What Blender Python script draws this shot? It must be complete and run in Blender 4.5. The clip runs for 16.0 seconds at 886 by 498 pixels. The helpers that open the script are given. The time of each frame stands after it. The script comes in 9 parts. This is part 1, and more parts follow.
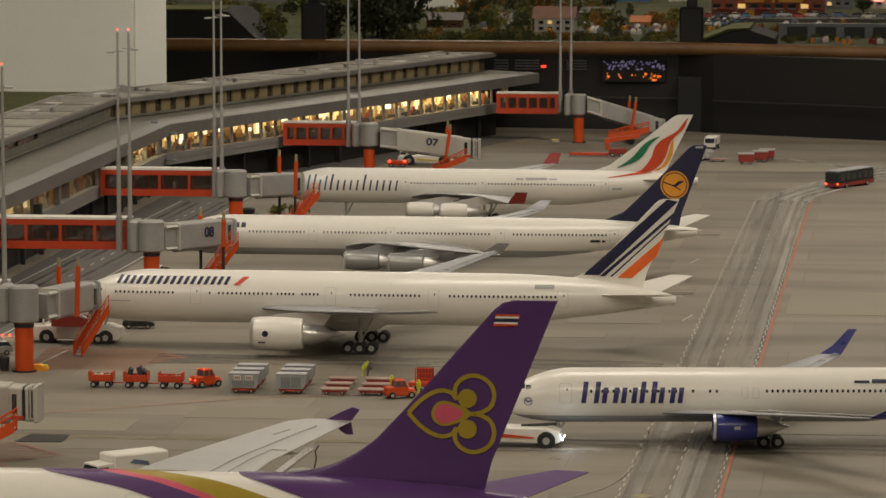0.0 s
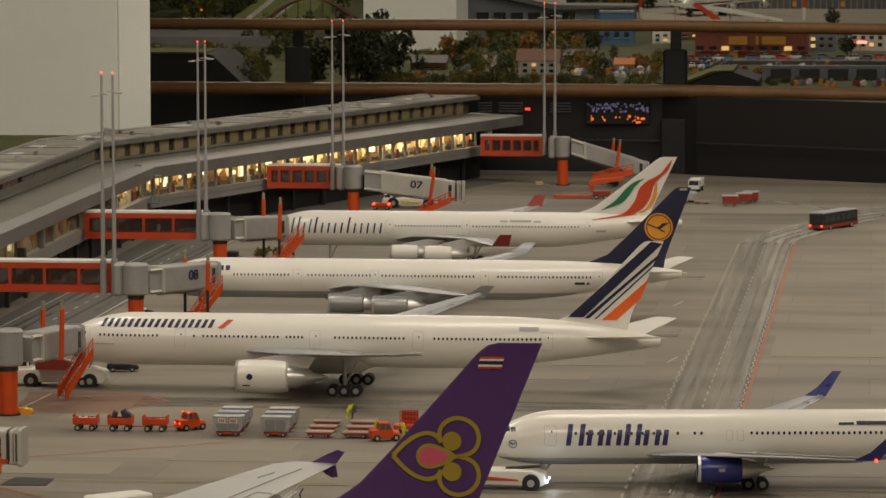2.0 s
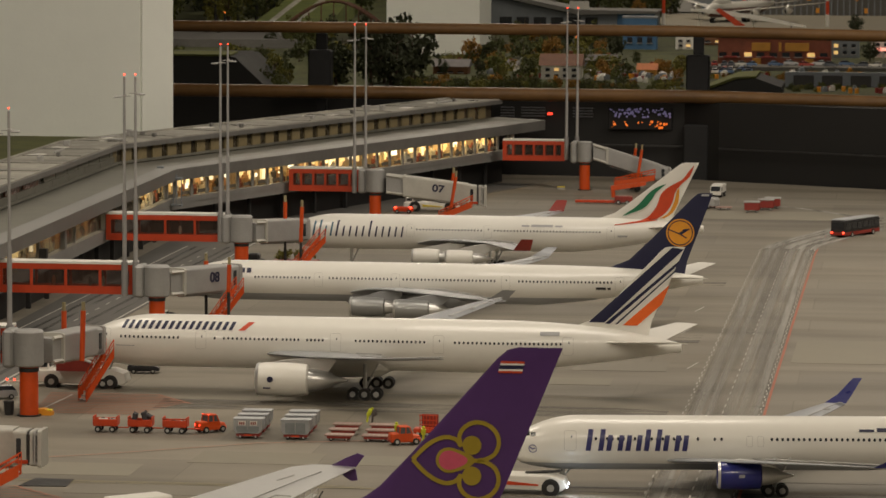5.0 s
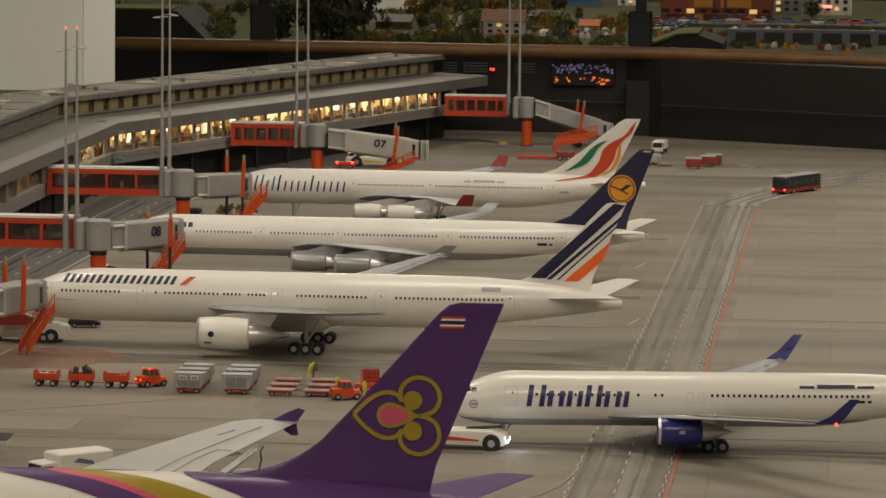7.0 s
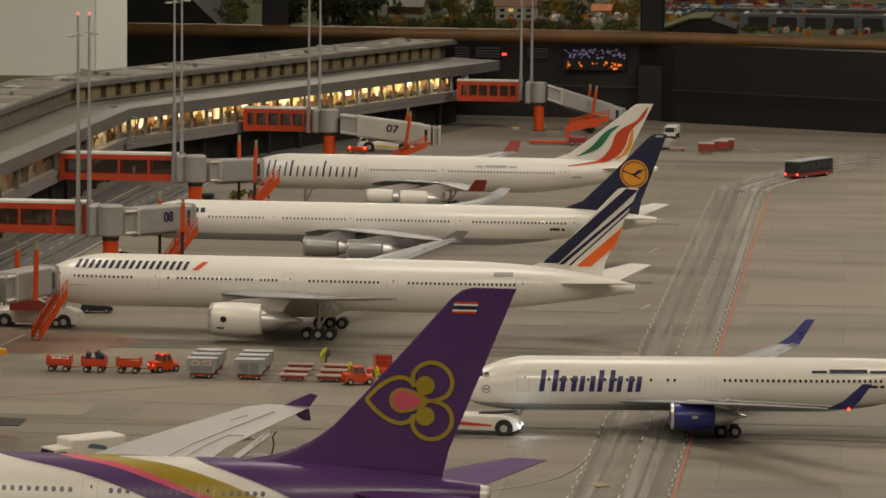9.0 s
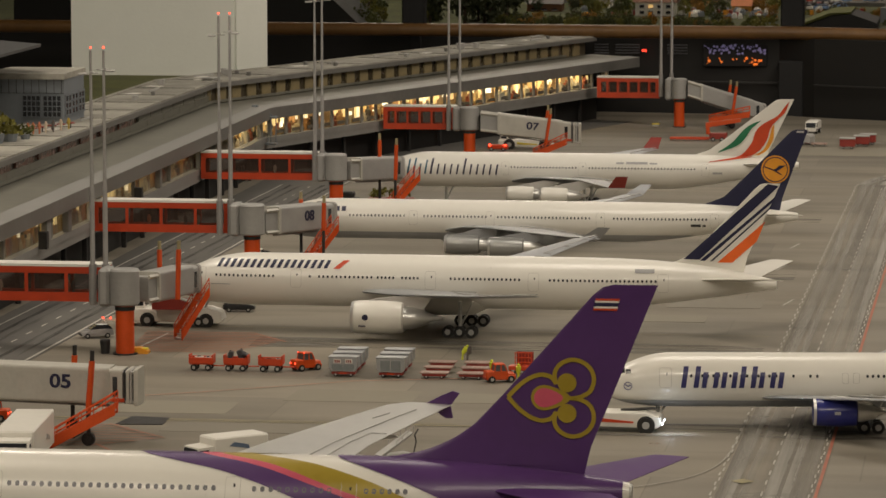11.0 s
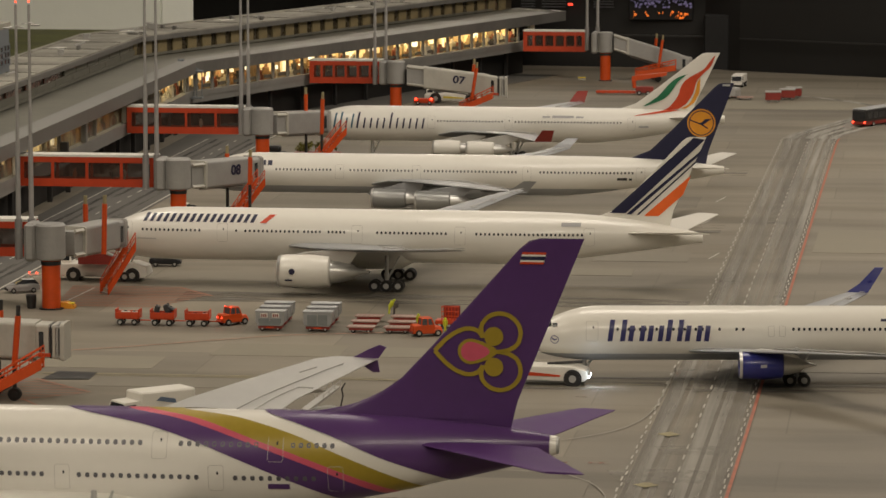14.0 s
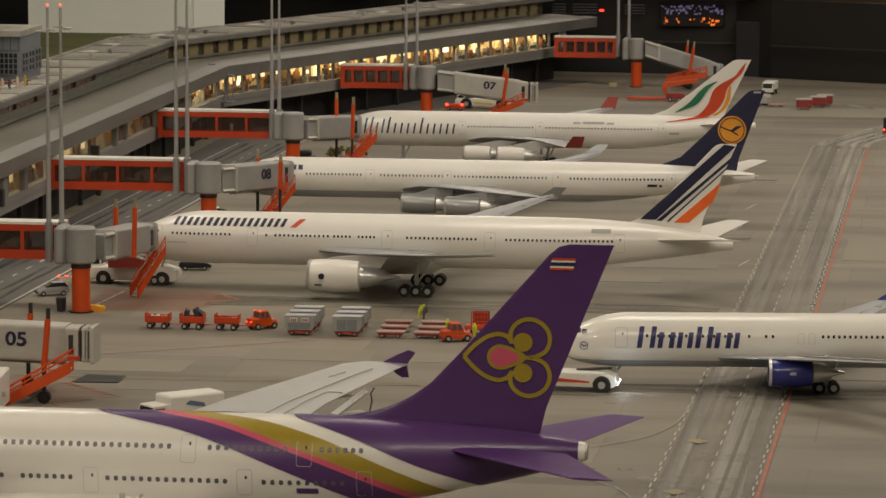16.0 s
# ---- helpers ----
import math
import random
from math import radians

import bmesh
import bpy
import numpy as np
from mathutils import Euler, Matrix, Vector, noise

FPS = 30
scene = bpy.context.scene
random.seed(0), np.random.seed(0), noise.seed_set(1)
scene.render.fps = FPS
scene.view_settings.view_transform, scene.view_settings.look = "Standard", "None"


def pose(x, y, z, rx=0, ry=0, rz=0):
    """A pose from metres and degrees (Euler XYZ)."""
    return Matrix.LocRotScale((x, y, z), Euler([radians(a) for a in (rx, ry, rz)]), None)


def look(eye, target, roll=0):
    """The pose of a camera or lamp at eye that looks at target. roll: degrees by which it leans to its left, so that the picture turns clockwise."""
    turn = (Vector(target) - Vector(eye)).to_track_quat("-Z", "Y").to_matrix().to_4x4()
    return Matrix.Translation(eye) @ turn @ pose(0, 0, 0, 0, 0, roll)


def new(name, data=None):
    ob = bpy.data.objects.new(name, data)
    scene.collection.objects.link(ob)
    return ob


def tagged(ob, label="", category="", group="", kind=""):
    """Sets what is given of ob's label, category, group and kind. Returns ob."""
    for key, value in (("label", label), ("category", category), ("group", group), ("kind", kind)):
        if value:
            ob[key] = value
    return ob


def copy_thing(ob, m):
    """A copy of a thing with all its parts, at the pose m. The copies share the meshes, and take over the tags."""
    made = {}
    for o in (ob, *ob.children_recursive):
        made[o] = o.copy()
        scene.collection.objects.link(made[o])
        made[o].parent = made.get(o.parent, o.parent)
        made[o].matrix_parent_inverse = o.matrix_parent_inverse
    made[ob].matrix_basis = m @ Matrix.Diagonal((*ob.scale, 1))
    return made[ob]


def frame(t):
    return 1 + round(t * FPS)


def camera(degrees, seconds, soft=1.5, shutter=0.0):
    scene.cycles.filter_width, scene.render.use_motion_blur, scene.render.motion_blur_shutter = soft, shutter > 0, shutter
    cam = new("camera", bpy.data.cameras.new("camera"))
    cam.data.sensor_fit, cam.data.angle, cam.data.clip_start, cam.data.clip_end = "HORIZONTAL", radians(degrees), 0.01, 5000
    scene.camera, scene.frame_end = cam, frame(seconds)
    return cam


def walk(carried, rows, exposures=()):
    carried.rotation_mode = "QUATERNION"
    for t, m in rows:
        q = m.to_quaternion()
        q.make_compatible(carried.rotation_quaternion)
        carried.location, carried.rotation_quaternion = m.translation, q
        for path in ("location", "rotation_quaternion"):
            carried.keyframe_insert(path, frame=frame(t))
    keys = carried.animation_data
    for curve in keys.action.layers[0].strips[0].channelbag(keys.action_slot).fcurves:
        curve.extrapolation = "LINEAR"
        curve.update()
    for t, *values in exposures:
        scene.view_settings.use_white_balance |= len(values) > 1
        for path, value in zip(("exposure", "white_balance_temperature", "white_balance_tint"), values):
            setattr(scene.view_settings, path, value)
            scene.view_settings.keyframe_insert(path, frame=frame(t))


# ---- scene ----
# camera on a fixed stand that turns from side to side
EYE = (0.0, 0.0, 0.70)
cam = camera(13.31, 16.0)
walk(cam, [
    (0.0, look(EYE, (-0.6961, 5.9259, 0.0687), 0.000)),
    (0.5, look(EYE, (-0.6909, 5.9285, 0.0869), -0.180)),
    (1.0, look(EYE, (-0.6897, 5.9308, 0.1086), -0.203)),
    (1.5, look(EYE, (-0.6817, 5.9333, 0.1242), -0.261)),
    (2.0, look(EYE, (-0.6722, 5.9354, 0.1356), -0.079)),
    (2.5, look(EYE, (-0.6666, 5.9376, 0.1518), 0.181)),
    (3.0, look(EYE, (-0.6644, 5.9395, 0.1701), 0.152)),
    (3.5, look(EYE, (-0.6721, 5.9403, 0.1886), 0.254)),
    (4.0, look(EYE, (-0.6848, 5.9380, 0.1795), 0.341)),
    (4.2, look(EYE, (-0.6901, 5.9369, 0.1741), 0.361)),
    (6.3, look(EYE, (-0.7188, 5.9253, 0.0887), 0.194)),
    (6.5, look(EYE, (-0.7090, 5.9261, 0.0845), 0.224)),
    (7.0, look(EYE, (-0.6128, 5.9355, 0.0723), 0.628)),
    (7.5, look(EYE, (-0.5770, 5.9376, 0.0578), 0.661)),
    (8.0, look(EYE, (-0.5844, 5.9366, 0.0554), 0.483)),
    (8.2, look(EYE, (-0.5942, 5.9358, 0.0575), 0.443)),
    (10.3, look(EYE, (-0.7253, 5.9179, 0.0271), 0.453)),
    (10.5, look(EYE, (-0.7631, 5.9133, 0.0287), 0.194)),
    (11.0, look(EYE, (-0.8525, 5.9028, 0.0436), -0.022)),
    (11.5, look(EYE, (-0.8932, 5.8959, 0.0364), -0.250)),
    (12.0, look(EYE, (-0.8983, 5.8936, 0.0226), -0.283)),
    (12.5, look(EYE, (-0.8901, 5.8929, 0.0058), -0.123)),
    (13.0, look(EYE, (-0.8026, 5.9031, -0.0137), 0.153)),
    (13.5, look(EYE, (-0.7533, 5.9084, -0.0234), 0.043)),
    (14.0, look(EYE, (-0.7364, 5.9099, -0.0287), -0.001)),
    (14.5, look(EYE, (-0.7326, 5.9097, -0.0336), -0.031)),
    (15.0, look(EYE, (-0.7415, 5.9088, -0.0326), 0.047)),
    (15.5, look(EYE, (-0.7625, 5.9066, -0.0287), 0.233)),
    (16.0, look(EYE, (-0.7833, 5.9049, -0.0203), 0.278)),
], exposures=[(0.0, 0.1), (16.0, 0.1)])
lens = scene.camera.data.dof
lens.use_dof, lens.focus_distance, lens.aperture_fstop = True, 5.2, 58.0

# ---- world and lamps of the hall ----
world = bpy.data.worlds.new("hall_world")
scene.world = world
world.use_nodes = True
world.node_tree.nodes["Background"].inputs[0].default_value = (1.0, 0.86, 0.66, 1)
world.node_tree.nodes["Background"].inputs[1].default_value = 0.03


def ceiling_lamp(x, y, z, sx, sy, power, tx=0.0, ty=0.0, color=(1.0, 0.867, 0.705)):
    lamp = bpy.data.lights.new("ceiling_lamp", "AREA")
    lamp.shape, lamp.size, lamp.size_y, lamp.energy, lamp.color = "RECTANGLE", sx, sy, power, color
    ob = new("ceiling_lamp", lamp)
    ob.matrix_world = look((x, y, z), (x + tx, y + ty, 0))
    return ob


for lx, ly, lp in ((-1.9, 3.4, 14), (0.9, 3.6, 13), (-2.0, 5.7, 19), (1.0, 7.0, 37), (-0.5, 5.0, 14), (0.5, 8.0, 15), (-0.9, 8.5, 3)):
    ceiling_lamp(lx, ly, 2.2, 0.9, 0.9, lp, color=(1.0, 0.86, 0.68) if ly < 4.0 else (1.0, 0.885, 0.745))
for lx in (-2.0, 0.0, 2.0):
    ceiling_lamp(lx, 0.6, 2.2, 1.0, 0.6, 25, 0.0, 1.2, (1.0, 0.87, 0.70))
ceiling_lamp(-1.8, 12.6, 2.2, 1.2, 1.2, 30)
ceiling_lamp(0.6, 13.5, 2.2, 1.2, 1.2, 22)
ceiling_lamp(-1.2, 16.6, 2.2, 1.2, 1.2, 30)


# ---- materials ----
def mat(name, color, rough=0.5, metal=0.0, var=0.12, scale=30.0, bump=0.0, bscale=200.0, coat=0.0, emit=0.0, alpha=1.0, random=0.0, spec=0.5, trans=0.0, rv=1.0):
    """A surface with grain at two scales; var: how far the tone wanders; random: tone by object."""
    m = bpy.data.materials.new(name)
    m.use_nodes = True
    nt = m.node_tree
    b = nt.nodes["Principled BSDF"]
    b.inputs["Roughness"].default_value, b.inputs["Metallic"].default_value = rough, metal
    b.inputs["Coat Weight"].default_value = coat
    b.inputs["Specular IOR Level"].default_value = spec
    b.inputs["Transmission Weight"].default_value = trans
    tc = nt.nodes.new("ShaderNodeTexCoord")
    n1 = nt.nodes.new("ShaderNodeTexNoise")
    n1.inputs["Scale"].default_value, n1.inputs["Detail"].default_value = scale, 5
    n2 = nt.nodes.new("ShaderNodeTexNoise")
    n2.inputs["Scale"].default_value, n2.inputs["Detail"].default_value = scale * 7.3, 3
    for n in (n1, n2):
        nt.links.new(tc.outputs["Object"], n.inputs["Vector"])
    mix = nt.nodes.new("ShaderNodeMath")
    mix.operation = "MULTIPLY_ADD"
    nt.links.new(n2.outputs["Fac"], mix.inputs[0])
    mix.inputs[1].default_value = 0.5
    nt.links.new(n1.outputs["Fac"], mix.inputs[2])
    last = mix.outputs[0]
    if random:
        oi = nt.nodes.new("ShaderNodeObjectInfo")
        ad = nt.nodes.new("ShaderNodeMath")
        ad.operation = "MULTIPLY_ADD"
        nt.links.new(oi.outputs["Random"], ad.inputs[0])
        ad.inputs[1].default_value = random
        nt.links.new(last, ad.inputs[2])
        last = ad.outputs[0]
    ramp = nt.nodes.new("ShaderNodeValToRGB")
    lo = tuple(max(0.0, c * (1 - var)) for c in color)
    hi = tuple(min(1.0, c * (1 + var)) for c in color)
    ramp.color_ramp.elements[0].position, ramp.color_ramp.elements[1].position = 0.45, 1.05 + random
    ramp.color_ramp.elements[1].position = min(1.0, 1.05 + random)
    ramp.color_ramp.elements[0].color, ramp.color_ramp.elements[1].color = (*lo, 1), (*hi, 1)
    nt.links.new(last, ramp.inputs[0])
    nt.links.new(ramp.outputs[0], b.inputs["Base Color"])
    rr = nt.nodes.new("ShaderNodeMapRange")
    rr.inputs["From Min"].default_value, rr.inputs["From Max"].default_value = 0.3, 1.1
    rr.inputs["To Min"].default_value, rr.inputs["To Max"].default_value = max(0.02, rough - 0.08 * rv), min(1, rough + 0.1 * rv)
    nt.links.new(mix.outputs[0], rr.inputs["Value"])
    nt.links.new(rr.outputs[0], b.inputs["Roughness"])
    if bump:
        bn = nt.nodes.new("ShaderNodeTexNoise")
        bn.inputs["Scale"].default_value, bn.inputs["Detail"].default_value = bscale, 4
        nt.links.new(tc.outputs["Object"], bn.inputs["Vector"])
        bp = nt.nodes.new("ShaderNodeBump")
        bp.inputs["Strength"].default_value, bp.inputs["Distance"].default_value = bump, 0.002
        nt.links.new(bn.outputs["Fac"], bp.inputs["Height"])
        nt.links.new(bp.outputs["Normal"], b.inputs["Normal"])
    if emit:
        b.inputs["Emission Color"].default_value = (*color, 1)
        b.inputs["Emission Strength"].default_value = emit
    return m


M_white = mat("white_plane_paint", (0.80, 0.78, 0.715), 0.28, 0, 0.025, 12, coat=0.3, rv=0.12)
M_cream = mat("warm_white_paint", (0.76, 0.74, 0.68), 0.4, 0, 0.06, 12)
M_silver = mat("silver_wing_paint", (0.74, 0.735, 0.71), 0.34, 0.72, 0.05, 10, rv=0.0)
M_wing = mat("wing_grey_paint", (0.35, 0.36, 0.375), 0.36, 0.35, 0.05, 14, rv=0.3)
M_grey = mat("light_grey_paint", (0.42, 0.41, 0.39), 0.45, 0, 0.08, 25)
M_bridge = mat("bridge_grey_paint", (0.33, 0.325, 0.31), 0.5, 0.1, 0.10, 40)
M_nacelle = mat("satin_nacelle_metal", (0.34, 0.345, 0.335), 0.28, 0.40, 0.02, 20, rv=0.1)
M_belly = mat("belly_grey_paint", (0.36, 0.37, 0.38), 0.4, 0, 0.06, 20)
M_navy = mat("navy_paint", (0.010, 0.011, 0.045), 0.4, 0, 0.12, 20)
M_blue = mat("deep_blue_paint", (0.022, 0.028, 0.19), 0.3, 0, 0.12, 20, coat=0.3)
M_inkblue = mat("ink_blue_paint", (0.030, 0.030, 0.125), 0.35, 0, 0.1, 20)
M_sky = mat("mid_blue_paint", (0.035, 0.16, 0.36), 0.3, 0, 0.12, 15, coat=0.3)
M_purple = mat("purple_paint", (0.084, 0.032, 0.142), 0.36, 0, 0.12, 12, spec=0.5, coat=0.12, rv=0.4)
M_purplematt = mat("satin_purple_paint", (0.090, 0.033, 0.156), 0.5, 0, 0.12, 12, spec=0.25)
M_gold = mat("old_gold_paint", (0.36, 0.265, 0.026), 0.35, 0, 0.1, 20)
M_pink = mat("pink_paint", (0.62, 0.10, 0.16), 0.35, 0, 0.1, 20)
M_red = mat("signal_red_paint", (0.56, 0.056, 0.010), 0.42, 0, 0.12, 40)
M_orange = mat("orange_red_paint", (0.60, 0.072, 0.006), 0.42, 0, 0.12, 40)
M_tailorange = mat("tail_orange_paint", (0.80, 0.135, 0.016), 0.38, 0, 0.08, 40)
M_bred = mat("bridge_red_paint", (0.50, 0.050, 0.010), 0.45, 0, 0.14, 40)
M_dred = mat("dark_red_paint", (0.26, 0.03, 0.02), 0.45, 0, 0.14, 40)
M_amber = mat("amber_paint", (0.72, 0.30, 0.02), 0.4, 0, 0.08, 30)
M_yellow = mat("yellow_paint", (0.70, 0.55, 0.03), 0.45, 0, 0.1, 40)
M_hiviz = mat("lime_yellow_cloth", (0.62, 0.66, 0.04), 0.7, 0, 0.15, 200)
M_green = mat("flag_green_paint", (0.015, 0.17, 0.075), 0.4, 0, 0.1, 30)
M_teal = mat("teal_paint", (0.01, 0.10, 0.16), 0.35, 0, 0.1, 30)
M_black = mat("black_rubber", (0.018, 0.017, 0.016), 0.6, 0, 0.3, 60, 0.3)
M_dark = mat("dark_metal", (0.035, 0.034, 0.033), 0.5, 0.3, 0.25, 40)
M_rim = mat("pale_rim_metal", (0.5, 0.5, 0.48), 0.4, 0.5, 0.1, 60)
M_winglass = mat("dark_window_glass", (0.03, 0.032, 0.036), 0.12, 0, 0.2, 60)
M_winframe = mat("window_shade_grey", (0.10, 0.10, 0.11), 0.3, 0, 0.2, 60)
M_line = mat("panel_line_grey", (0.50, 0.48, 0.44), 0.5, 0, 0.1, 60)
M_gtext = mat("pale_grey_lettering", (0.40, 0.40, 0.40), 0.5, 0, 0.1, 60)
M_lampred = mat("red_lamp", (1.0, 0.05, 0.02), 0.4, emit=5)
M_redglow = mat("dim_red_lamp", (1.0, 0.06, 0.03), 0.4, emit=1.6)
M_lampwhite = mat("white_lamp", (0.85, 0.92, 1.0), 0.4, emit=8)
M_lampwarm = mat("warm_lamp", (1.0, 0.62, 0.20), 0.4, emit=6)
M_roomdim = mat("dim_room_wall", (0.42, 0.30, 0.17), 0.6, 0, 0.4, 50)
M_fascia = mat("terminal_grey_metal", (0.185, 0.18, 0.168), 0.45, 0.2, 0.22, 9, 0.1, 60)
M_roof = mat("terminal_roof_sheet", (0.185, 0.18, 0.15), 0.45, 0.25, 0.34, 5, 0.15, 40)
M_roofpale = mat("pale_roof_deck", (0.325, 0.31, 0.265), 0.75, 0, 0.45, 9, 0.3, 80)
M_ochre = mat("ochre_wall_panel", (0.235, 0.187, 0.098), 0.6, 0, 0.30, 14)
M_brownwin = mat("brown_tinted_window", (0.062, 0.050, 0.031), 0.25, 0, 0.4, 12)
M_mast = mat("galvanised_mast", (0.42, 0.41, 0.40), 0.45, 0.4, 0.12, 60)
M_column = mat("white_column_plaster", (0.85, 0.865, 0.805), 0.7, 0, 0.03, 4, 0.15, 120)
M_wood = mat("varnished_beech_rail", (0.140, 0.070, 0.020), 0.42, 0, 0.3, 6, coat=0.12)
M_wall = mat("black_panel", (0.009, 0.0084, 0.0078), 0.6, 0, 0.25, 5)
M_blackbox = mat("matt_black_box", (0.0045, 0.0045, 0.005), 0.7, 0, 0.2, 20)
M_grass = mat("scatter_grass", (0.085, 0.090, 0.024), 0.9, 0, 0.35, 14, 0.6, 120)
M_road = mat("model_asphalt", (0.105, 0.10, 0.09), 0.75, 0, 0.2, 8, 0.2, 200)
M_paintline = mat("worn_white_marking", (0.47, 0.45, 0.40), 0.7, 0, 0.3, 60)
M_paintred = mat("worn_red_marking", (0.37, 0.125, 0.075), 0.7, 0, 0.3, 60)
M_painty = mat("worn_yellow_marking", (0.30, 0.262, 0.145), 0.7, 0, 0.25, 60)
M_hatch = mat("dull_red_marking", (0.345, 0.155, 0.098), 0.75, 0, 0.15, 60)
M_glass = mat("clear_pane", (0.9, 0.92, 0.9), 0.05, trans=1.0, var=0.02)


def apron_material():
    m = mat("concrete_apron", (0.219, 0.195, 0.154), 0.62, 0, 0.14, 2.2, 0.15, 260)
    nt = m.node_tree
    b = nt.nodes["Principled BSDF"]
    base = b.inputs["Base Color"].links[0].from_socket
    tc = [n for n in nt.nodes if n.type == "TEX_COORD"][0]
    br = nt.nodes.new("ShaderNodeTexBrick")
    br.offset, br.inputs["Scale"].default_value = 0.37, 1.0
    br.inputs["Brick Width"].default_value, br.inputs["Row Height"].default_value = 0.36, 0.17
    br.inputs["Mortar Size"].default_value, br.inputs["Mortar Smooth"].default_value = 0.0012, 0.4
    br.inputs["Color1"].default_value, br.inputs["Color2"].default_value = (0.86, 0.86, 0.86, 1), (1.1, 1.09, 1.06, 1)
    br.inputs["Mortar"].default_value = (0.78, 0.77, 0.75, 1)
    nt.links.new(tc.outputs["Object"], br.inputs["Vector"])
    # rubber and oil stains drawn out along the parking rows
    mp = nt.nodes.new("ShaderNodeMapping")
    mp.inputs["Scale"].default_value = (1.1, 5.0, 1.0)
    st = nt.nodes.new("ShaderNodeTexNoise")
    st.inputs["Scale"].default_value, st.inputs["Detail"].default_value = 1.6, 6
    nt.links.new(tc.outputs["Object"], mp.inputs["Vector"])
    nt.links.new(mp.outputs[0], st.inputs["Vector"])
    rp = nt.nodes.new("ShaderNodeValToRGB")
    rp.color_ramp.elements[0].position, rp.color_ramp.elements[1].position = 0.36, 0.56
    rp.color_ramp.elements[0].color, rp.color_ramp.elements[1].color = (0.70, 0.69, 0.67, 1), (1, 1, 1, 1)
    nt.links.new(st.outputs["Fac"], rp.inputs[0])
    last = base
    for other in (br.outputs["Color"], rp.outputs[0]):
        mx = nt.nodes.new("ShaderNodeMix")
        mx.data_type, mx.blend_type = "RGBA", "MULTIPLY"
        mx.inputs["Factor"].default_value = 1.0
        nt.links.new(last, mx.inputs["A"])
        nt.links.new(other, mx.inputs["B"])
        last = mx.outputs["Result"]
    nt.links.new(last, b.inputs["Base Color"])
    return m


M_apron = apron_material()


# ---- mesh helpers ----
def part(name, bm, material, parent=None, label="", smooth=False):
    me = bpy.data.meshes.new(name)
    bmesh.ops.recalc_face_normals(bm, faces=bm.faces)
    if smooth:
        for f in bm.faces:
            f.smooth = True
        for e in bm.edges:
            if len(e.link_faces) == 2 and e.calc_face_angle(0) > 0.7:
                e.smooth = False
    bm.to_mesh(me)
    bm.free()
    me.materials.append(material)
    ob = new(name, me)
    ob.parent = parent
    return tagged(ob, label)


def thing(name, x, y, z, label, category, group="", rz=0.0, kind=""):
    ob = new(name)
    ob.empty_display_size = 0.02
    ob.matrix_basis = pose(x, y, z, 0, 0, rz)
    return tagged(ob, label, category, group, kind)


def bmnew():
    return bmesh.new()


def box(bm, c, s, rz=0.0, ry=0.0, bev=0.0, taper=1.0):
    """A bevelled box, centre c, size s; taper narrows its top."""
    r = bmesh.ops.create_cube(bm, size=1.0)
    vs = r["verts"]
    for v in vs:
        k = taper if v.co.z > 0 else 1.0
        v.co = Vector((v.co.x * s[0] * k, v.co.y * s[1] * k, v.co.z * s[2]))
    if bev:
        es = list({e for v in vs for e in v.link_edges})
        nb = bmesh.ops.bevel(bm, geom=es, offset=bev, segments=1, affect="EDGES")
        vs = list({v for f in nb["faces"] for v in f.verts} | {v for v in vs if v.is_valid})
    bmesh.ops.transform(bm, matrix=pose(c[0], c[1], c[2], 0, ry, rz), verts=vs)
    return bm


def rod(bm, a, b, r0, r1=None, n=10, cap=True):
    a, b = Vector(a), Vector(b)
    d = b - a
    r = bmesh.ops.create_cone(bm, cap_ends=cap, segments=n, radius1=r0, radius2=r0 if r1 is None else r1, depth=d.length)
    bmesh.ops.transform(bm, matrix=Matrix.Translation((a + b) / 2) @ d.to_track_quat("Z", "Y").to_matrix().to_4x4(), verts=r["verts"])
    return bm


def loft(bm, rings, cap=True, closed=True):
    rows = [[bm.verts.new(p) for p in ring] for ring in rings]
    n = len(rows[0])
    for a, b in zip(rows, rows[1:]):
        for i in range(n if closed else n - 1):
            j = (i + 1) % n
            bm.faces.new((a[i], a[j], b[j], b[i]))
    if cap and closed:
        bm.faces.new(rows[0][::-1])
        bm.faces.new(rows[-1])
    return bm


def lathe(bm, profile, origin, n=20, cap=False):
    """Turn (x, r) pairs about a line along x."""
    rings = [[(origin[0] + x, origin[1] + r * math.cos(2 * math.pi * k / n), origin[2] + r * math.sin(2 * math.pi * k / n)) for k in range(n)] for x, r in profile]
    return loft(bm, rings, cap)


def prism(bm, pts, z0, z1):
    """Extrude a plan outline from z0 to z1."""
    lo = [bm.verts.new((x, y, z0)) for x, y in pts]
    hi = [bm.verts.new((x, y, z1)) for x, y in pts]
    bm.faces.new(lo[::-1])
    bm.faces.new(hi)
    n = len(pts)
    for i in range(n):
        j = (i + 1) % n
        bm.faces.new((lo[i], lo[j], hi[j], hi[i]))
    return bm


def slab_xz(bm, pts, y0, y1):
    """Extrude an outline given in x and z from y0 to y1."""
    a = [bm.verts.new((x, y0, z)) for x, z in pts]
    b = [bm.verts.new((x, y1, z)) for x, z in pts]
    bm.faces.new(a)
    bm.faces.new(b[::-1])
    n = len(pts)
    for i in range(n):
        j = (i + 1) % n
        bm.faces.new((a[j], a[i], b[i], b[j]))
    return bm


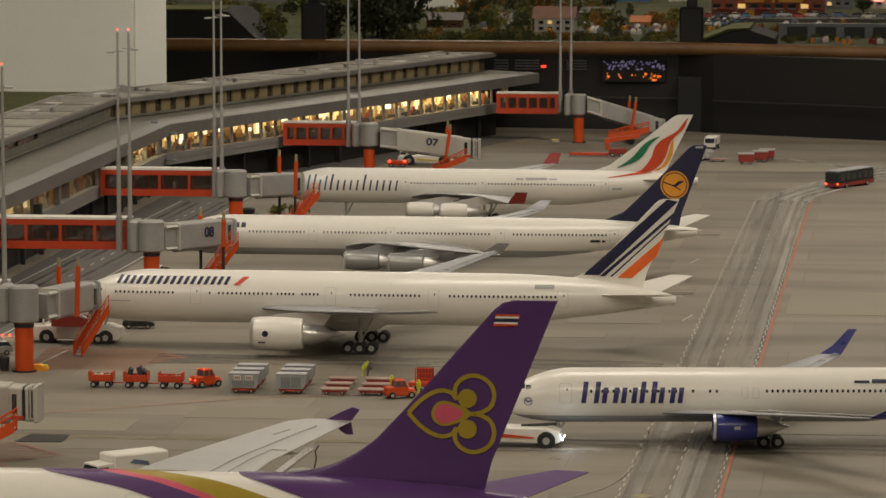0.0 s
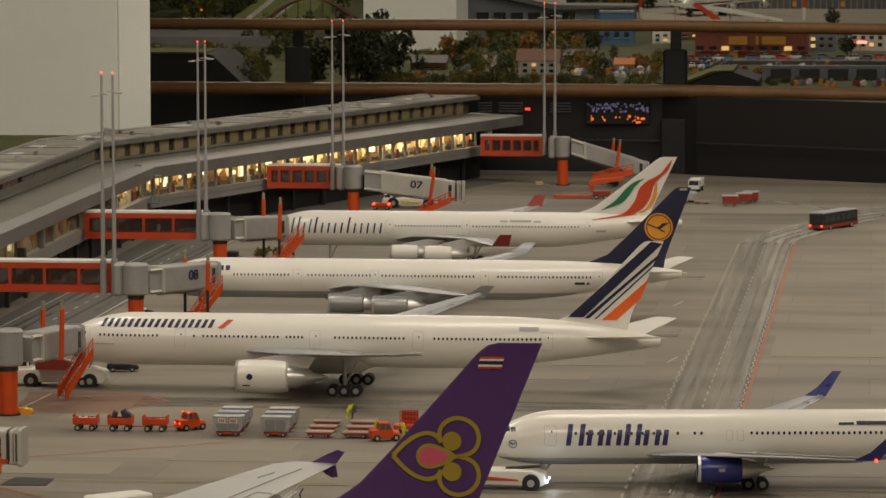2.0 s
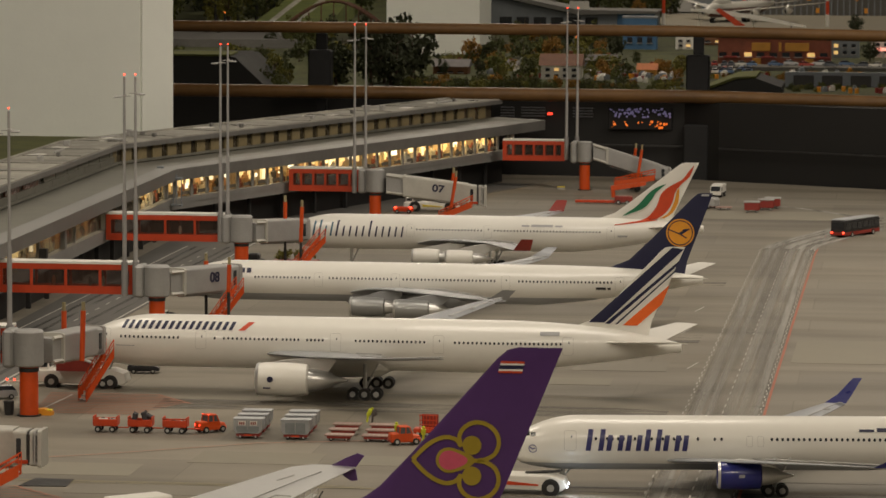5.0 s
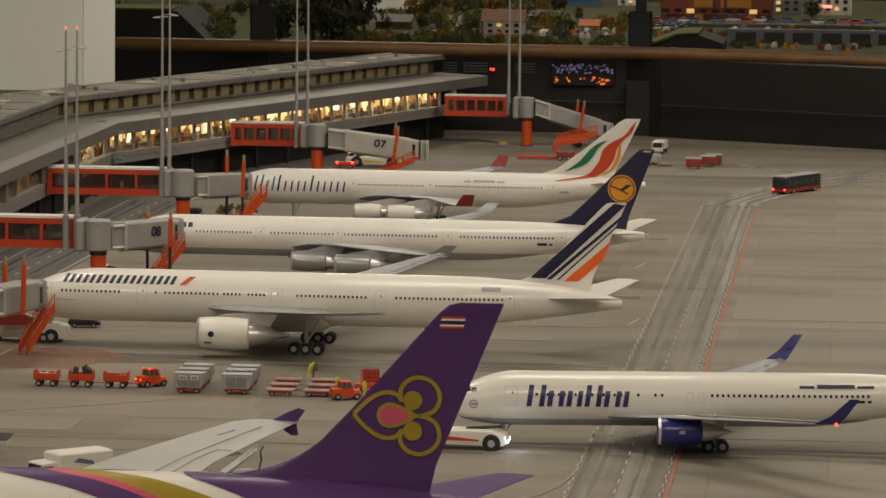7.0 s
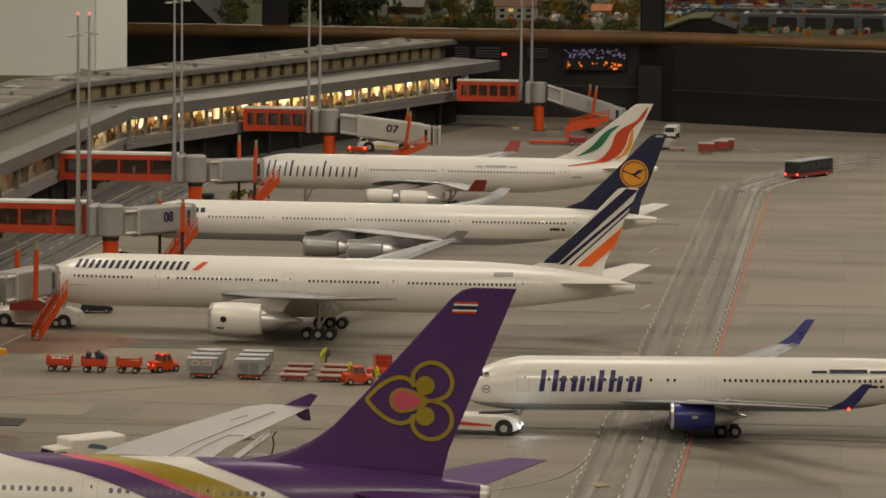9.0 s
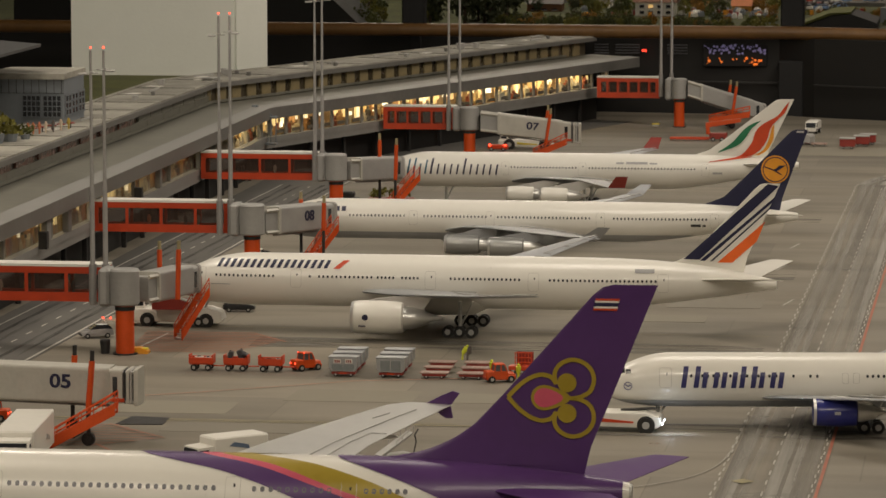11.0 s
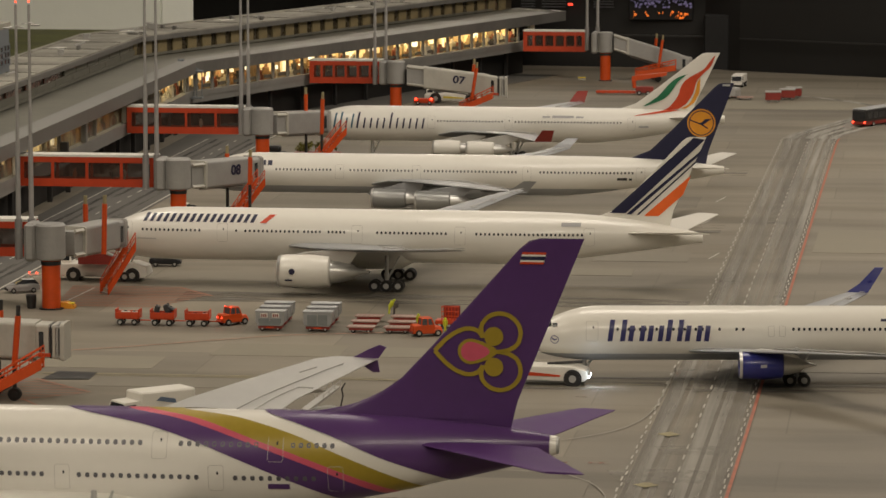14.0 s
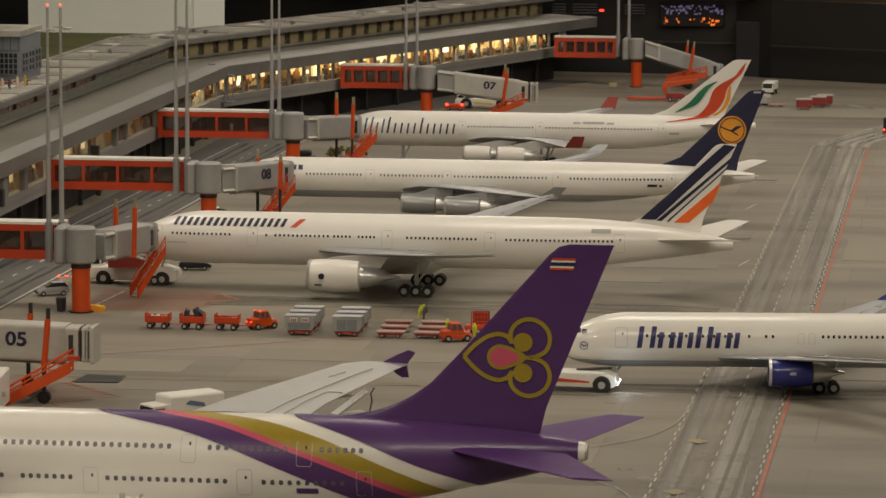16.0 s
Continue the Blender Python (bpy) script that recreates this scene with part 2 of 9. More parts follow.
def lettering(name, words, size, m, material, parent, label=""):
    """Raised letters of the built-in font, made into a mesh."""
    cu = bpy.data.curves.new(name, "FONT")
    cu.body, cu.size, cu.extrude, cu.align_x, cu.align_y = words, size, 0.0003, "CENTER", "CENTER"
    cu.offset = size * 0.026
    tmp = bpy.data.objects.new(name, cu)
    scene.collection.objects.link(tmp)
    me = bpy.data.meshes.new_from_object(tmp.evaluated_get(bpy.context.evaluated_depsgraph_get()))
    bpy.data.objects.remove(tmp)
    bpy.data.curves.remove(cu)
    me.transform(m)
    me.materials.append(material)
    ob = new(name, me)
    ob.parent = parent
    return tagged(ob, label)


# ---- ground, hall, terminal ----
def flat(name, x0, x1, y0, y1, z, material, parent=None, label="", rz=0.0):
    bm = bmnew()
    box(bm, ((x0 + x1) / 2, (y0 + y1) / 2, z / 2 if z > 0 else z), (x1 - x0, y1 - y0, max(z, 0.0006)), rz)
    return part(name, bm, material, parent, label)


bm = bmnew()
prism(bm, [(-3.2, 2.0), (2.4, 2.0), (2.4, 7.95), (-0.45, 9.36), (-0.52, 9.42), (-3.2, 9.72)], -0.06, 0.0)
ground = tagged(part("ground", bm, M_apron), "pale worn concrete airport apron with slab joints and rubber stains", "ground", kind="structure")
bm = bmnew()
prism(bm, [(-9, -3), (9, -3), (9, 26), (-9, 26)], -0.95, -0.85)
tagged(part("floor", bm, M_wall), "dark visitor floor of the exhibition hall", "floor", kind="structure")
bm = bmnew()
prism(bm, [(-9, -3), (9, -3), (9, 26), (-9, 26)], 2.3, 2.4)
tagged(part("ceiling", bm, M_wall), "black ceiling of the exhibition hall", "ceiling", kind="structure")
for nm, a, b in (("wall_south", (-9, -3.1), (9, -3)), ("wall_north", (-9, 26), (9, 26.1)), ("wall_west", (-9.1, -3), (-9, 26)), ("wall_east", (9, -3), (9.1, 26))):
    bm = bmnew()
    prism(bm, [(a[0], a[1]), (b[0], a[1]), (b[0], b[1]), (a[0], b[1])], -0.85, 2.3)
    tagged(part(nm, bm, M_wall), "dark painted wall of the exhibition hall", "wall", kind="structure")

# terminal plan: near wing, bend, far wing
TA, TB, TC = Vector((-1.345, 2.6)), Vector((-1.4564, 7.556)), Vector((-0.925, 9.222))


def offs(d, ext=0.0):
    """The three plan points of a line set back d behind the front."""
    n1 = Vector((-(TB - TA).y, (TB - TA).x)).normalized()
    n2 = Vector((-(TC - TB).y, (TC - TB).x)).normalized()
    mid = (n1 + n2).normalized()
    return [TA + n1 * d, TB + mid * (d / mid.dot(n1)), TC + n2 * d + (TC - TB).normalized() * ext]


def wallstrip(bm, d0, d1, z0, z1, ext=0.0):
    a, b = offs(d0, ext), offs(d1, ext)
    rings = [[(p.x, p.y, z0), (q.x, q.y, z0), (q.x, q.y, z1), (p.x, p.y, z1)] for p, q in zip(a, b)]
    return loft(bm, rings)


def sloped(bm, d0, z0, d1, z1, th, ext=0.0):
    a, b = offs(d0, ext), offs(d1, ext)
    rings = [[(p.x, p.y, z0 - th), (q.x, q.y, z1 - th), (q.x, q.y, z1), (p.x, p.y, z0)] for p, q in zip(a, b)]
    return loft(bm, rings)


M_slabedge = mat("pale_slab_edge", (0.25, 0.245, 0.23), 0.5, 0.1, 0.16, 9, 0.1, 60)
terminal = thing("airport_terminal", 0, 0, 0, "long grey airport terminal on stilts with a lit gallery", "terminal building")
part("floor_slab", wallstrip(bmnew(), 0.0, 0.30, 0.058, 0.071), M_slabedge, terminal)
part("canopy_fascia", wallstrip(bmnew(), -0.012, 0.03, 0.119, 0.142, 0.17), M_fascia, terminal, "smooth grey canopy edge")
part("lower_roof", sloped(bmnew(), -0.010, 0.1425, 0.118, 0.1475, 0.006, 0.17), M_roof, terminal, "greenish grey sheet roof")
part("upper_wall", wallstrip(bmnew(), 0.122, 0.14, 0.135, 0.182, 0.13), M_ochre, terminal, "ochre clerestory wall")
part("upper_fascia", wallstrip(bmnew(), 0.104, 0.145, 0.1805, 0.190, 0.17), M_fascia, terminal)
part("upper_roof", wallstrip(bmnew(), 0.108, 0.235, 0.188, 0.1925, 0.17), M_roofpale, terminal, "pale flat roof deck")
part("back_wall", wallstrip(bmnew(), 0.222, 0.235, 0.0, 0.188, 0.14), M_fascia, terminal)
part("roof_kerb", wallstrip(bmnew(), 0.227, 0.235, 0.1925, 0.1955, 0.17), M_roofpale, terminal)
bm = bmnew()
prism(bm, [(-2.3, 5.2), (-1.64, 5.2), (-1.665, 6.70), (-1.665, 6.86), (-2.3, 6.86)], 0.150, 0.1922)
part("roof_terrace", bm, M_fascia, terminal, "pale terrace deck beside the roof")
part("gallery_back_wall", wallstrip(bmnew(), 0.07, 0.08, 0.071, 0.119), M_roomdim, terminal, "dim inner wall of the gallery")
# added black sheet behind the stilts: the undercroft's shade as a dark surface
part("undercroft_wall", wallstrip(bmnew(), 0.030, 0.040, 0.0, 0.058), M_wall, terminal, "black sheet standing in for the deep shade under the building")


# structural column of the hall, standing through the model
bm = bmnew()
prism(bm, [(-2.015, 8.20), (-1.648, 8.20), (-1.646, 8.206), (-1.643, 8.20), (-1.577, 8.215), (-1.68, 8.62), (-2.015, 8.62)], 0.10, 2.3)
tagged(part("hall_column", bm, M_column), "thick white plastered column of the exhibition hall", "column", kind="structure")
bm = bmnew()
prism(bm, [(-3.2, 5.2), (-1.68, 5.2), (-1.705, 7.60), (-1.545, 8.18), (-1.545, 8.30), (-3.2, 8.30)], 0.0, 0.164)
tagged(part("bank", bm, M_grass), "olive green grass bank behind the terminal roof", "grass bank", kind="structure")

# dark parapet and visitor rails behind the apron
bm = bmnew()
prism(bm, [(-3.2, 9.74), (-0.52, 9.44), (-0.43, 9.37), (2.4, 7.97), (2.4, 8.05), (-0.41, 9.46), (-0.5, 9.53), (-3.2, 9.83)], -0.85, 0.192)
tagged(part("parapet", bm, M_wall), "matt black panelled parapet along the model's edge", "parapet", kind="structure")


def rail(z, r, label):
    bm = bmnew()
    pts = [Vector(p) for p in ((-3.2, 9.50, z), (-1.75, 9.44, z), (-0.50, 9.40, z), (0.04, 9.28, z - 0.004), (1.8, 8.80, z - 0.02))]
    rings = []
    for i, p in enumerate(pts):
        d = (pts[min(i + 1, len(pts) - 1)] - pts[max(i - 1, 0)]).normalized()
        s = Vector((-d.y, d.x, 0))
        rings.append([p + s * (r * math.cos(k * math.pi / 8)) + Vector((0, 0, r * 1.05 * math.sin(k * math.pi / 8))) for k in range(16)])
    loft(bm, rings)
    return tagged(part("handrail", bm, M_wood, None, "", True), label, "handrail", kind="structure")


rail(0.2045, 0.0155, "round varnished wooden handrail over the black parapet")
rail(0.3660, 0.0135, "upper round varnished wooden handrail")
for px_, zt in ((-0.489, 0.305), (-1.44, 0.308)):
    post = thing("rail_post", px_, 9.47, 0, "black steel rail post with a square loudspeaker box", "rail post", "rail posts")
    bm = bmnew()
    box(bm, (0, 0.02, -0.25), (0.026, 0.03, 1.2), bev=0.002)
    part("post", bm, M_blackbox, post)
    bm = bmnew()
    box(bm, (0, 0.0, zt - 0.047), (0.058, 0.05, 0.095), bev=0.004)
    part("speaker_box", bm, M_blackbox, post)
    bm = bmnew()
    box(bm, (0.0, -0.055, 0.055), (0.062, 0.05, 0.16), bev=0.003)
    part("floor_box", bm, M_blackbox, post)


# ---- aircraft ----
class Body:
    """Outline of a fuselage: length, foot and crown heights, half width, nose and tail lengths."""

    def __init__(s, L, zb, zt, hw, ln, lt, zn, ze, re=0.006):
        s.L, s.zb, s.zt, s.hw, s.ln, s.lt, s.zn, s.ze, s.re = L, zb, zt, hw, ln, lt, zn, ze, re

    def at(s, x):
        x = min(max(x, 0.0), s.L)
        zt, zb, w = s.zt, s.zb, s.hw
        if x < s.ln:
            k = 1 - x / s.ln
            zt = s.zn + (s.zt - s.zn) * max(0.0, 1 - k ** 1.75) ** 0.72
            zb = s.zn - (s.zn - s.zb) * max(0.0, 1 - k ** 2.3) ** 0.55
            w = s.hw * max(0.0, 1 - k ** 2.1) ** 0.6
        elif x > s.lt:
            u = (x - s.lt) / (s.L - s.lt)
            zb = s.zb + (s.ze - s.re - s.zb) * (u ** 1.35)
            zt = s.zt - (s.zt - s.ze - s.re) * (u ** 2.6)
            w = s.hw + (s.re - s.hw) * (u ** 1.6)
        return (zt + zb) / 2, max((zt - zb) / 2, 0.0004), max(w, 0.0004)

    def y(s, x, z):
        zc, h, w = s.at(x)
        k = (z - zc) / h
        return w * math.sqrt(max(0.0, 1 - k * k))

    def mesh(s, n=40, m=64):
        bm = bmnew()
        xs = [s.ln * (k / 18) ** 1.8 for k in range(18)] + [s.ln + (s.lt - s.ln) * k / 12 for k in range(12)] + [s.lt + (s.L - s.lt) * k / 24 for k in range(25)]
        rings = []
        for x in xs:
            zc, h, w = s.at(x)
            rings.append([(x, w * math.cos(2 * math.pi * k / n), zc + h * math.sin(2 * math.pi * k / n)) for k in range(n)])
        return loft(bm, rings)

    def decal(s, bm, x0, x1, low, high, n=40, m=6, off=0.0006, sides=(-1, 1)):
        """Paint laid on the skin between the heights low(x) and high(x)."""
        for side in sides:
            rows = []
            for i in range(n + 1):
                x = x0 + (x1 - x0) * i / n
                zc, h, w = s.at(x)
                a, b = max(low(x), zc - h * 0.99999), min(high(x), zc + h * 0.99999)
                b = max(a, b)
                ring = []
                for j in range(m + 1):
                    t0, t1 = math.asin(max(-1, min(1, (a - zc) / h))), math.asin(max(-1, min(1, (b - zc) / h)))
                    t = t0 + (t1 - t0) * j / m
                    ring.append(bm.verts.new((x, side * (w + off) * math.cos(t), zc + (h + off) * math.sin(t))))
                rows.append(ring)
            for a, b in zip(rows, rows[1:]):
                for j in range(m):
                    bm.faces.new((a[j], a[j + 1], b[j + 1], b[j]))
        return bm


def airfoil(bm, secs, thick=0.1, n=14):
    """Loft of sections (le point, te point, thickness direction, relative thickness)."""
    rings = []
    for le, te, up, th in secs:
        le, te, up = Vector(le), Vector(te), Vector(up)
        c = (te - le).length
        top = []
        bot = []
        for k in range(n + 1):
            u = k / n
            u = u * u * (3 - 2 * u)
            h = th * c * 2.6 * (0.2969 * math.sqrt(u) - 0.126 * u - 0.3516 * u * u + 0.2843 * u ** 3 - 0.1015 * u ** 4)
            p = le + (te - le) * u
            top.append(p + up * (h + 0.0003))
            bot.append(p - up * (h * 0.75 + 0.0003))
        rings.append(top + bot[::-1])
    return loft(bm, rings)


def wheel(bm_t, bm_r, c, r, w):
    rod(bm_t, (c[0], c[1] - w / 2, c[2]), (c[0], c[1] + w / 2, c[2]), r, n=18)
    rod(bm_r, (c[0], c[1] - w / 2 - 0.0007, c[2]), (c[0], c[1] + w / 2 + 0.0007, c[2]), r * 0.5, n=12)


def gear(parent, x, y, top, rows, r=0.0085, w=0.006, gap=0.015, pair=0.0065):
    """A leg with wheel pairs."""
    bm = bmnew()
    rod(bm, (x, y, r), (x, y, top), 0.0028, n=10)
    rod(bm, (x, y, r + 0.006), (x + 0.018, y, top), 0.0014, n=8)
    box(bm, (x, y, r + 0.001), ((rows - 1) * gap + 0.004, 0.004, 0.004))
    leg = part("landing_gear", bm, M_rim, parent, "", True)
    for i in range(rows):
        for sy in (-1, 1):
            bt, br = bmnew(), bmnew()
            wheel(bt, br, (x + (i - (rows - 1) / 2) * gap, y + sy * pair, r), r, w)
            wh = part("wheel", bt, M_black, leg, "", True)
            part("hub", br, M_rim, wh)


def engine(parent, x, y, z, L, r, cowl_mat, zw, pylon_mat, xw):
    bm = bmnew()
    lathe(bm, [(L * 0.62, r * 0.80), (L * 0.60, r * 0.93), (L * 0.35, r * 1.02), (L * 0.08, r * 0.97), (0.0, r * 0.88), (L * 0.02, r * 0.80), (L * 0.12, r * 0.78), (L * 0.14, r * 0.1)], (x, y, z), 28)
    nac = part("engine", bm, cowl_mat, parent, "", True)
    bm = bmnew()
    lathe(bm, [(-0.0004, r * 0.885), (L * 0.035, r * 0.985), (L * 0.035, r * 0.97), (0.0006, r * 0.86)], (x, y, z), 28)
    part("intake_lip", bm, M_silver, nac, "polished metal lip", True)
    bm = bmnew()
    for k in range(18):
        a = k * 2 * math.pi / 18
        rod(bm, (x + L * 0.10, y, z), (x + L * 0.11, y + r * 0.78 * math.cos(a), z + r * 0.78 * math.sin(a)), r * 0.05, n=4)
    part("fan", bm, M_dark, nac)
    bm = bmnew()
    lathe(bm, [(L * 0.60, r * 0.72), (L * 0.72, r * 0.66), (L * 0.88, r * 0.42), (L * 0.92, r * 0.26), (L * 1.08, r * 0.06)], (x, y, z), 22)
    part("exhaust_cone", bm, M_silver, nac, "bare metal exhaust", True)
    bm = bmnew()
    slab_xz(bm, [(x + L * 0.16, z + r * 0.93), (x + L * 0.85, z + r * 0.5), (xw + 0.03, zw), (xw, zw + 0.003), (x + L * 0.3, z + r * 1.12)], y - 0.0035, y + 0.0035)
    part("pylon", bm, pylon_mat, nac)
    return nac


def wing_pair(parent, secs, mat_, name="wing", tipmat=None, winglet=None, flap=True):
    """secs: (lat, le x, te x, z, relative thickness) from root to tip, for both sides."""
    for side in (-1, 1):
        bm = bmnew()
        airfoil(bm, [((le, side * lat, z), (te, side * lat, z - 0.001), (0, 0, 1), th) for lat, le, te, z, th in secs])
        w = part(name, bm, mat_, parent, "", True)
        if winglet:
            lat, le, te, z, th = secs[-1]
            bm = bmnew()
            ws = []
            for f, dl, x0, x1, dz in winglet:
                ws.append(((x0, side * (lat + dl), z + dz), (x1, side * (lat + dl), z + dz), (0, side * f, math.sqrt(max(0, 1 - f * f))), 0.07))
            airfoil(bm, ws)
            part("winglet", bm, tipmat or mat_, w, "", True)
        if flap:
            for i in range(len(secs) - 1):
                a, b = secs[i], secs[i + 1]
                bm = bmnew()
                for f0, f1 in ((0.08, 0.48), (0.52, 0.92)):
                    def at(f, u):
                        lat = a[0] + (b[0] - a[0]) * f
                        le = a[1] + (b[1] - a[1]) * f
                        te = a[2] + (b[2] - a[2]) * f
                        return (te - (te - le) * u, side * lat, a[3] + (b[3] - a[3]) * f)
                    p = [at(f0, 0.24), at(f1, 0.24)]
                    h = (p[0][0] - at(f0, 0)[0])
                    for q0, q1 in ((at(f0, 0.24), at(f1, 0.24)), (at(f0, 0.24), at(f0, 0.02)), (at(f1, 0.24), at(f1, 0.02))):
                        v0, v1 = Vector(q0), Vector(q1)
                        th0 = 0.0032 + 0.006 * abs(a[2] - a[1])
                        rod(bm, v0 + Vector((0, 0, th0 * 0.75)), v1 + Vector((0, 0, th0 * 0.55)), 0.0006, n=4)
                tagged(part("flap_line", bm, M_grey, w), kind="stuff")
    return parent


def fin(parent, pts, z0, z1, material, name="fin", th=0.055):
    """pts: le base, te base, le tip, te tip (x)."""
    bm = bmnew()
    lb, tb, lt, tt = pts
    up = (0, 1, 0)
    dz = z1 - z0
    secs = [((lb - 0.030 * 1.0, 0, z0 - 0.004), (tb, 0, z0 - 0.012), up, th * 0.55), ((lb + (lt - lb) * 0.08, 0, z0 + dz * 0.10), (tb + (tt - tb) * 0.10, 0, z0 + dz * 0.10), up, th)]
    for f in (0.4, 0.7, 0.94):
        secs.append(((lb + (lt - lb) * f, 0, z0 + dz * f), (tb + (tt - tb) * f, 0, z0 + dz * f), up, th))
    rc = 0.10 * (tt - lt)
    secs.append(((lb + (lt - lb) * 0.985 + rc * 0.45, 0, z0 + dz * 0.985), (tb + (tt - tb) * 0.985, 0, z0 + dz * 0.985), up, th * 0.85))
    secs.append(((lt + rc * 2.0, 0, z1), (tt, 0, z1), up, th * 0.45))
    airfoil(bm, secs)
    f = part(name, bm, material, parent, "", True)

    def half(x, z):
        f_ = (z - z0) / dz
        a, b = lb + (lt - lb) * f_, tb + (tt - tb) * f_
        u = min(max((x - a) / (b - a), 0.0), 1.0)
        return th * (b - a) * 2.6 * (0.2969 * math.sqrt(u) - 0.126 * u - 0.3516 * u * u + 0.2843 * u ** 3 - 0.1015 * u ** 4) + 0.0007
    return f, half


def fin_patch(bm, half, outline_, sides=(-1, 1), off=0.0):
    """A flat painted shape (x, z outline, convex) laid on both sides of a fin."""
    for side in sides:
        cx = sum(p[0] for p in outline_) / len(outline_)
        cz = sum(p[1] for p in outline_) / len(outline_)
        c = bm.verts.new((cx, side * (half(cx, cz) + off), cz))
        vs = [bm.verts.new((x, side * (half(x, z) + off), z)) for x, z in outline_]
        for i in range(len(vs)):
            bm.faces.new((c, vs[i], vs[(i + 1) % len(vs)]))
    return bm


def ribbon(bm, half, line, w, sides=(-1, 1), off=0.0, closed=False):
    """A painted line of width w along x, z points on a fin."""
    n = len(line)
    for side in sides:
        rows = []
        for i, (x, z) in enumerate(line):
            a = line[(i - 1) % n] if (closed or i) else line[0]
            b = line[(i + 1) % n] if (closed or i < n - 1) else line[-1]
            d = Vector((b[0] - a[0], b[1] - a[1])).normalized()
            s = Vector((-d.y, d.x)) * (w / 2)
            p, q = (x + s.x, z + s.y), (x - s.x, z - s.y)
            rows.append((bm.verts.new((p[0], side * (half(*p) + off), p[1])), bm.verts.new((q[0], side * (half(*q) + off), q[1]))))
        for i in range(n if closed else n - 1):
            j = (i + 1) % n
            bm.faces.new((rows[i][0], rows[i][1], rows[j][1], rows[j][0]))
    return bm


def stripe(half, pts, n=14):
    """A slanted band on a fin's near side: low edge from the first two points, high edge from the last two."""
    bm = bmnew()
    a, b, c, d = Vector(pts[0]), Vector(pts[1]), Vector(pts[2]), Vector(pts[-1])
    rows = []
    for i in range(n + 1):
        p, q = a + (d - a) * (i / n), b + (c - b) * (i / n)
        rows.append([p + (q - p) * (k / 4) for k in range(5)])
    for side in (-1, 1):
        vs = [[bm.verts.new((v.x, side * (half(v.x, v.y) + 0.0007), v.y)) for v in r] for r in rows]
        for r, s in zip(vs, vs[1:]):
            for k in range(4):
                bm.faces.new((r[k], r[k + 1], s[k + 1], s[k]))
    return bm


def plume(half, left, right, zmin, body):
    """A flowing painted plume on a fin between two edges given from foot to tip."""
    bm = bmnew()
    le, ri = smooth_pts(left), smooth_pts(right)
    n = 24
    for side in (-1, 1):
        vs = []
        for i in range(n + 1):
            p, q = le(i / n), ri(i / n)
            row = []
            for k in range(4):
                v = p + (q - p) * (k / 3)
                h = half(v.x, v.y) + 0.0008 if v.y > zmin else max(body.y(v.x, v.y) + 0.001, half(v.x, zmin) + 0.0008)
                row.append(bm.verts.new((v.x, side * h, v.y)))
            vs.append(row)
        for r, s in zip(vs, vs[1:]):
            for k in range(3):
                bm.faces.new((r[k], r[k + 1], s[k + 1], s[k]))
    return bm


def smooth_pts(pts):
    """A smooth curve through x, z points, as a function of 0 to 1."""
    def at(u):
        f = u * (len(pts) - 1)
        i = min(int(f), len(pts) - 2)
        t_ = f - i
        p0, p1, p2, p3 = (Vector(pts[max(0, min(len(pts) - 1, i + k))]) for k in (-1, 0, 1, 2))
        return 0.5 * ((2 * p1) + (p2 - p0) * t_ + (2 * p0 - 5 * p1 + 4 * p2 - p3) * t_ ** 2 + (3 * p1 - p0 - 3 * p2 + p3) * t_ ** 3)
    return at


def circle(cx, cz, r, n=28, k=1.0):
    return [(cx + r * math.cos(2 * math.pi * i / n), cz + k * r * math.sin(2 * math.pi * i / n)) for i in range(n)]


def window_row(body, bm, spans, z, pitch, w, h, single=False):
    """Cabin windows in spans of x, each a small rounded plate on the skin."""
    for x0, x1 in spans:
        n = max(1, round((x1 - x0) / pitch))
        for i in range(1 if single else n + 1):
            x = x0 + (x1 - x0) * i / n
            for side in ((-1,) if single else (-1, 1)):
                rows = []
                for dx, k in ((-w / 2, 0.55), (-w / 4, 1), (w / 4, 1), (w / 2, 0.55)):
                    rows.append([bm.verts.new((x + dx, side * (body.y(x + dx, z + dz * k) + 0.0007), z + dz * k)) for dz in (-h / 2, h / 2)])
                for a, b in zip(rows, rows[1:]):
                    bm.faces.new((a[0], a[1], b[1], b[0]))
    return bm


def windows(body, fus, spans, z, pitch, w, h, material):
    """The same windows, each a part of its own."""
    for x0, x1 in spans:
        n = max(1, round((x1 - x0) / pitch))
        for i in range(n + 1 if x1 - x0 > pitch * 0.5 else 1):
            x = x0 + (x1 - x0) * i / n
            part("window", window_row(body, bmnew(), [(x, x)], z, pitch, w, h, True), material, fus)


def rounded(w, h, r):
    pts = []
    for cx_, cy_, a0 in ((w / 2 - r, h / 2 - r, 0), (-w / 2 + r, h / 2 - r, 90), (-w / 2 + r, -h / 2 + r, 180), (w / 2 - r, -h / 2 + r, 270)):
        for k in range(4):
            a = radians(a0 + 30 * k)
            pts.append((cx_ + r * math.cos(a), cy_ + r * math.sin(a)))
    return pts


def skin(body):
    return lambda x, z: body.y(x, z) + 0.0004


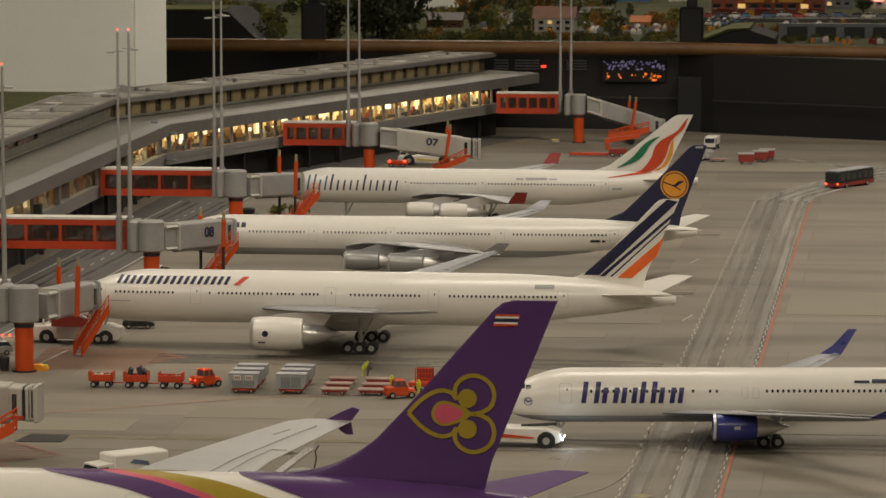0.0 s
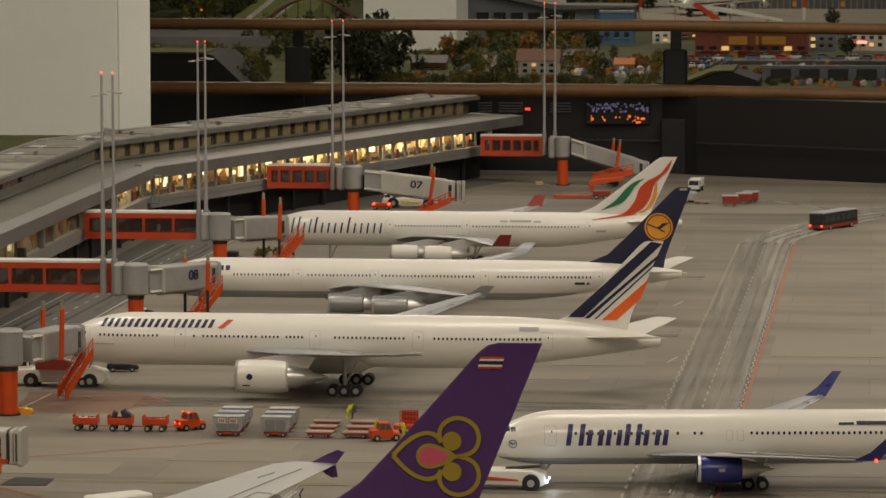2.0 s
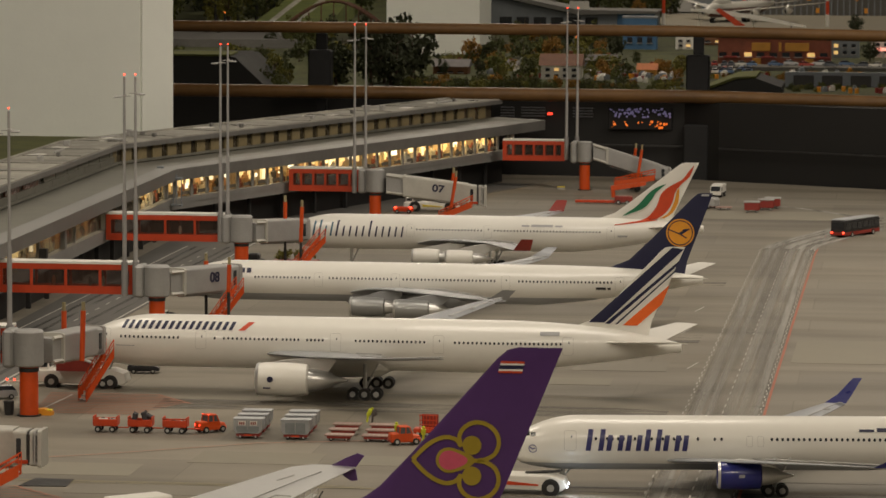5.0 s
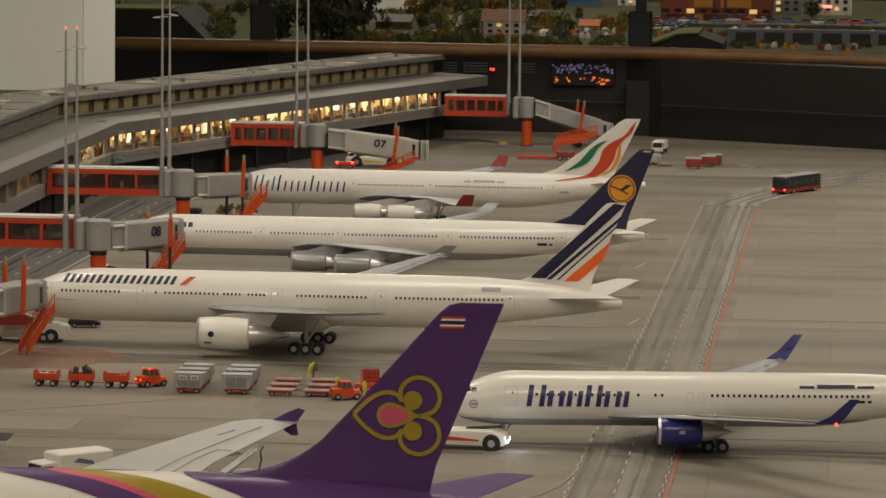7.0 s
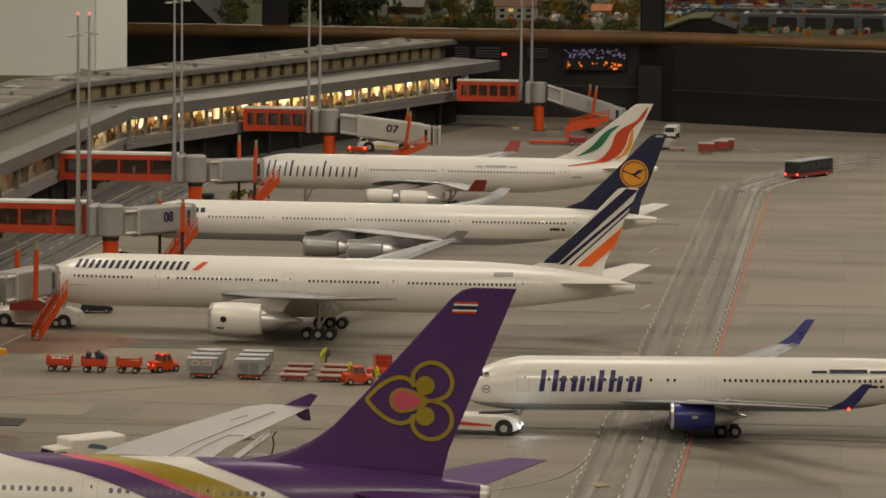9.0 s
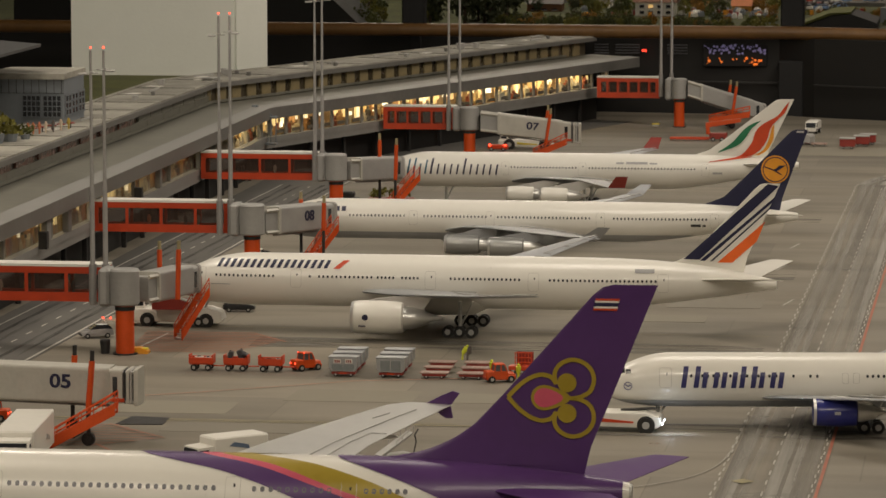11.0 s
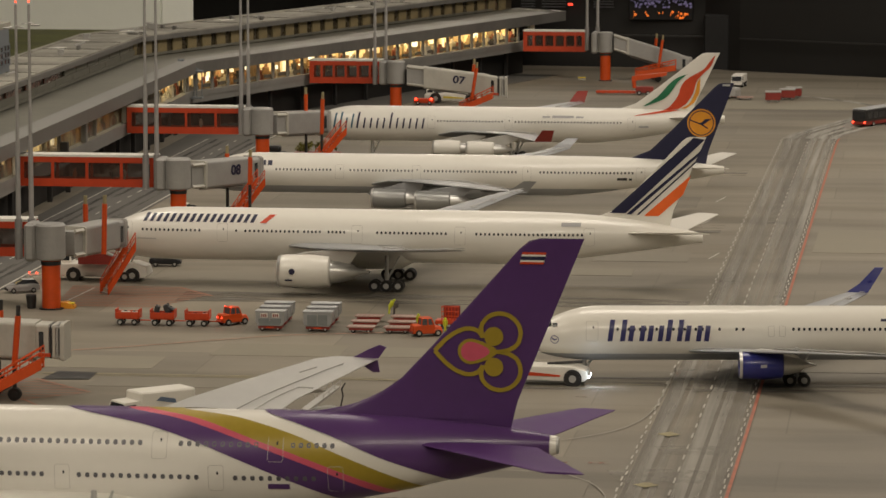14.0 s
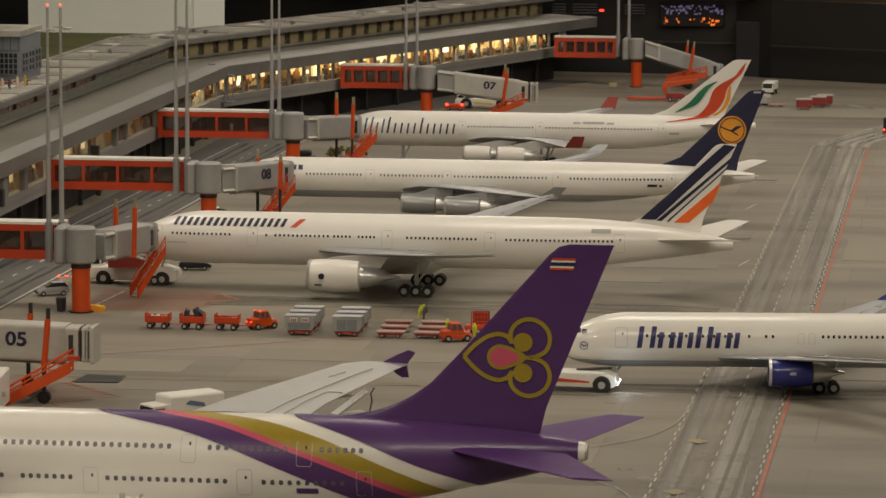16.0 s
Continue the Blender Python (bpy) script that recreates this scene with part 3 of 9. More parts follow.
def cabin_door(body, fus, x, z, w, h):
    """A door's seam on the near side, with a small pane."""
    rim, pts = rounded(w, h, w * 0.18), []
    for (u0, v0), (u1, v1) in zip(rim, rim[1:] + rim[:1]):
        n = max(1, int(math.hypot(u1 - u0, v1 - v0) / 0.0015))
        pts += [(x + u0 + (u1 - u0) * k / n, z + v0 + (v1 - v0) * k / n) for k in range(n)]
    d = part("cabin_door", ribbon(bmnew(), skin(body), pts, 0.00042, (-1,), 0.0003, True), M_line, fus)
    if h > 0.015:
        part("door_pane", fin_patch(bmnew(), skin(body), [(x + 0.0015 + u, z + h * 0.2 + v) for u, v in rounded(0.0016, 0.003, 0.0005)], (-1,), 0.0004), M_winglass, d)


def name_shapes(body, fus, x, z, items, gap, material, label="", lean=0.0):
    """A painted name as plain upright blocks: width, low and high edge of each; lean slants them."""
    for k, (w, lo, hi) in enumerate(items):
        bm = bmnew()
        n, m = max(2, int(w / 0.002)), 8
        rows = []
        for i in range(n + 1):
            row = []
            for j in range(m + 1):
                v = z + lo + (hi - lo) * j / m
                u = x + w * i / n + lean * (v - z)
                row.append(bm.verts.new((u, -(body.y(u, v) + 0.0008), v)))
            rows.append(row)
        for p, q in zip(rows, rows[1:]):
            for j in range(m):
                bm.faces.new((p[j], p[j + 1], q[j + 1], q[j]))
        part("name_block", bm, material, fus, label if k == 0 else "")
        x += w + gap


def name_bars(body, bm, x, zs, sizes, gap):
    for w, lo, hi in sizes:
        body.decal(bm, x, x + w, lambda q, a=zs + lo: a, lambda q, b=zs + hi: b, n=2, m=5, off=0.0008, sides=(-1,))
        x += w + gap
    return bm


def cockpit(body, bm, xs, z0, z1):
    for x0, x1, s0, s1 in xs:
        body.decal(bm, x0, x1, lambda q: z0 + (q - x0) / (x1 - x0) * s0, lambda q: z1 + (q - x0) / (x1 - x0) * s1, n=3, m=4, off=0.0007)
    return bm


# widebody twin with red, white and blue tail stripes
def plane_striped():
    p = thing("airliner", -1.148, 5.25, 0, "white twin-engined airliner with a blue and red striped tail", "airplane", "parked airliners")
    b = Body(0.858, 0.033, 0.1075, 0.0358, 0.115, 0.575, 0.062, 0.0735)
    fus = part("fuselage", b.mesh(), M_white, p, "", True)
    windows(b, fus, [(0.0715, 0.1535), (0.2058, 0.2062), (0.219, 0.2935), (0.3025, 0.3245), (0.337, 0.3590), (0.4056, 0.502), (0.545, 0.692)], 0.0785, 0.0062, 0.0028, 0.0036, M_winglass)
    for x in (0.048, 0.186, 0.377, 0.522, 0.702):
        cabin_door(b, fus, x, 0.0755, 0.015, 0.025)
    bm = bmnew()
    cockpit(b, bm, [(0.016, 0.021, 0.002, 0.003), (0.022, 0.028, 0.002, 0.0025), (0.029, 0.037, 0.001, -0.001)], 0.081, 0.086)
    part("cockpit_window", bm, M_winglass, fus)
    name_shapes(b, fus, 0.071, 0.0897, [(0.0052, 0, 0.0108)] * 17, 0.0044, M_navy, "dark blue slanted bar in a painted name", 0.45)
    bm = bmnew()
    rows = [(0.2385, 0.0895), (0.2475, 0.0895), (0.2610, 0.1005), (0.2520, 0.1005)]
    bm.faces.new([bm.verts.new((x, -(b.y(x, z) + 0.0012), z)) for x, z in rows])
    part("slash_mark", bm, M_red, fus, "red slanted stroke")
    part("registration_bar", name_bars(b, bmnew(), 0.663, 0.0895, [(0.027, 0, 0.005)], 0), M_gtext, fus)
    part("small_lettering", name_bars(b, bmnew(), 0.064, 0.0655, [(0.028, 0, 0.001)], 0), M_gtext, fus)
    wing_pair(p, [(0.028, 0.275, 0.445, 0.0575, 0.12), (0.11, 0.345, 0.452, 0.0635, 0.11), (0.25, 0.455, 0.51, 0.080, 0.10), (0.355, 0.536, 0.562, 0.095, 0.09), (0.374, 0.560, 0.570, 0.098, 0.08)], M_wing)
    bm = bmnew()
    lathe(bm, [(0.0, 0.004), (0.03, 0.026), (0.10, 0.033), (0.17, 0.031), (0.22, 0.006)], (0.265, 0, 0.055), 28, True)
    part("belly_fairing", bm, M_white, p, "", True)
    for side in (-1, 1):
        e = engine(p, 0.279, side * 0.110, 0.0325, 0.118, 0.0235, M_white, 0.060, M_silver, 0.36)
        bm = bmnew()
        bmesh.ops.create_cone(bm, cap_ends=True, segments=18, radius1=0.0042, radius2=0.0042, depth=0.0016, matrix=pose(0.3005, side * 0.110 - 0.0241, 0.0345, 90, 0, 0))
        part("engine_badge", bm, M_navy, e)
        bm = bmnew()
        box(bm, (0.296, side * 0.110 - 0.0235, 0.0225), (0.010, 0.0012, 0.0016))
        part("engine_bar", bm, M_navy, e)
        gear(p, 0.423, side * 0.063, 0.05, 3, 0.0082, 0.006, 0.0165)
    gear(p, 0.040, 0, 0.045, 1, 0.007, 0.005)
    wing_pair(p, [(0.012, 0.748, 0.828, 0.080, 0.09), (0.121, 0.842, 0.874, 0.0945, 0.10)], M_white, "tailplane", flap=False)
    f, half = fin(p, (0.727, 0.812, 0.834, 0.862), 0.1000, 0.2145, M_white)
    for pts, m_, nm in (
            (((0.7286, 0.1072), (0.7507, 0.1072), (0.8600, 0.2110), (0.8590, 0.2138), (0.8445, 0.2138)), M_navy, "broad blue tail stripe"),
            (((0.7515, 0.1057), (0.7586, 0.1057), (0.8540, 0.1906), (0.8550, 0.1962)), M_navy, "narrow blue tail stripe"),
            (((0.7657, 0.1051), (0.7689, 0.1051), (0.8485, 0.1796), (0.8490, 0.1824)), M_navy, "thin blue tail stripe"),
            (((0.7760, 0.1036), (0.7964, 0.1036), (0.8300, 0.1336), (0.8410, 0.1610)), M_tailorange, "orange red tail stripe")):
        part("tail_stripe", stripe(half, pts), m_, f, nm)
    return p


# four-engined airliner with a navy tail and amber disc
def plane_navy():
    p = thing("airliner", -1.178, 6.15, 0, "long white four-engined airliner, amber disc on its navy tail", "airplane", "parked airliners")
    b = Body(0.872, 0.033, 0.098, 0.0325, 0.10, 0.60, 0.058, 0.078)
    fus = part("fuselage", b.mesh(), M_white, p, "", True)
    part("belly", b.decal(bmnew(), 0.02, 0.70, lambda x: 0.0, lambda x: 0.0465, n=60, m=6, off=0.0005), M_belly, fus, "grey painted belly")
    windows(b, fus, [(0.14, 0.23), (0.263, 0.30), (0.305, 0.365), (0.385, 0.535), (0.575, 0.725)], 0.0735, 0.0060, 0.0028, 0.0038, M_winglass)
    for x in (0.05, 0.245, 0.372, 0.553, 0.738):
        cabin_door(b, fus, x, 0.0705, 0.014, 0.023)
    part("cockpit_window", cockpit(b, bmnew(), [(0.014, 0.020, 0.002, 0.003), (0.021, 0.028, 0.002, 0.002)], 0.074, 0.079), M_winglass, fus)
    name_shapes(b, fus, 0.055, 0.080, [(0.0026, 0, 0.0105), (0.0072, 0, 0.0075), (0.0024, 0, 0.0105), (0.0024, 0, 0.0100), (0.0072, 0, 0.0090)] + [(0.0072, 0, 0.0075)] * 4, 0.0034, M_navy, "navy block in a painted name")
    part("registration_bar", name_bars(b, bmnew(), 0.700, 0.0615, [(0.016, 0, 0.004), (0.005, 0, 0.0035)], 0.003), M_dark, fus)
    wing_pair(p, [(0.026, 0.295, 0.450, 0.050, 0.12), (0.07, 0.330, 0.458, 0.0600, 0.11), (0.12, 0.370, 0.468, 0.0650, 0.10), (0.20, 0.438, 0.515, 0.0680, 0.10), (0.31, 0.530, 0.566, 0.0725, 0.09), (0.355, 0.558, 0.588, 0.0770, 0.09)], M_wing, winglet=[(0.2, 0.0, 0.558, 0.588, 0.0), (0.8, 0.008, 0.582, 0.602, 0.016)], tipmat=M_wing)
    bm = bmnew()
    lathe(bm, [(0.0, 0.004), (0.03, 0.027), (0.12, 0.034), (0.19, 0.030), (0.24, 0.006)], (0.27, 0, 0.049), 24, True)
    part("belly_fairing", bm, M_belly, p, "", True)
    for side in (-1, 1):
        engine(p, 0.309, side * 0.108, 0.0365, 0.092, 0.0160, M_nacelle, 0.061, M_wing, 0.365)
        engine(p, 0.395, side * 0.222, 0.0455, 0.092, 0.0160, M_nacelle, 0.066, M_wing, 0.455)
        gear(p, 0.44, side * 0.062, 0.05, 2, 0.0082)
    gear(p, 0.44, 0.0, 0.045, 1, 0.0082)
    for w, side in zip([o for o in p.children if o.name.startswith("wing")], (-1, 1)):
        for lat, x, z in ((0.075, 0.405, 0.0545), (0.15, 0.440, 0.0600), (0.265, 0.505, 0.0650)):
            bm = bmnew()
            lathe(bm, [(0.0, 0.0008), (0.015, 0.0042), (0.045, 0.0038), (0.072, 0.0006)], (x, side * lat, z), 12)
            part("flap_fairing", bm, M_wing, w, "", True)
    gear(p, 0.078, 0, 0.045, 1, 0.007, 0.005)
    wing_pair(p, [(0.012, 0.765, 0.838, 0.081, 0.09), (0.127, 0.858, 0.886, 0.094, 0.08)], M_white, "tailplane", flap=False)
    f, half = fin(p, (0.742, 0.842, 0.862, 0.887), 0.0965, 0.2195, M_navy)
    part("amber_disc", fin_patch(bmnew(), half, circle(0.8346, 0.1544, 0.0230), off=0.0008), M_amber, f, "amber disc on the navy tail")
    part("disc_ring", ribbon(bmnew(), half, circle(0.8346, 0.1544, 0.0198), 0.0016, off=0.0014, closed=True), M_navy, f)
    bm = bmnew()
    ribbon(bm, half, [(0.8165, 0.1592), (0.8250, 0.1560), (0.8339, 0.1525), (0.8400, 0.1490), (0.8450, 0.1460)], 0.0018, off=0.0016)
    fin_patch(bm, half, [(0.8300, 0.1535), (0.8360, 0.1510), (0.8422, 0.1549), (0.8520, 0.1616), (0.8403, 0.1606), (0.8360, 0.1560)], off=0.0016)
    part("bird_mark", bm, M_navy, f)
    part("tail_plate", fin_patch(bmnew(), half, [(0.868, 0.2145), (0.880, 0.2145), (0.881, 0.2178), (0.869, 0.2178)], off=0.0008), M_gtext, f)
    return p


# four-engined airliner with a red, green and orange plumed tail
def plane_plume():
    p = thing("airliner", -1.135, 7.0, 0, "white four-engined airliner with red, green and orange tail plumes", "airplane", "parked airliners")
    NOSE = 0.052
    b = Body(0.735 + NOSE, 0.0395, 0.105, 0.0325, 0.10, 0.49 + NOSE, 0.066, 0.087)
    tail = Body(0.735, 0.0395, 0.105, 0.0325, 0.10, 0.49, 0.066, 0.087)
    fus = part("fuselage", b.mesh(), M_white, p, "", True)
    windows(b, fus, [(0.257, 0.377), (0.402, 0.597)], 0.080, 0.0060, 0.0026, 0.0034, M_winglass)
    for x in (0.05, 0.245, 0.389, 0.617):
        cabin_door(b, fus, x, 0.0775, 0.014, 0.023)
    name_shapes(b, fus, 0.060, 0.0655, [(0.0034, 0, 0.027), (0.0034, 0, 0.029), (0.0030, 0, 0.019), (0.0030, 0, 0.026)], 0.0078, M_teal, "teal bar in a painted name", 0.16)
    name_shapes(b, fus, 0.1035, 0.0655, [(0.0036, 0, 0.029)] + [(0.0030, 0, 0.019)] * 4 + [(0.0034, 0, 0.029)] + [(0.0030, 0, 0.019)] * 5, 0.0092, M_navy, "dark blue bar in a painted name", 0.16)
    part("address_bar", name_bars(b, bmnew(), 0.452, 0.0875, [(0.014, 0, 0.003), (0.040, 0, 0.004), (0.014, 0, 0.003)], 0.004), M_gtext, fus)
    part("registration_bar", name_bars(b, bmnew(), 0.630, 0.071, [(0.018, 0, 0.0035)], 0), M_gtext, fus)
    wing_pair(p, [(0.026, 0.205, 0.345, 0.055, 0.12), (0.06, 0.233, 0.352, 0.0650, 0.11), (0.105, 0.270, 0.362, 0.0715, 0.10), (0.22, 0.352, 0.410, 0.0840, 0.095), (0.335, 0.416, 0.446, 0.087, 0.09)], M_wing, winglet=[(0.2, 0.0, 0.416, 0.446, 0.0), (0.8, 0.010, 0.431, 0.452, 0.021)], tipmat=M_dred)
    for side in (-1, 1):
        engine(p, 0.206, side * 0.106, 0.0375, 0.082, 0.0148, M_white, 0.060, M_silver, 0.275)
        engine(p, 0.281, side * 0.220, 0.0465, 0.082, 0.0148, M_white, 0.072, M_silver, 0.36)
        gear(p, 0.345, side * 0.062, 0.05, 2, 0.0082)
    gear(p, 0.078, 0, 0.05, 1, 0.007, 0.005)
    wing_pair(p, [(0.012, 0.628, 0.690, 0.088, 0.09), (0.111, 0.705, 0.730, 0.100, 0.08)], M_silver, "tailplane", flap=False)
    f, half = fin(p, (0.560, 0.675, 0.694, 0.7255), 0.1035, 0.2090, M_white)

    part("tail_plume", plume(half, [(0.620, 0.1017), (0.6327, 0.1081), (0.6482, 0.1281), (0.6554, 0.1491), (0.6688, 0.1628), (0.6947, 0.1777), (0.7071, 0.1934), (0.7170, 0.2050)], [(0.6484, 0.1041), (0.6639, 0.1147), (0.6763, 0.1336), (0.6824, 0.1546), (0.6948, 0.1704), (0.7090, 0.1841), (0.7170, 0.2050)], 0.1045, tail), M_red, f, "broad red plume")
    part("tail_plume", plume(half, [(0.5856, 0.1097), (0.6116, 0.1278), (0.6324, 0.1510), (0.6480, 0.1626), (0.6656, 0.1691)], [(0.5866, 0.1090), (0.6221, 0.1227), (0.6377, 0.1385), (0.6480, 0.1543), (0.6656, 0.1691)], 0.1045, tail), M_green, f, "green plume")
    part("tail_plume", plume(half, [(0.6536, 0.1052), (0.6692, 0.1147), (0.6794, 0.1337), (0.6845, 0.1546), (0.6890, 0.1620)], [(0.6619, 0.1052), (0.6765, 0.1148), (0.6850, 0.1285), (0.6885, 0.1390), (0.6895, 0.1620)], 0.1045, tail), M_amber, f, "orange plume")
    bm = bmnew()
    b.decal(bm, 0.623, 0.702, lambda x: 0.0920 + (x - 0.623) * 0.115, lambda x: 0.0932 + (x - 0.623) * 0.155, n=20, m=3, off=0.0009)
    part("plume_tail", bm, M_red, fus, "red plume tapering onto the body")
    for o in p.children:
        if o is not fus:
            o.location.x += NOSE
    near = [o for o in p.children if o.name.startswith("wing")][0]
    near.rotation_euler.x = 0.042
    return p


# blue-tailed twin moving on the taxiway behind a tow tug
def plane_bluetail():
    p = thing("airliner", -0.4539, 4.4317, 0, "white blue-tailed twin-engined airliner pushed back by a tug", "airplane", "taxiing airliner", 7.0)
    b = Body(0.651, 0.0235, 0.0875, 0.0295, 0.085, 0.43, 0.047, 0.066)
    fus = part("fuselage", b.mesh(), M_white, p, "", True)
    part("belly", b.decal(bmnew(), 0.02, 0.50, lambda x: 0.0, lambda x: 0.0335, n=50, m=5, off=0.0005), M_belly, fus, "pale blue grey belly")
    windows(b, fus, [(0.108, 0.20), (0.208, 0.2085), (0.228, 0.2285), (0.248, 0.256), (0.315, 0.50)], 0.0635, 0.0064, 0.0029, 0.0037, M_winglass)
    for x, w in ((0.078, 0.014), (0.289, 0.007), (0.302, 0.007), (0.533, 0.013)):
        cabin_door(b, fus, x, 0.061, w, 0.023 if w > 0.01 else 0.012)
    part("cockpit_window", cockpit(b, bmnew(), [(0.019, 0.024, 0.002, 0.003), (0.0252, 0.0305, 0.001, 0.002), (0.0318, 0.0375, 0.001, 0.0005)], 0.0640, 0.0685), M_winglass, fus)
    x = 0.096
    for hi, w in ((0.0250, 0.0205), (0.0185, 0.0190), (0.0185, 0.0180), (0.0250, 0.0190), (0.0185, 0.0190), (0.0185, 0.0)):
        name_shapes(b, fus, x, 0.0492, [(0.0058, 0, hi)] * (2 if w else 1), w - 0.0116, M_inkblue, "deep blue bar in a painted name", 0.14)
        x += w + 0.0036
    part("address_bar", name_bars(b, bmnew(), 0.418, 0.0720, [(0.018, 0, 0.0028), (0.045, 0, 0.0042), (0.020, 0, 0.0028)], 0.003), M_navy, fus)
    part("registration_bar", name_bars(b, bmnew(), 0.480, 0.0555, [(0.016, 0, 0.003), (0.005, 0, 0.003)], 0.003), M_dark, fus)
    bm = bmnew()
    hb = lambda x, z: b.y(x, z) + 0.0004
    ribbon(bm, hb, circle(0.034, 0.0505, 0.0045, 18), 0.0008, off=0.0006, closed=True)
    ribbon(bm, hb, [(0.031, 0.052), (0.034, 0.050), (0.037, 0.0515)], 0.0014, off=0.0006)
    part("nose_badge", bm, M_blue, fus)
    wing_pair(p, [(0.024, 0.192, 0.322, 0.037, 0.10), (0.091, 0.250, 0.338, 0.046, 0.09), (0.19, 0.338, 0.388, 0.058, 0.085), (0.270, 0.408, 0.435, 0.067, 0.08)], M_wing, winglet=[(0.25, 0.0, 0.408, 0.435, 0.0), (0.8, 0.008, 0.425, 0.443, 0.010), (0.95, 0.014, 0.445, 0.456, 0.030)], tipmat=M_blue)
    for side in (-1, 1):
        e = engine(p, 0.247, side * 0.091, 0.0305, 0.082, 0.0168, M_blue, 0.046, M_silver, 0.275)
        bm = bmnew()
        box(bm, (0.274, side * 0.091 - 0.0174, 0.0315), (0.007, 0.001, 0.0035))
        part("engine_badge", bm, M_gtext, e)
        gear(p, 0.317, side * 0.053, 0.045, 2, 0.0075, 0.0055, 0.0165)
    gear(p, 0.070, 0, 0.035, 1, 0.006, 0.005)
    wing_pair(p, [(0.010, 0.555, 0.620, 0.068, 0.09), (0.107, 0.632, 0.655, 0.074, 0.08)], M_silver, "tailplane", flap=False)
    f, half = fin(p, (0.541, 0.627, 0.640, 0.664), 0.086, 0.1905, M_sky)
    part("tail_swoop", b.decal(bmnew(), 0.545, 0.622, lambda x: 0.056 - 0.012 * math.sin((x - 0.545) / 0.077 * 2.6) + (x - 0.545) * 0.15 if x > 0.56 else 0.075 - (x - 0.545), lambda x: 0.09, n=24, m=5, off=0.0008), M_blue, fus, "deep blue swoop under the tail")
    part("globe_mark", fin_patch(bmnew(), half, circle(0.613, 0.147, 0.0205), off=0.0008), M_navy, f, "dark globe with a yellow arc")
    part("globe_arc", fin_patch(bmnew(), half, [(0.613 + 0.0195 * math.cos(a), 0.147 + 0.0195 * math.sin(a)) for a in [0.05 + 2.6 * k / 12 for k in range(13)]], off=0.0013), M_amber, f)
    bm = bmnew()
    for x, z, w in ((0.597, 0.1495, 0.032), (0.607, 0.140, 0.022)):
        fin_patch(bm, half, [(x, z), (x + w, z), (x + w, z + 0.005), (x, z + 0.005)], off=0.0018)
    part("name_bars", bm, M_white, f, "white bars on the globe")
    bm = bmnew()
    bmesh.ops.create_icosphere(bm, subdivisions=2, radius=0.0018, matrix=Matrix.Translation((0.432, -0.272, 0.067)))
    part("wingtip_lamp", bm, M_lampred, p)
    return p


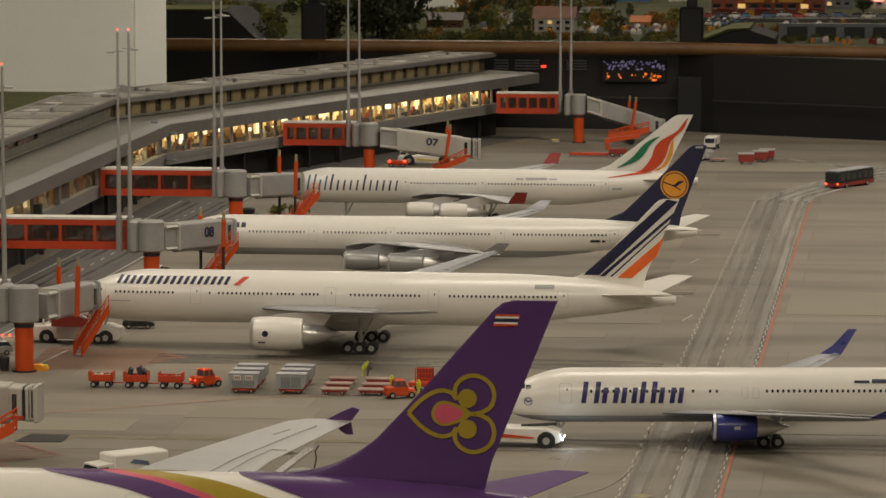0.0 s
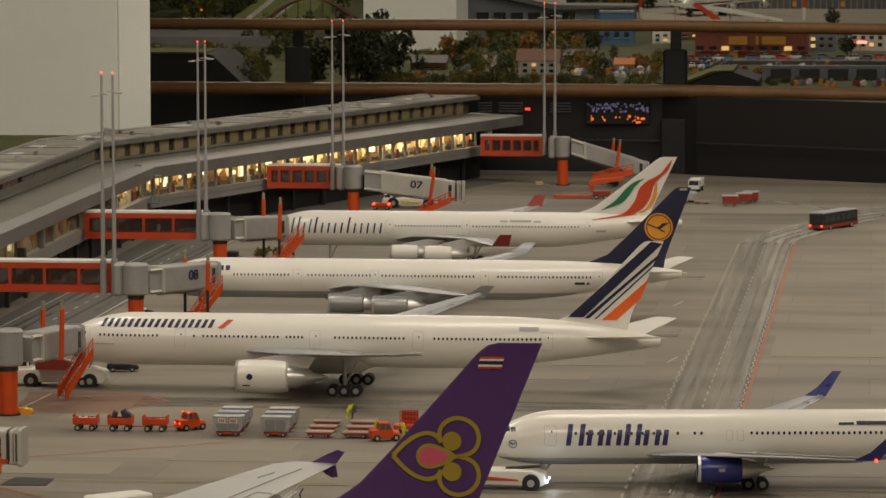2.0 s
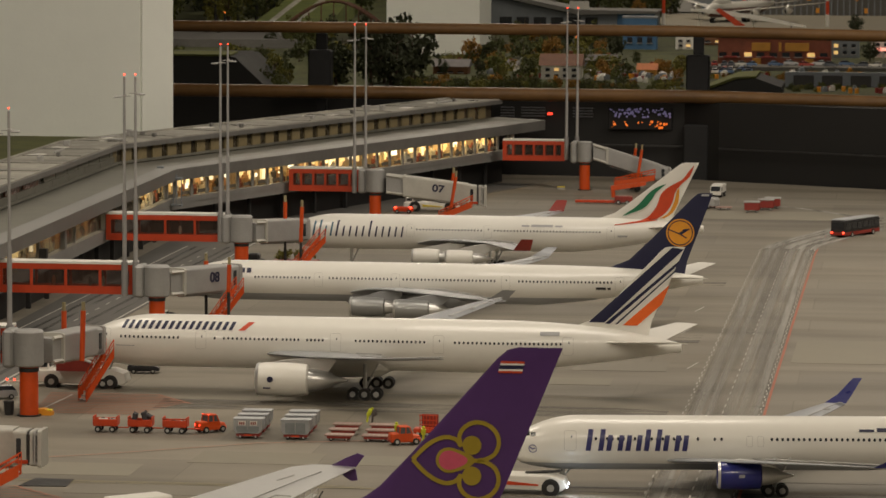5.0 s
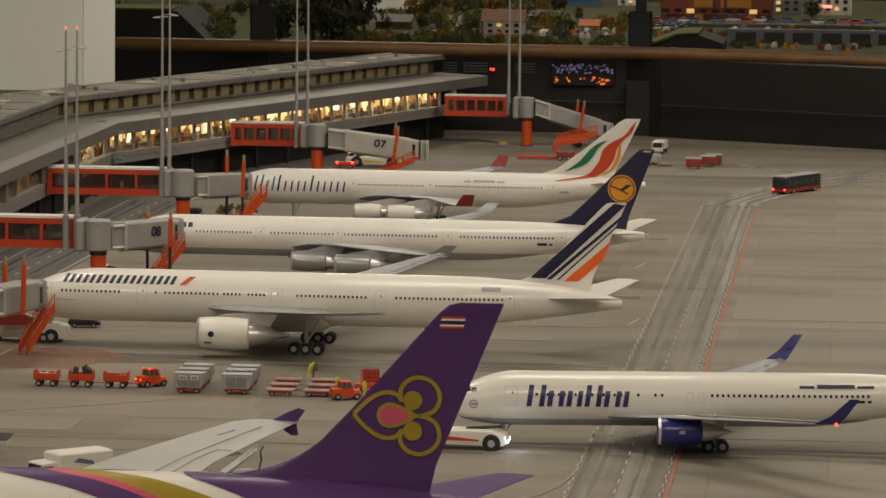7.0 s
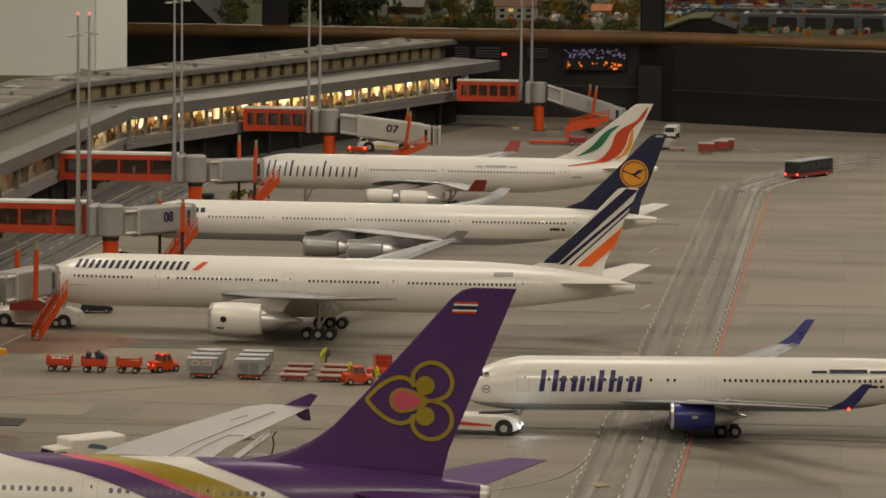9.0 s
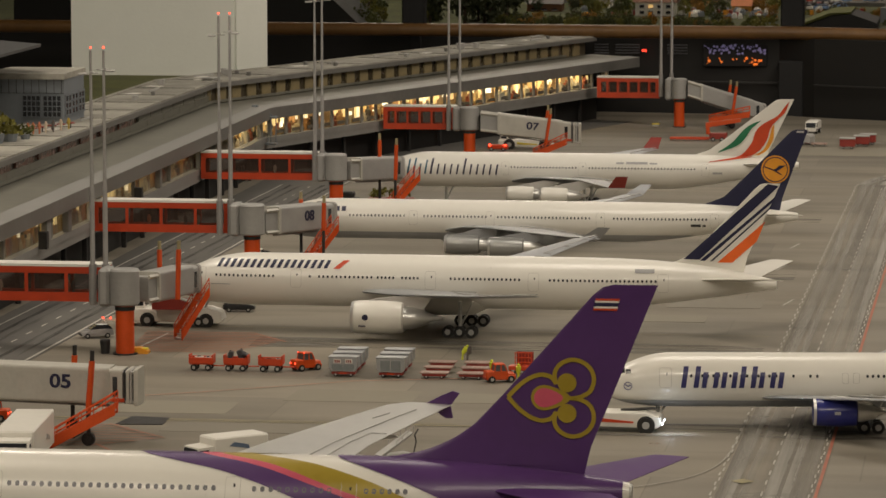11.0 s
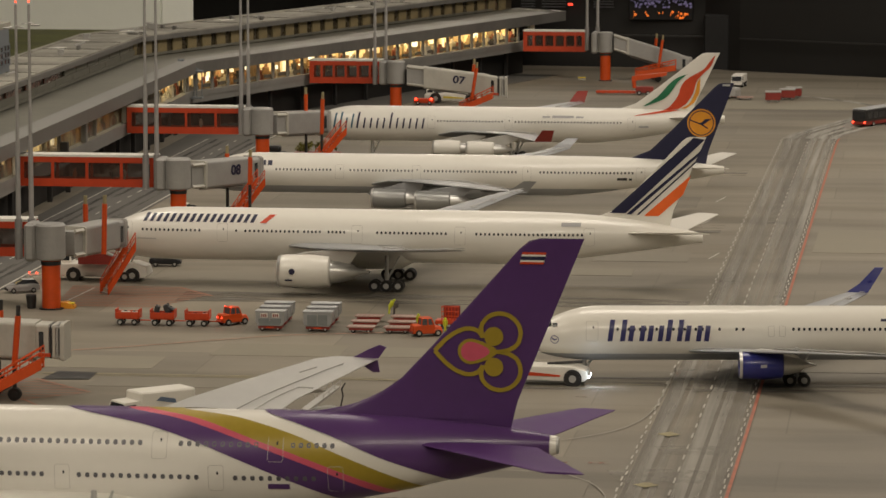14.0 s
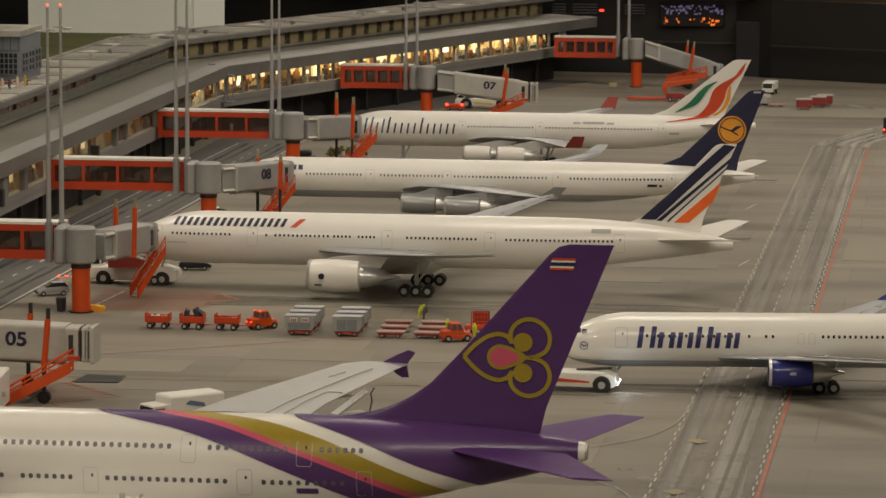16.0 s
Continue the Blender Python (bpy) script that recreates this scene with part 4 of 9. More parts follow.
# double-decker with a purple tail in front of the camera
def plane_purple():
    p = thing("airliner", -1.159, 3.42, 0, "white double-deck airliner with purple tail, gold and pink bands", "airplane", "parked airliners")
    b = Body(0.838, 0.027, 0.1258, 0.0415, 0.11, 0.53, 0.072, 0.0985, 0.0085)
    fus = part("fuselage", b.mesh(48), M_white, p, "", True)

    # bands sweep down from the crown towards the tail
    top = lambda x: 0.14

    def edge(*pts):
        cv = smooth_pts(pts)
        fine = [cv(k / 80) for k in range(81)]
        return lambda x: float(np.interp(x, [q.x for q in fine], [q.y for q in fine]))
    c1 = edge((0.380, 0.1262), (0.425, 0.1200), (0.468, 0.1125), (0.513, 0.0991), (0.577, 0.0745), (0.640, 0.0482), (0.70, 0.024))
    c2 = edge((0.436, 0.1262), (0.492, 0.1191), (0.541, 0.1059), (0.613, 0.0810), (0.685, 0.0511), (0.75, 0.024))
    c3 = edge((0.455, 0.1262), (0.510, 0.1194), (0.569, 0.1016), (0.613, 0.0866), (0.693, 0.0553), (0.77, 0.024))
    c4 = edge((0.486, 0.1262), (0.545, 0.1212), (0.597, 0.1088), (0.637, 0.0931), (0.717, 0.0599), (0.80, 0.024))
    c5 = edge((0.565, 0.1262), (0.600, 0.1175), (0.636, 0.1062), (0.682, 0.0876), (0.740, 0.0675), (0.80, 0.040), (0.84, 0.024))
    part("purple_band", b.decal(bmnew(), 0.382, 0.745, c1, c2, n=70, m=12, off=0.0006), M_purple, fus, "purple band")
    part("pink_band", b.decal(bmnew(), 0.438, 0.765, c2, c3, n=70, m=6, off=0.0006), M_pink, fus, "pink band")
    part("gold_band", b.decal(bmnew(), 0.457, 0.79, c3, c4, n=70, m=12, off=0.0006), M_gold, fus, "gold band")
    part("purple_tail", b.decal(bmnew(), 0.567, 0.832, c5, top, n=70, m=30, off=0.0009), M_purple, fus, "purple painted tail")
    windows(b, fus, [(0.10, 0.236), (0.264, 0.457), (0.495, 0.565), (0.599, 0.635)], 0.0995, 0.0076, 0.0040, 0.0046, M_winframe)
    windows(b, fus, [(0.08, 0.30), (0.320, 0.365), (0.400, 0.510), (0.546, 0.618)], 0.0690, 0.0076, 0.0040, 0.0046, M_winframe)
    for x, z in ((0.250, 0.0975), (0.475, 0.0975), (0.583, 0.0965), (0.384, 0.0665), (0.528, 0.0685), (0.638, 0.0685)):
        cabin_door(b, fus, x, z, 0.014, 0.024)
    part("registration_bar", name_bars(b, bmnew(), 0.576, 0.059, [(0.020, 0, 0.005)], 0), M_purple, fus)
    wing_pair(p, [(0.030, 0.290, 0.490, 0.053, 0.11), (0.10, 0.327, 0.503, 0.0625, 0.10), (0.20, 0.384, 0.523, 0.0750, 0.085), (0.30, 0.443, 0.547, 0.0880, 0.075), (0.40, 0.514, 0.589, 0.1015, 0.07), (0.438, 0.543, 0.606, 0.1070, 0.07), (0.446, 0.562, 0.610, 0.1085, 0.06)], M_silver, flap=False)
    secs = [(0.030, 0.290, 0.490, 0.053, 0.11), (0.10, 0.327, 0.503, 0.0625, 0.10), (0.20, 0.384, 0.523, 0.0750, 0.085), (0.30, 0.443, 0.547, 0.0880, 0.075), (0.40, 0.514, 0.589, 0.1015, 0.07), (0.446, 0.562, 0.610, 0.1085, 0.06)]

    def wing_top(lat, u, side):
        le, te, z, th = (float(np.interp(lat, [q[0] for q in secs], [q[k] for q in secs])) for k in (1, 2, 3, 4))
        h = th * (te - le) * 2.6 * (0.2969 * math.sqrt(u) - 0.126 * u - 0.3516 * u * u + 0.2843 * u ** 3 - 0.1015 * u ** 4)
        return Vector((le + (te - le) * u, side * lat, z + h + 0.0003))
    for side, w in zip((-1, 1), [o for o in p.children if o.name.startswith("wing")]):
        for path in ([(0.12 + 0.30 * k / 12, 0.66) for k in range(13)], [(0.13, 0.66), (0.13, 0.82), (0.13, 0.97)], [(0.235, 0.66), (0.235, 0.82), (0.235, 0.97)], [(0.25, 0.80), (0.30, 0.80), (0.335, 0.80)], [(0.335, 0.80), (0.335, 0.97)], [(0.385, 0.42), (0.405, 0.44)], [(0.215, 0.10), (0.240, 0.10)]):
            bm = bmnew()
            for (l0, u0), (l1, u1) in zip(path, path[1:]):
                rod(bm, wing_top(l0, u0, side), wing_top(l1, u1, side), 0.0006, n=5)
            part("panel_line", bm, M_grey, w)
    [o for o in p.children if o.name.startswith("wing")][0].location.z = -0.014
    bm = bmnew()
    lathe(bm, [(0.0, 0.001), (0.05, 0.018), (0.14, 0.026), (0.24, 0.024), (0.34, 0.001)], (0.19, -0.024, 0.030), 28)
    part("wing_fairing", bm, M_white, fus, "", True)
    for side in (-1, 1):
        w = [o for o in p.children if o.name.startswith("wing")][0 if side < 0 else 1]
        bm = bmnew()
        slab_xz(bm, [(0.583, 0.1085), (0.609, 0.107), (0.618, 0.1195), (0.611, 0.1220), (0.599, 0.1170)], side * 0.445, side * 0.448)
        slab_xz(bm, [(0.590, 0.1065), (0.609, 0.1055), (0.611, 0.0935), (0.604, 0.0930), (0.597, 0.0975)], side * 0.445, side * 0.448)
        part("wing_fence", bm, M_purple, w, "purple wingtip fence")
        for i in range(4):
            lat = 0.13 + i * 0.075
            f_ = (lat - 0.15) / 0.15
            te = 0.512 + 0.030 * f_
            bm = bmnew()
            lathe(bm, [(0.0, 0.001), (0.02, 0.0055), (0.05, 0.0045), (0.075, 0.0008)], (te - 0.060, side * lat, 0.068 + 0.0185 * f_ - 0.006), 12)
            part("flap_fairing", bm, M_silver, w, "", True)
        engine(p, 0.315, side * 0.165, 0.044, 0.085, 0.0185, M_white, 0.064, M_silver, 0.385)
        engine(p, 0.400, side * 0.285, 0.058, 0.085, 0.0185, M_white, 0.078, M_silver, 0.47)
        gear(p, 0.42, side * 0.07, 0.06, 2, 0.0085)
        gear(p, 0.455, side * 0.03, 0.05, 3, 0.0085)
    gear(p, 0.065, 0, 0.05, 1, 0.008, 0.006)
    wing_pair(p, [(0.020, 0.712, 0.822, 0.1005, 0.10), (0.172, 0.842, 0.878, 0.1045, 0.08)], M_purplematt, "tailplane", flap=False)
    bm = bmnew()
    lathe(bm, [(0.0, 0.0085), (0.004, 0.0075), (0.0045, 0.004)], (0.836, 0, 0.0985), 16, True)
    part("tail_exhaust", bm, M_rim, p, "bare metal tail outlet", True)
    f, half = fin(p, (0.664, 0.795, 0.812, 0.8625), 0.122, 0.2895, M_purple)
    # curved fillet running from the crown into the fin
    rows = ((0.1215, 0.582), (0.1245, 0.602), (0.1275, 0.622), (0.1310, 0.640), (0.1350, 0.6535), (0.1400, 0.6650), (0.1460, 0.6765), (0.1520, 0.6855), (0.1580, 0.6935), (0.1640, 0.7010))
    bm = bmnew()
    airfoil(bm, [((x, 0, z), (0.792 + 0.12 * (z - 0.122), 0, z), (0, 1, 0), 0.052 + 0.03 * max(0.0, 0.150 - z) / 0.03) for z, x in rows], n=12)
    part("fin_root", bm, M_purple, f, "", True)
    # flower mark: a pointed heart with two curls, upper half and its mirror
    cz = 0.1846
    for s in (-1, 1):
        m2 = lambda pts: [(x, cz + s * z) for x, z in pts]
        hp = smooth_pts([(0.7255, 0.0), (0.7355, 0.0105), (0.7460, 0.0180), (0.7565, 0.0212), (0.7655, 0.0190), (0.7700, 0.0130)])
        part("flower_petal", ribbon(bmnew(), half, m2([tuple(hp(k / 20)) for k in range(21)]), 0.0040, off=0.0009), M_gold, f, "gold petal outline")
        cp = smooth_pts([(0.7700, 0.0125), (0.7685, 0.0225), (0.7730, 0.0305), (0.7815, 0.0350), (0.7905, 0.0348), (0.7985, 0.0305), (0.8035, 0.0235), (0.8045, 0.0150), (0.8010, 0.0065), (0.7930, 0.0015), (0.7850, 0.0)])
        part("flower_curl", ribbon(bmnew(), half, m2([tuple(cp(k / 40)) for k in range(41)]), 0.0040, off=0.0010), M_gold, f)
        part("flower_dot", fin_patch(bmnew(), half, circle(0.7800, cz + s * 0.0142, 0.0088, 20), off=0.0012), M_gold, f)
    part("flower_ring", fin_patch(bmnew(), half, [(0.7590 + 0.0122 * math.cos(a) + (0.012 * math.cos(a) ** 3 if math.cos(a) > 0 else 0), cz + 0.0118 * math.sin(a)) for a in [2 * math.pi * k / 28 for k in range(28)]], off=0.0009), M_gold, f)
    part("flower_heart", fin_patch(bmnew(), half, [(0.7590 + 0.0093 * math.cos(a) + (0.008 * math.cos(a) ** 3 if math.cos(a) > 0 else 0), cz + 0.0090 * math.sin(a)) for a in [2 * math.pi * k / 28 for k in range(28)]], off=0.0013), M_pink, f)
    part("flower_stem", ribbon(bmnew(), half, [(0.768, cz), (0.780, cz), (0.7930, cz)], 0.0038, off=0.0010), M_gold, f)
    for z0, z1, m_ in ((0.2658, 0.2678, M_red), (0.2678, 0.2695, M_white), (0.2695, 0.2730, M_navy), (0.2730, 0.2747, M_white), (0.2747, 0.2768, M_red)):
        part("flag_stripe", fin_patch(bmnew(), half, [(0.8035 + (z0 - 0.266) * 0.25, z0), (0.8255 + (z0 - 0.266) * 0.25, z0), (0.8255 + (z1 - 0.266) * 0.25, z1), (0.8035 + (z1 - 0.266) * 0.25, z1)], off=0.0009), m_, f)
    return p


plane_striped()
plane_navy()
plane_plume()
plane_bluetail()
plane_purple()


# ---- terminal details ----
def front_at(s, d=0.0):
    """Point and heading on the terminal front: s in metres from the bend, negative towards the near wing."""
    a, b, c = offs(d)
    if s < 0:
        u = (a - b).normalized()
        p = b + u * (-s)
        return p, math.degrees(math.atan2(-u.y, -u.x))
    u = (c - b).normalized()
    p = b + u * s
    return p, math.degrees(math.atan2(u.y, u.x))


def front_box(name, s, d, z0, z1, w, th, material, parent, me=None):
    p, h = front_at(s, d)
    if me is None:
        bm = bmnew()
        box(bm, (0, 0, 0), (w, th, z1 - z0), bev=min(w, th) * 0.12)
        ob = part(name, bm, material, parent)
    else:
        ob = new(name, me)
        ob.parent = parent
    ob.matrix_basis = pose(p.x, p.y, (z0 + z1) / 2, 0, 0, h)
    return ob


M_bgrey = mat("blue_grey_cladding", (0.205, 0.225, 0.245), 0.55, 0, 0.12, 20)
rnd = random.Random(4)
LEN_B = (TC - TB).length
M_edge = mat("roof_edge_sheet", (0.26, 0.255, 0.24), 0.5, 0.1, 0.14, 8, 0.1, 60)
first = None
s = -2.55
while s < LEN_B:
    if first is None:
        first = front_box("mullion", s, 0.008, 0.071, 0.119, 0.007, 0.006, M_fascia, terminal)
        broad = front_box("mullion", 0.0, 0.008, 0.071, 0.119, 0.008, 0.005, M_slabedge, terminal)
    else:
        front_box("mullion", s, 0.008, 0.071, 0.119, 0, 0, None, terminal, broad.data if s > -0.2 else first.data)
    s += 0.068 if s > -0.2 else 0.315
M_breast = mat("breast_panel_glass", (0.16, 0.145, 0.115), 0.3, 0, 0.5, 30)
first, s = None, 0.034
while s < LEN_B - 0.03:
    if first is None:
        first = front_box("breast_panel", s, 0.0135, 0.082, 0.089, 0.050, 0.002, M_breast, terminal)
    else:
        front_box("breast_panel", s, 0.0135, 0.082, 0.094, 0, 0, None, terminal, first.data)
    s += 0.068
part("window_sill", wallstrip(bmnew(), -0.0015, 0.014, 0.0705, 0.0815), M_slabedge, terminal)
part("roof_edge_band", sloped(bmnew(), -0.0125, 0.1428, 0.022, 0.1452, 0.0015, 0.17), M_edge, terminal, "pale grey roof edge sheet")
M_dimred = mat("dim_red_glazing", (0.10, 0.032, 0.018), 0.25, 0, 0.6, 16)
# ochre panels between tinted clerestory windows
part("clerestory_glass", wallstrip(bmnew(), 0.118, 0.1215, 0.147, 0.1815, 0.13), M_brownwin, terminal, "brown tinted glass band")
first, s = None, -0.02
while s < LEN_B + 0.10:
    w = 0.038
    if first is None:
        first = front_box("wall_panel", s, 0.1155, 0.148, 0.1803, w, 0.004, M_ochre, terminal)
    else:
        front_box("wall_panel", s, 0.1155, 0.148, 0.1803, 0, 0, None, terminal, first.data)
    s += 0.064
first, s = None, -2.5
while s < -0.06:
    if first is None:
        first = front_box("wall_panel", s, 0.1155, 0.148, 0.1665, 0.158, 0.004, M_roof, terminal)
    else:
        front_box("wall_panel", s, 0.1155, 0.148, 0.1665, 0, 0, None, terminal, first.data)
    s += 0.16
first, s = None, -2.45
while s < -0.75:
    if first is None:
        first = front_box("reddish_pane", s, 0.1162, 0.1665, 0.1803, 0.125, 0.003, M_dimred, terminal)
    else:
        front_box("reddish_pane", s, 0.1162, 0.1665, 0.1803, 0, 0, None, terminal, first.data)
    s += 0.16
first, s = None, -0.68
while s < -0.02:
    if first is None:
        first = front_box("upper_panel", s, 0.1158, 0.1668, 0.1803, 0.105, 0.003, M_roof, terminal)
    else:
        front_box("upper_panel", s, 0.1158, 0.1668, 0.1803, 0, 0, None, terminal, first.data)
    s += 0.11
part("reddish_band", wallstrip(bmnew(), 0.1095, 0.1125, 0.1495, 0.1545), M_roof, terminal)
# dull glazing of the near wing
M_dullglass = mat("dull_grey_glazing", (0.22, 0.19, 0.145), 0.2, 0, 0.6, 18)
M_dullglass.node_tree.nodes["Principled BSDF"].inputs["Alpha"].default_value = 0.34
first, s = None, -2.50
while s < -0.3:
    if first is None:
        first = front_box("glass_pane", s + 0.0025, 0.0095, 0.0815, 0.119, 0.104, 0.001, M_dullglass, terminal)
    else:
        front_box("glass_pane", s + 0.0025, 0.0095, 0.083, 0.119, 0, 0, None, terminal, first.data)
    s += 0.105
# bright shop displays inside the far wing
M_disp = [mat("lit_display_%d" % i, c, 0.5, emit=e) for i, (c, e) in enumerate((((1.0, 0.72, 0.30), 0.70), ((0.80, 0.56, 0.22), 0.30), ((1.0, 0.82, 0.48), 0.95), ((0.95, 0.88, 0.62), 1.4), ((0.62, 0.36, 0.14), 0.22), ((1.0, 0.74, 0.32), 0.6)))]
s = -0.24
while s < LEN_B - 0.02:
    w = rnd.uniform(0.008, 0.026)
    z0, z1 = rnd.uniform(0.086, 0.103), rnd.uniform(0.108, 0.118)
    o = front_box("lit_display", s, rnd.uniform(0.048, 0.066), z0, z1, w, 0.003, M_disp[rnd.choice((0, 0, 1, 2, 2, 3, 4, 5))], terminal)
    if rnd.random() < 0.45:
        front_box("lit_display", s + rnd.uniform(-0.006, 0.006), rnd.uniform(0.030, 0.045), rnd.uniform(0.086, 0.098), rnd.uniform(0.101, 0.110), w * 0.4, 0.003, M_disp[rnd.choice((1, 3, 4, 5))], terminal)
    s += w + rnd.uniform(0.002, 0.024)
p, h = front_at(LEN_B - 0.004, 0.004)
bm = bmnew()
box(bm, (0, 0, 0), (0.010, 0.012, 0.064), bev=0.001)
ep = part("end_post", bm, M_cream, terminal, "cream end post of the gallery")
ep.matrix_basis = pose(p.x, p.y, 0.087, 0, 0, h)
for s in (-1.44, -1.385, -1.355, -1.245, -1.215, -2.16, -2.05, -1.93, -1.885, -1.80, -1.66, -1.64):
    front_box("lit_display", s, 0.030, rnd.uniform(0.084, 0.092), rnd.uniform(0.102, 0.114), rnd.uniform(0.010, 0.022), 0.004, M_disp[rnd.randrange(3)], terminal)
# stilts
first, s = None, -2.4
while s < LEN_B:
    if first is None:
        first = front_box("stilt", s, 0.020, 0.0, 0.058, 0.008, 0.008, M_dark, terminal)
    else:
        front_box("stilt", s, 0.020, 0.0, 0.058, 0, 0, None, terminal, first.data)
    s += 0.155
# roof seams and small vents
first = None
for k in range(20):
    p, h = front_at(-2.4 + k * 0.2 if k < 12 else (k - 12) * 0.21 + 0.05, 0.170)
    if first is None:
        bm = bmnew()
        box(bm, (0, 0, 0), (0.004, 0.118, 0.0016))
        first = part("roof_seam", bm, M_roof, terminal)
        sm = first
    else:
        sm = new("roof_seam", first.data)
        sm.parent = terminal
    sm.matrix_basis = pose(p.x, p.y, 0.1928, 0, 0, h)
for s_, d_, w_, h_ in ((-0.55, 0.16, 0.012, 0.010), (-0.10, 0.20, 0.014, 0.010), (0.22, 0.19, 0.014, 0.012), (0.25, 0.215, 0.010, 0.012), (0.62, 0.15, 0.012, 0.008), (0.95, 0.14, 0.010, 0.008), (1.30, 0.17, 0.016, 0.013), (1.34, 0.15, 0.012, 0.012), (0.05, 0.14, 0.030, 0.006)):
    p, h = front_at(s_, d_)
    bm = bmnew()
    box(bm, (0, 0, h_ * 0.4), (w_, w_ * 0.8, h_ * 0.8), bev=0.001)
    box(bm, (0, 0, h_ * 0.9), (w_ * 1.25, w_, h_ * 0.25), bev=0.001)
    v = part("roof_vent", bm, M_grey, terminal)
    v.matrix_basis = pose(p.x, p.y, 0.1925, 0, 0, h)
# lamp strips, inner walls and furnishings of the gallery
for s0, s1, pw in ((-2.5, -1.55, 2), (-1.45, -0.70, 2), (-0.25, -0.02, 3), (0.02, 0.5, 2), (0.5, 1.1, 3), (1.1, LEN_B - 0.04, 4)):
    n = max(1, int((s1 - s0) / 0.1))
    for i in range(n):
        sc = s0 + (s1 - s0) * (i + 0.5) / n
        p, h = front_at(sc, 0.035)
        bm = bmnew()
        box(bm, (0, 0, 0), (0.085, 0.022, 0.002))
        ml = bpy.data.materials.get("gallery_lamp_%d" % pw) or mat("gallery_lamp_%d" % pw, (1.0, 0.76, 0.40), 0.5, emit=float(pw))
        o = part("gallery_lamp", bm, ml, terminal)
        o.matrix_basis = pose(p.x, p.y, 0.1175, 0, 0, h)
M_kiosk = [mat("kiosk_%d" % i, c, 0.5, 0, 0.25, 90) for i, c in enumerate([(0.55, 0.42, 0.22), (0.62, 0.56, 0.42), (0.30, 0.09, 0.05), (0.08, 0.07, 0.06), (0.45, 0.25, 0.10), (0.70, 0.66, 0.55)])]
s = -2.5
while s < LEN_B - 0.02:
    w, hh = rnd.uniform(0.006, 0.024), rnd.uniform(0.010, 0.034)
    p, h = front_at(s, rnd.uniform(0.018, 0.060))
    bm = bmnew()
    box(bm, (0, 0, hh / 2), (w, rnd.uniform(0.006, 0.014), hh), bev=0.001)
    box(bm, (w * 0.2, 0, hh + 0.003), (w * 0.5, 0.005, 0.006), bev=0.0008)
    o = part("kiosk", bm, M_kiosk[rnd.randrange(6)], terminal)
    o.matrix_basis = pose(p.x, p.y, 0.071, 0, 0, h)
    s += rnd.uniform(0.010, 0.030)
for s_, w_, m_ in ((-0.705, 0.040, M_slabedge), (-1.655, 0.020, M_cream), (-1.83, 0.026, M_fascia), (-1.975, 0.030, M_slabedge), (-1.10, 0.016, M_fascia)):
    front_box("front_post", s_, 0.002, 0.0815, 0.119, w_, 0.010, m_, terminal)
# long pipes, curbs and loose sheets on the pale roof
rv = random.Random(17)
for k in range(34):
    s_, d_ = (rv.uniform(0.02, 1.85), rv.uniform(0.125, 0.222)) if k < 24 else (rv.uniform(-1.5, -0.05), rv.uniform(0.135, 0.215))
    p, h = front_at(s_, d_)
    bm = bmnew()
    if k % 4 == 0:
        box(bm, (0, 0, 0.002), (rv.uniform(0.05, 0.11), 0.003, 0.004), bev=0.0006)
        nm, m_ = "roof_pipe", M_grey
    elif k % 4 == 3:
        box(bm, (0, 0, 0.004), (0.009, 0.007, 0.008), bev=0.001)
        nm, m_ = "roof_hatch", M_fascia
    else:
        box(bm, (0, 0, 0.0006), (rv.uniform(0.02, 0.05), rv.uniform(0.012, 0.030), 0.0016), rv.uniform(-20, 20))
        nm, m_ = "roof_sheet", (M_cream if k % 3 else M_roof)
    o = part(nm, bm, m_, terminal)
    o.matrix_basis = pose(p.x, p.y, 0.1925, 0, 0, h)
# dark door boxes on the front, clock arm at the bend
for s_ in (-2.035, -1.32):
    p, h = front_at(s_, -0.008)
    bm = bmnew()
    box(bm, (0, 0, 0), (0.015, 0.013, 0.026), bev=0.0005)
    o = part("display_box", bm, M_dark, terminal, "black display box")
    o.matrix_basis = pose(p.x, p.y, 0.090, 0, 0, h)
p, h = front_at(0.0, -0.012)
bm = bmnew()
for dx_, dy_ in ((-0.006, 0.004), (0.010, 0.006), (0.002, -0.008)):
    box(bm, (p.x + dx_, p.y + dy_, 0.097), (0.0022, 0.0022, 0.056), bev=0.0004)
for zz_ in (0.070, 0.124):
    box(bm, (p.x + 0.002, p.y, zz_), (0.022, 0.020, 0.004), bev=0.0008)
box(bm, (p.x - 0.03, p.y - 0.01, 0.146), (0.012, 0.010, 0.006), bev=0.001)
rod(bm, (p.x - 0.03, p.y - 0.01, 0.147), (p.x + 0.005, p.y - 0.008, 0.128), 0.0012, n=6)
part("corner_frame", bm, M_bgrey, terminal, "grey corner frame at the bend")

# cafe house with gridded windows on the roof terrace
house = thing("roof_house", -1.5975, 6.442, 0.1925, "blue grey rooftop house with gridded windows on the terminal", "house")
bm = bmnew()
prism(bm, [(-0.20, 0.0), (0.0, 0.0), (-0.006, 0.172), (-0.20, 0.172)], 0, 0.078)
part("wall", bm, M_bgrey, house)
bm = bmnew()
prism(bm, [(-0.142, -0.008), (0.003, -0.008), (-0.004, 0.178), (-0.142, 0.178)], 0.078, 0.088)
part("roof", bm, M_roofpale, house)
bm = bmnew()
for k in range(11):
    box(bm, (-0.004 - k * 0.0135, -0.0006, 0.066), (0.0006, 0.0012, 0.026))
box(bm, (-0.07, -0.0006, 0.0535), (0.14, 0.0012, 0.0006))
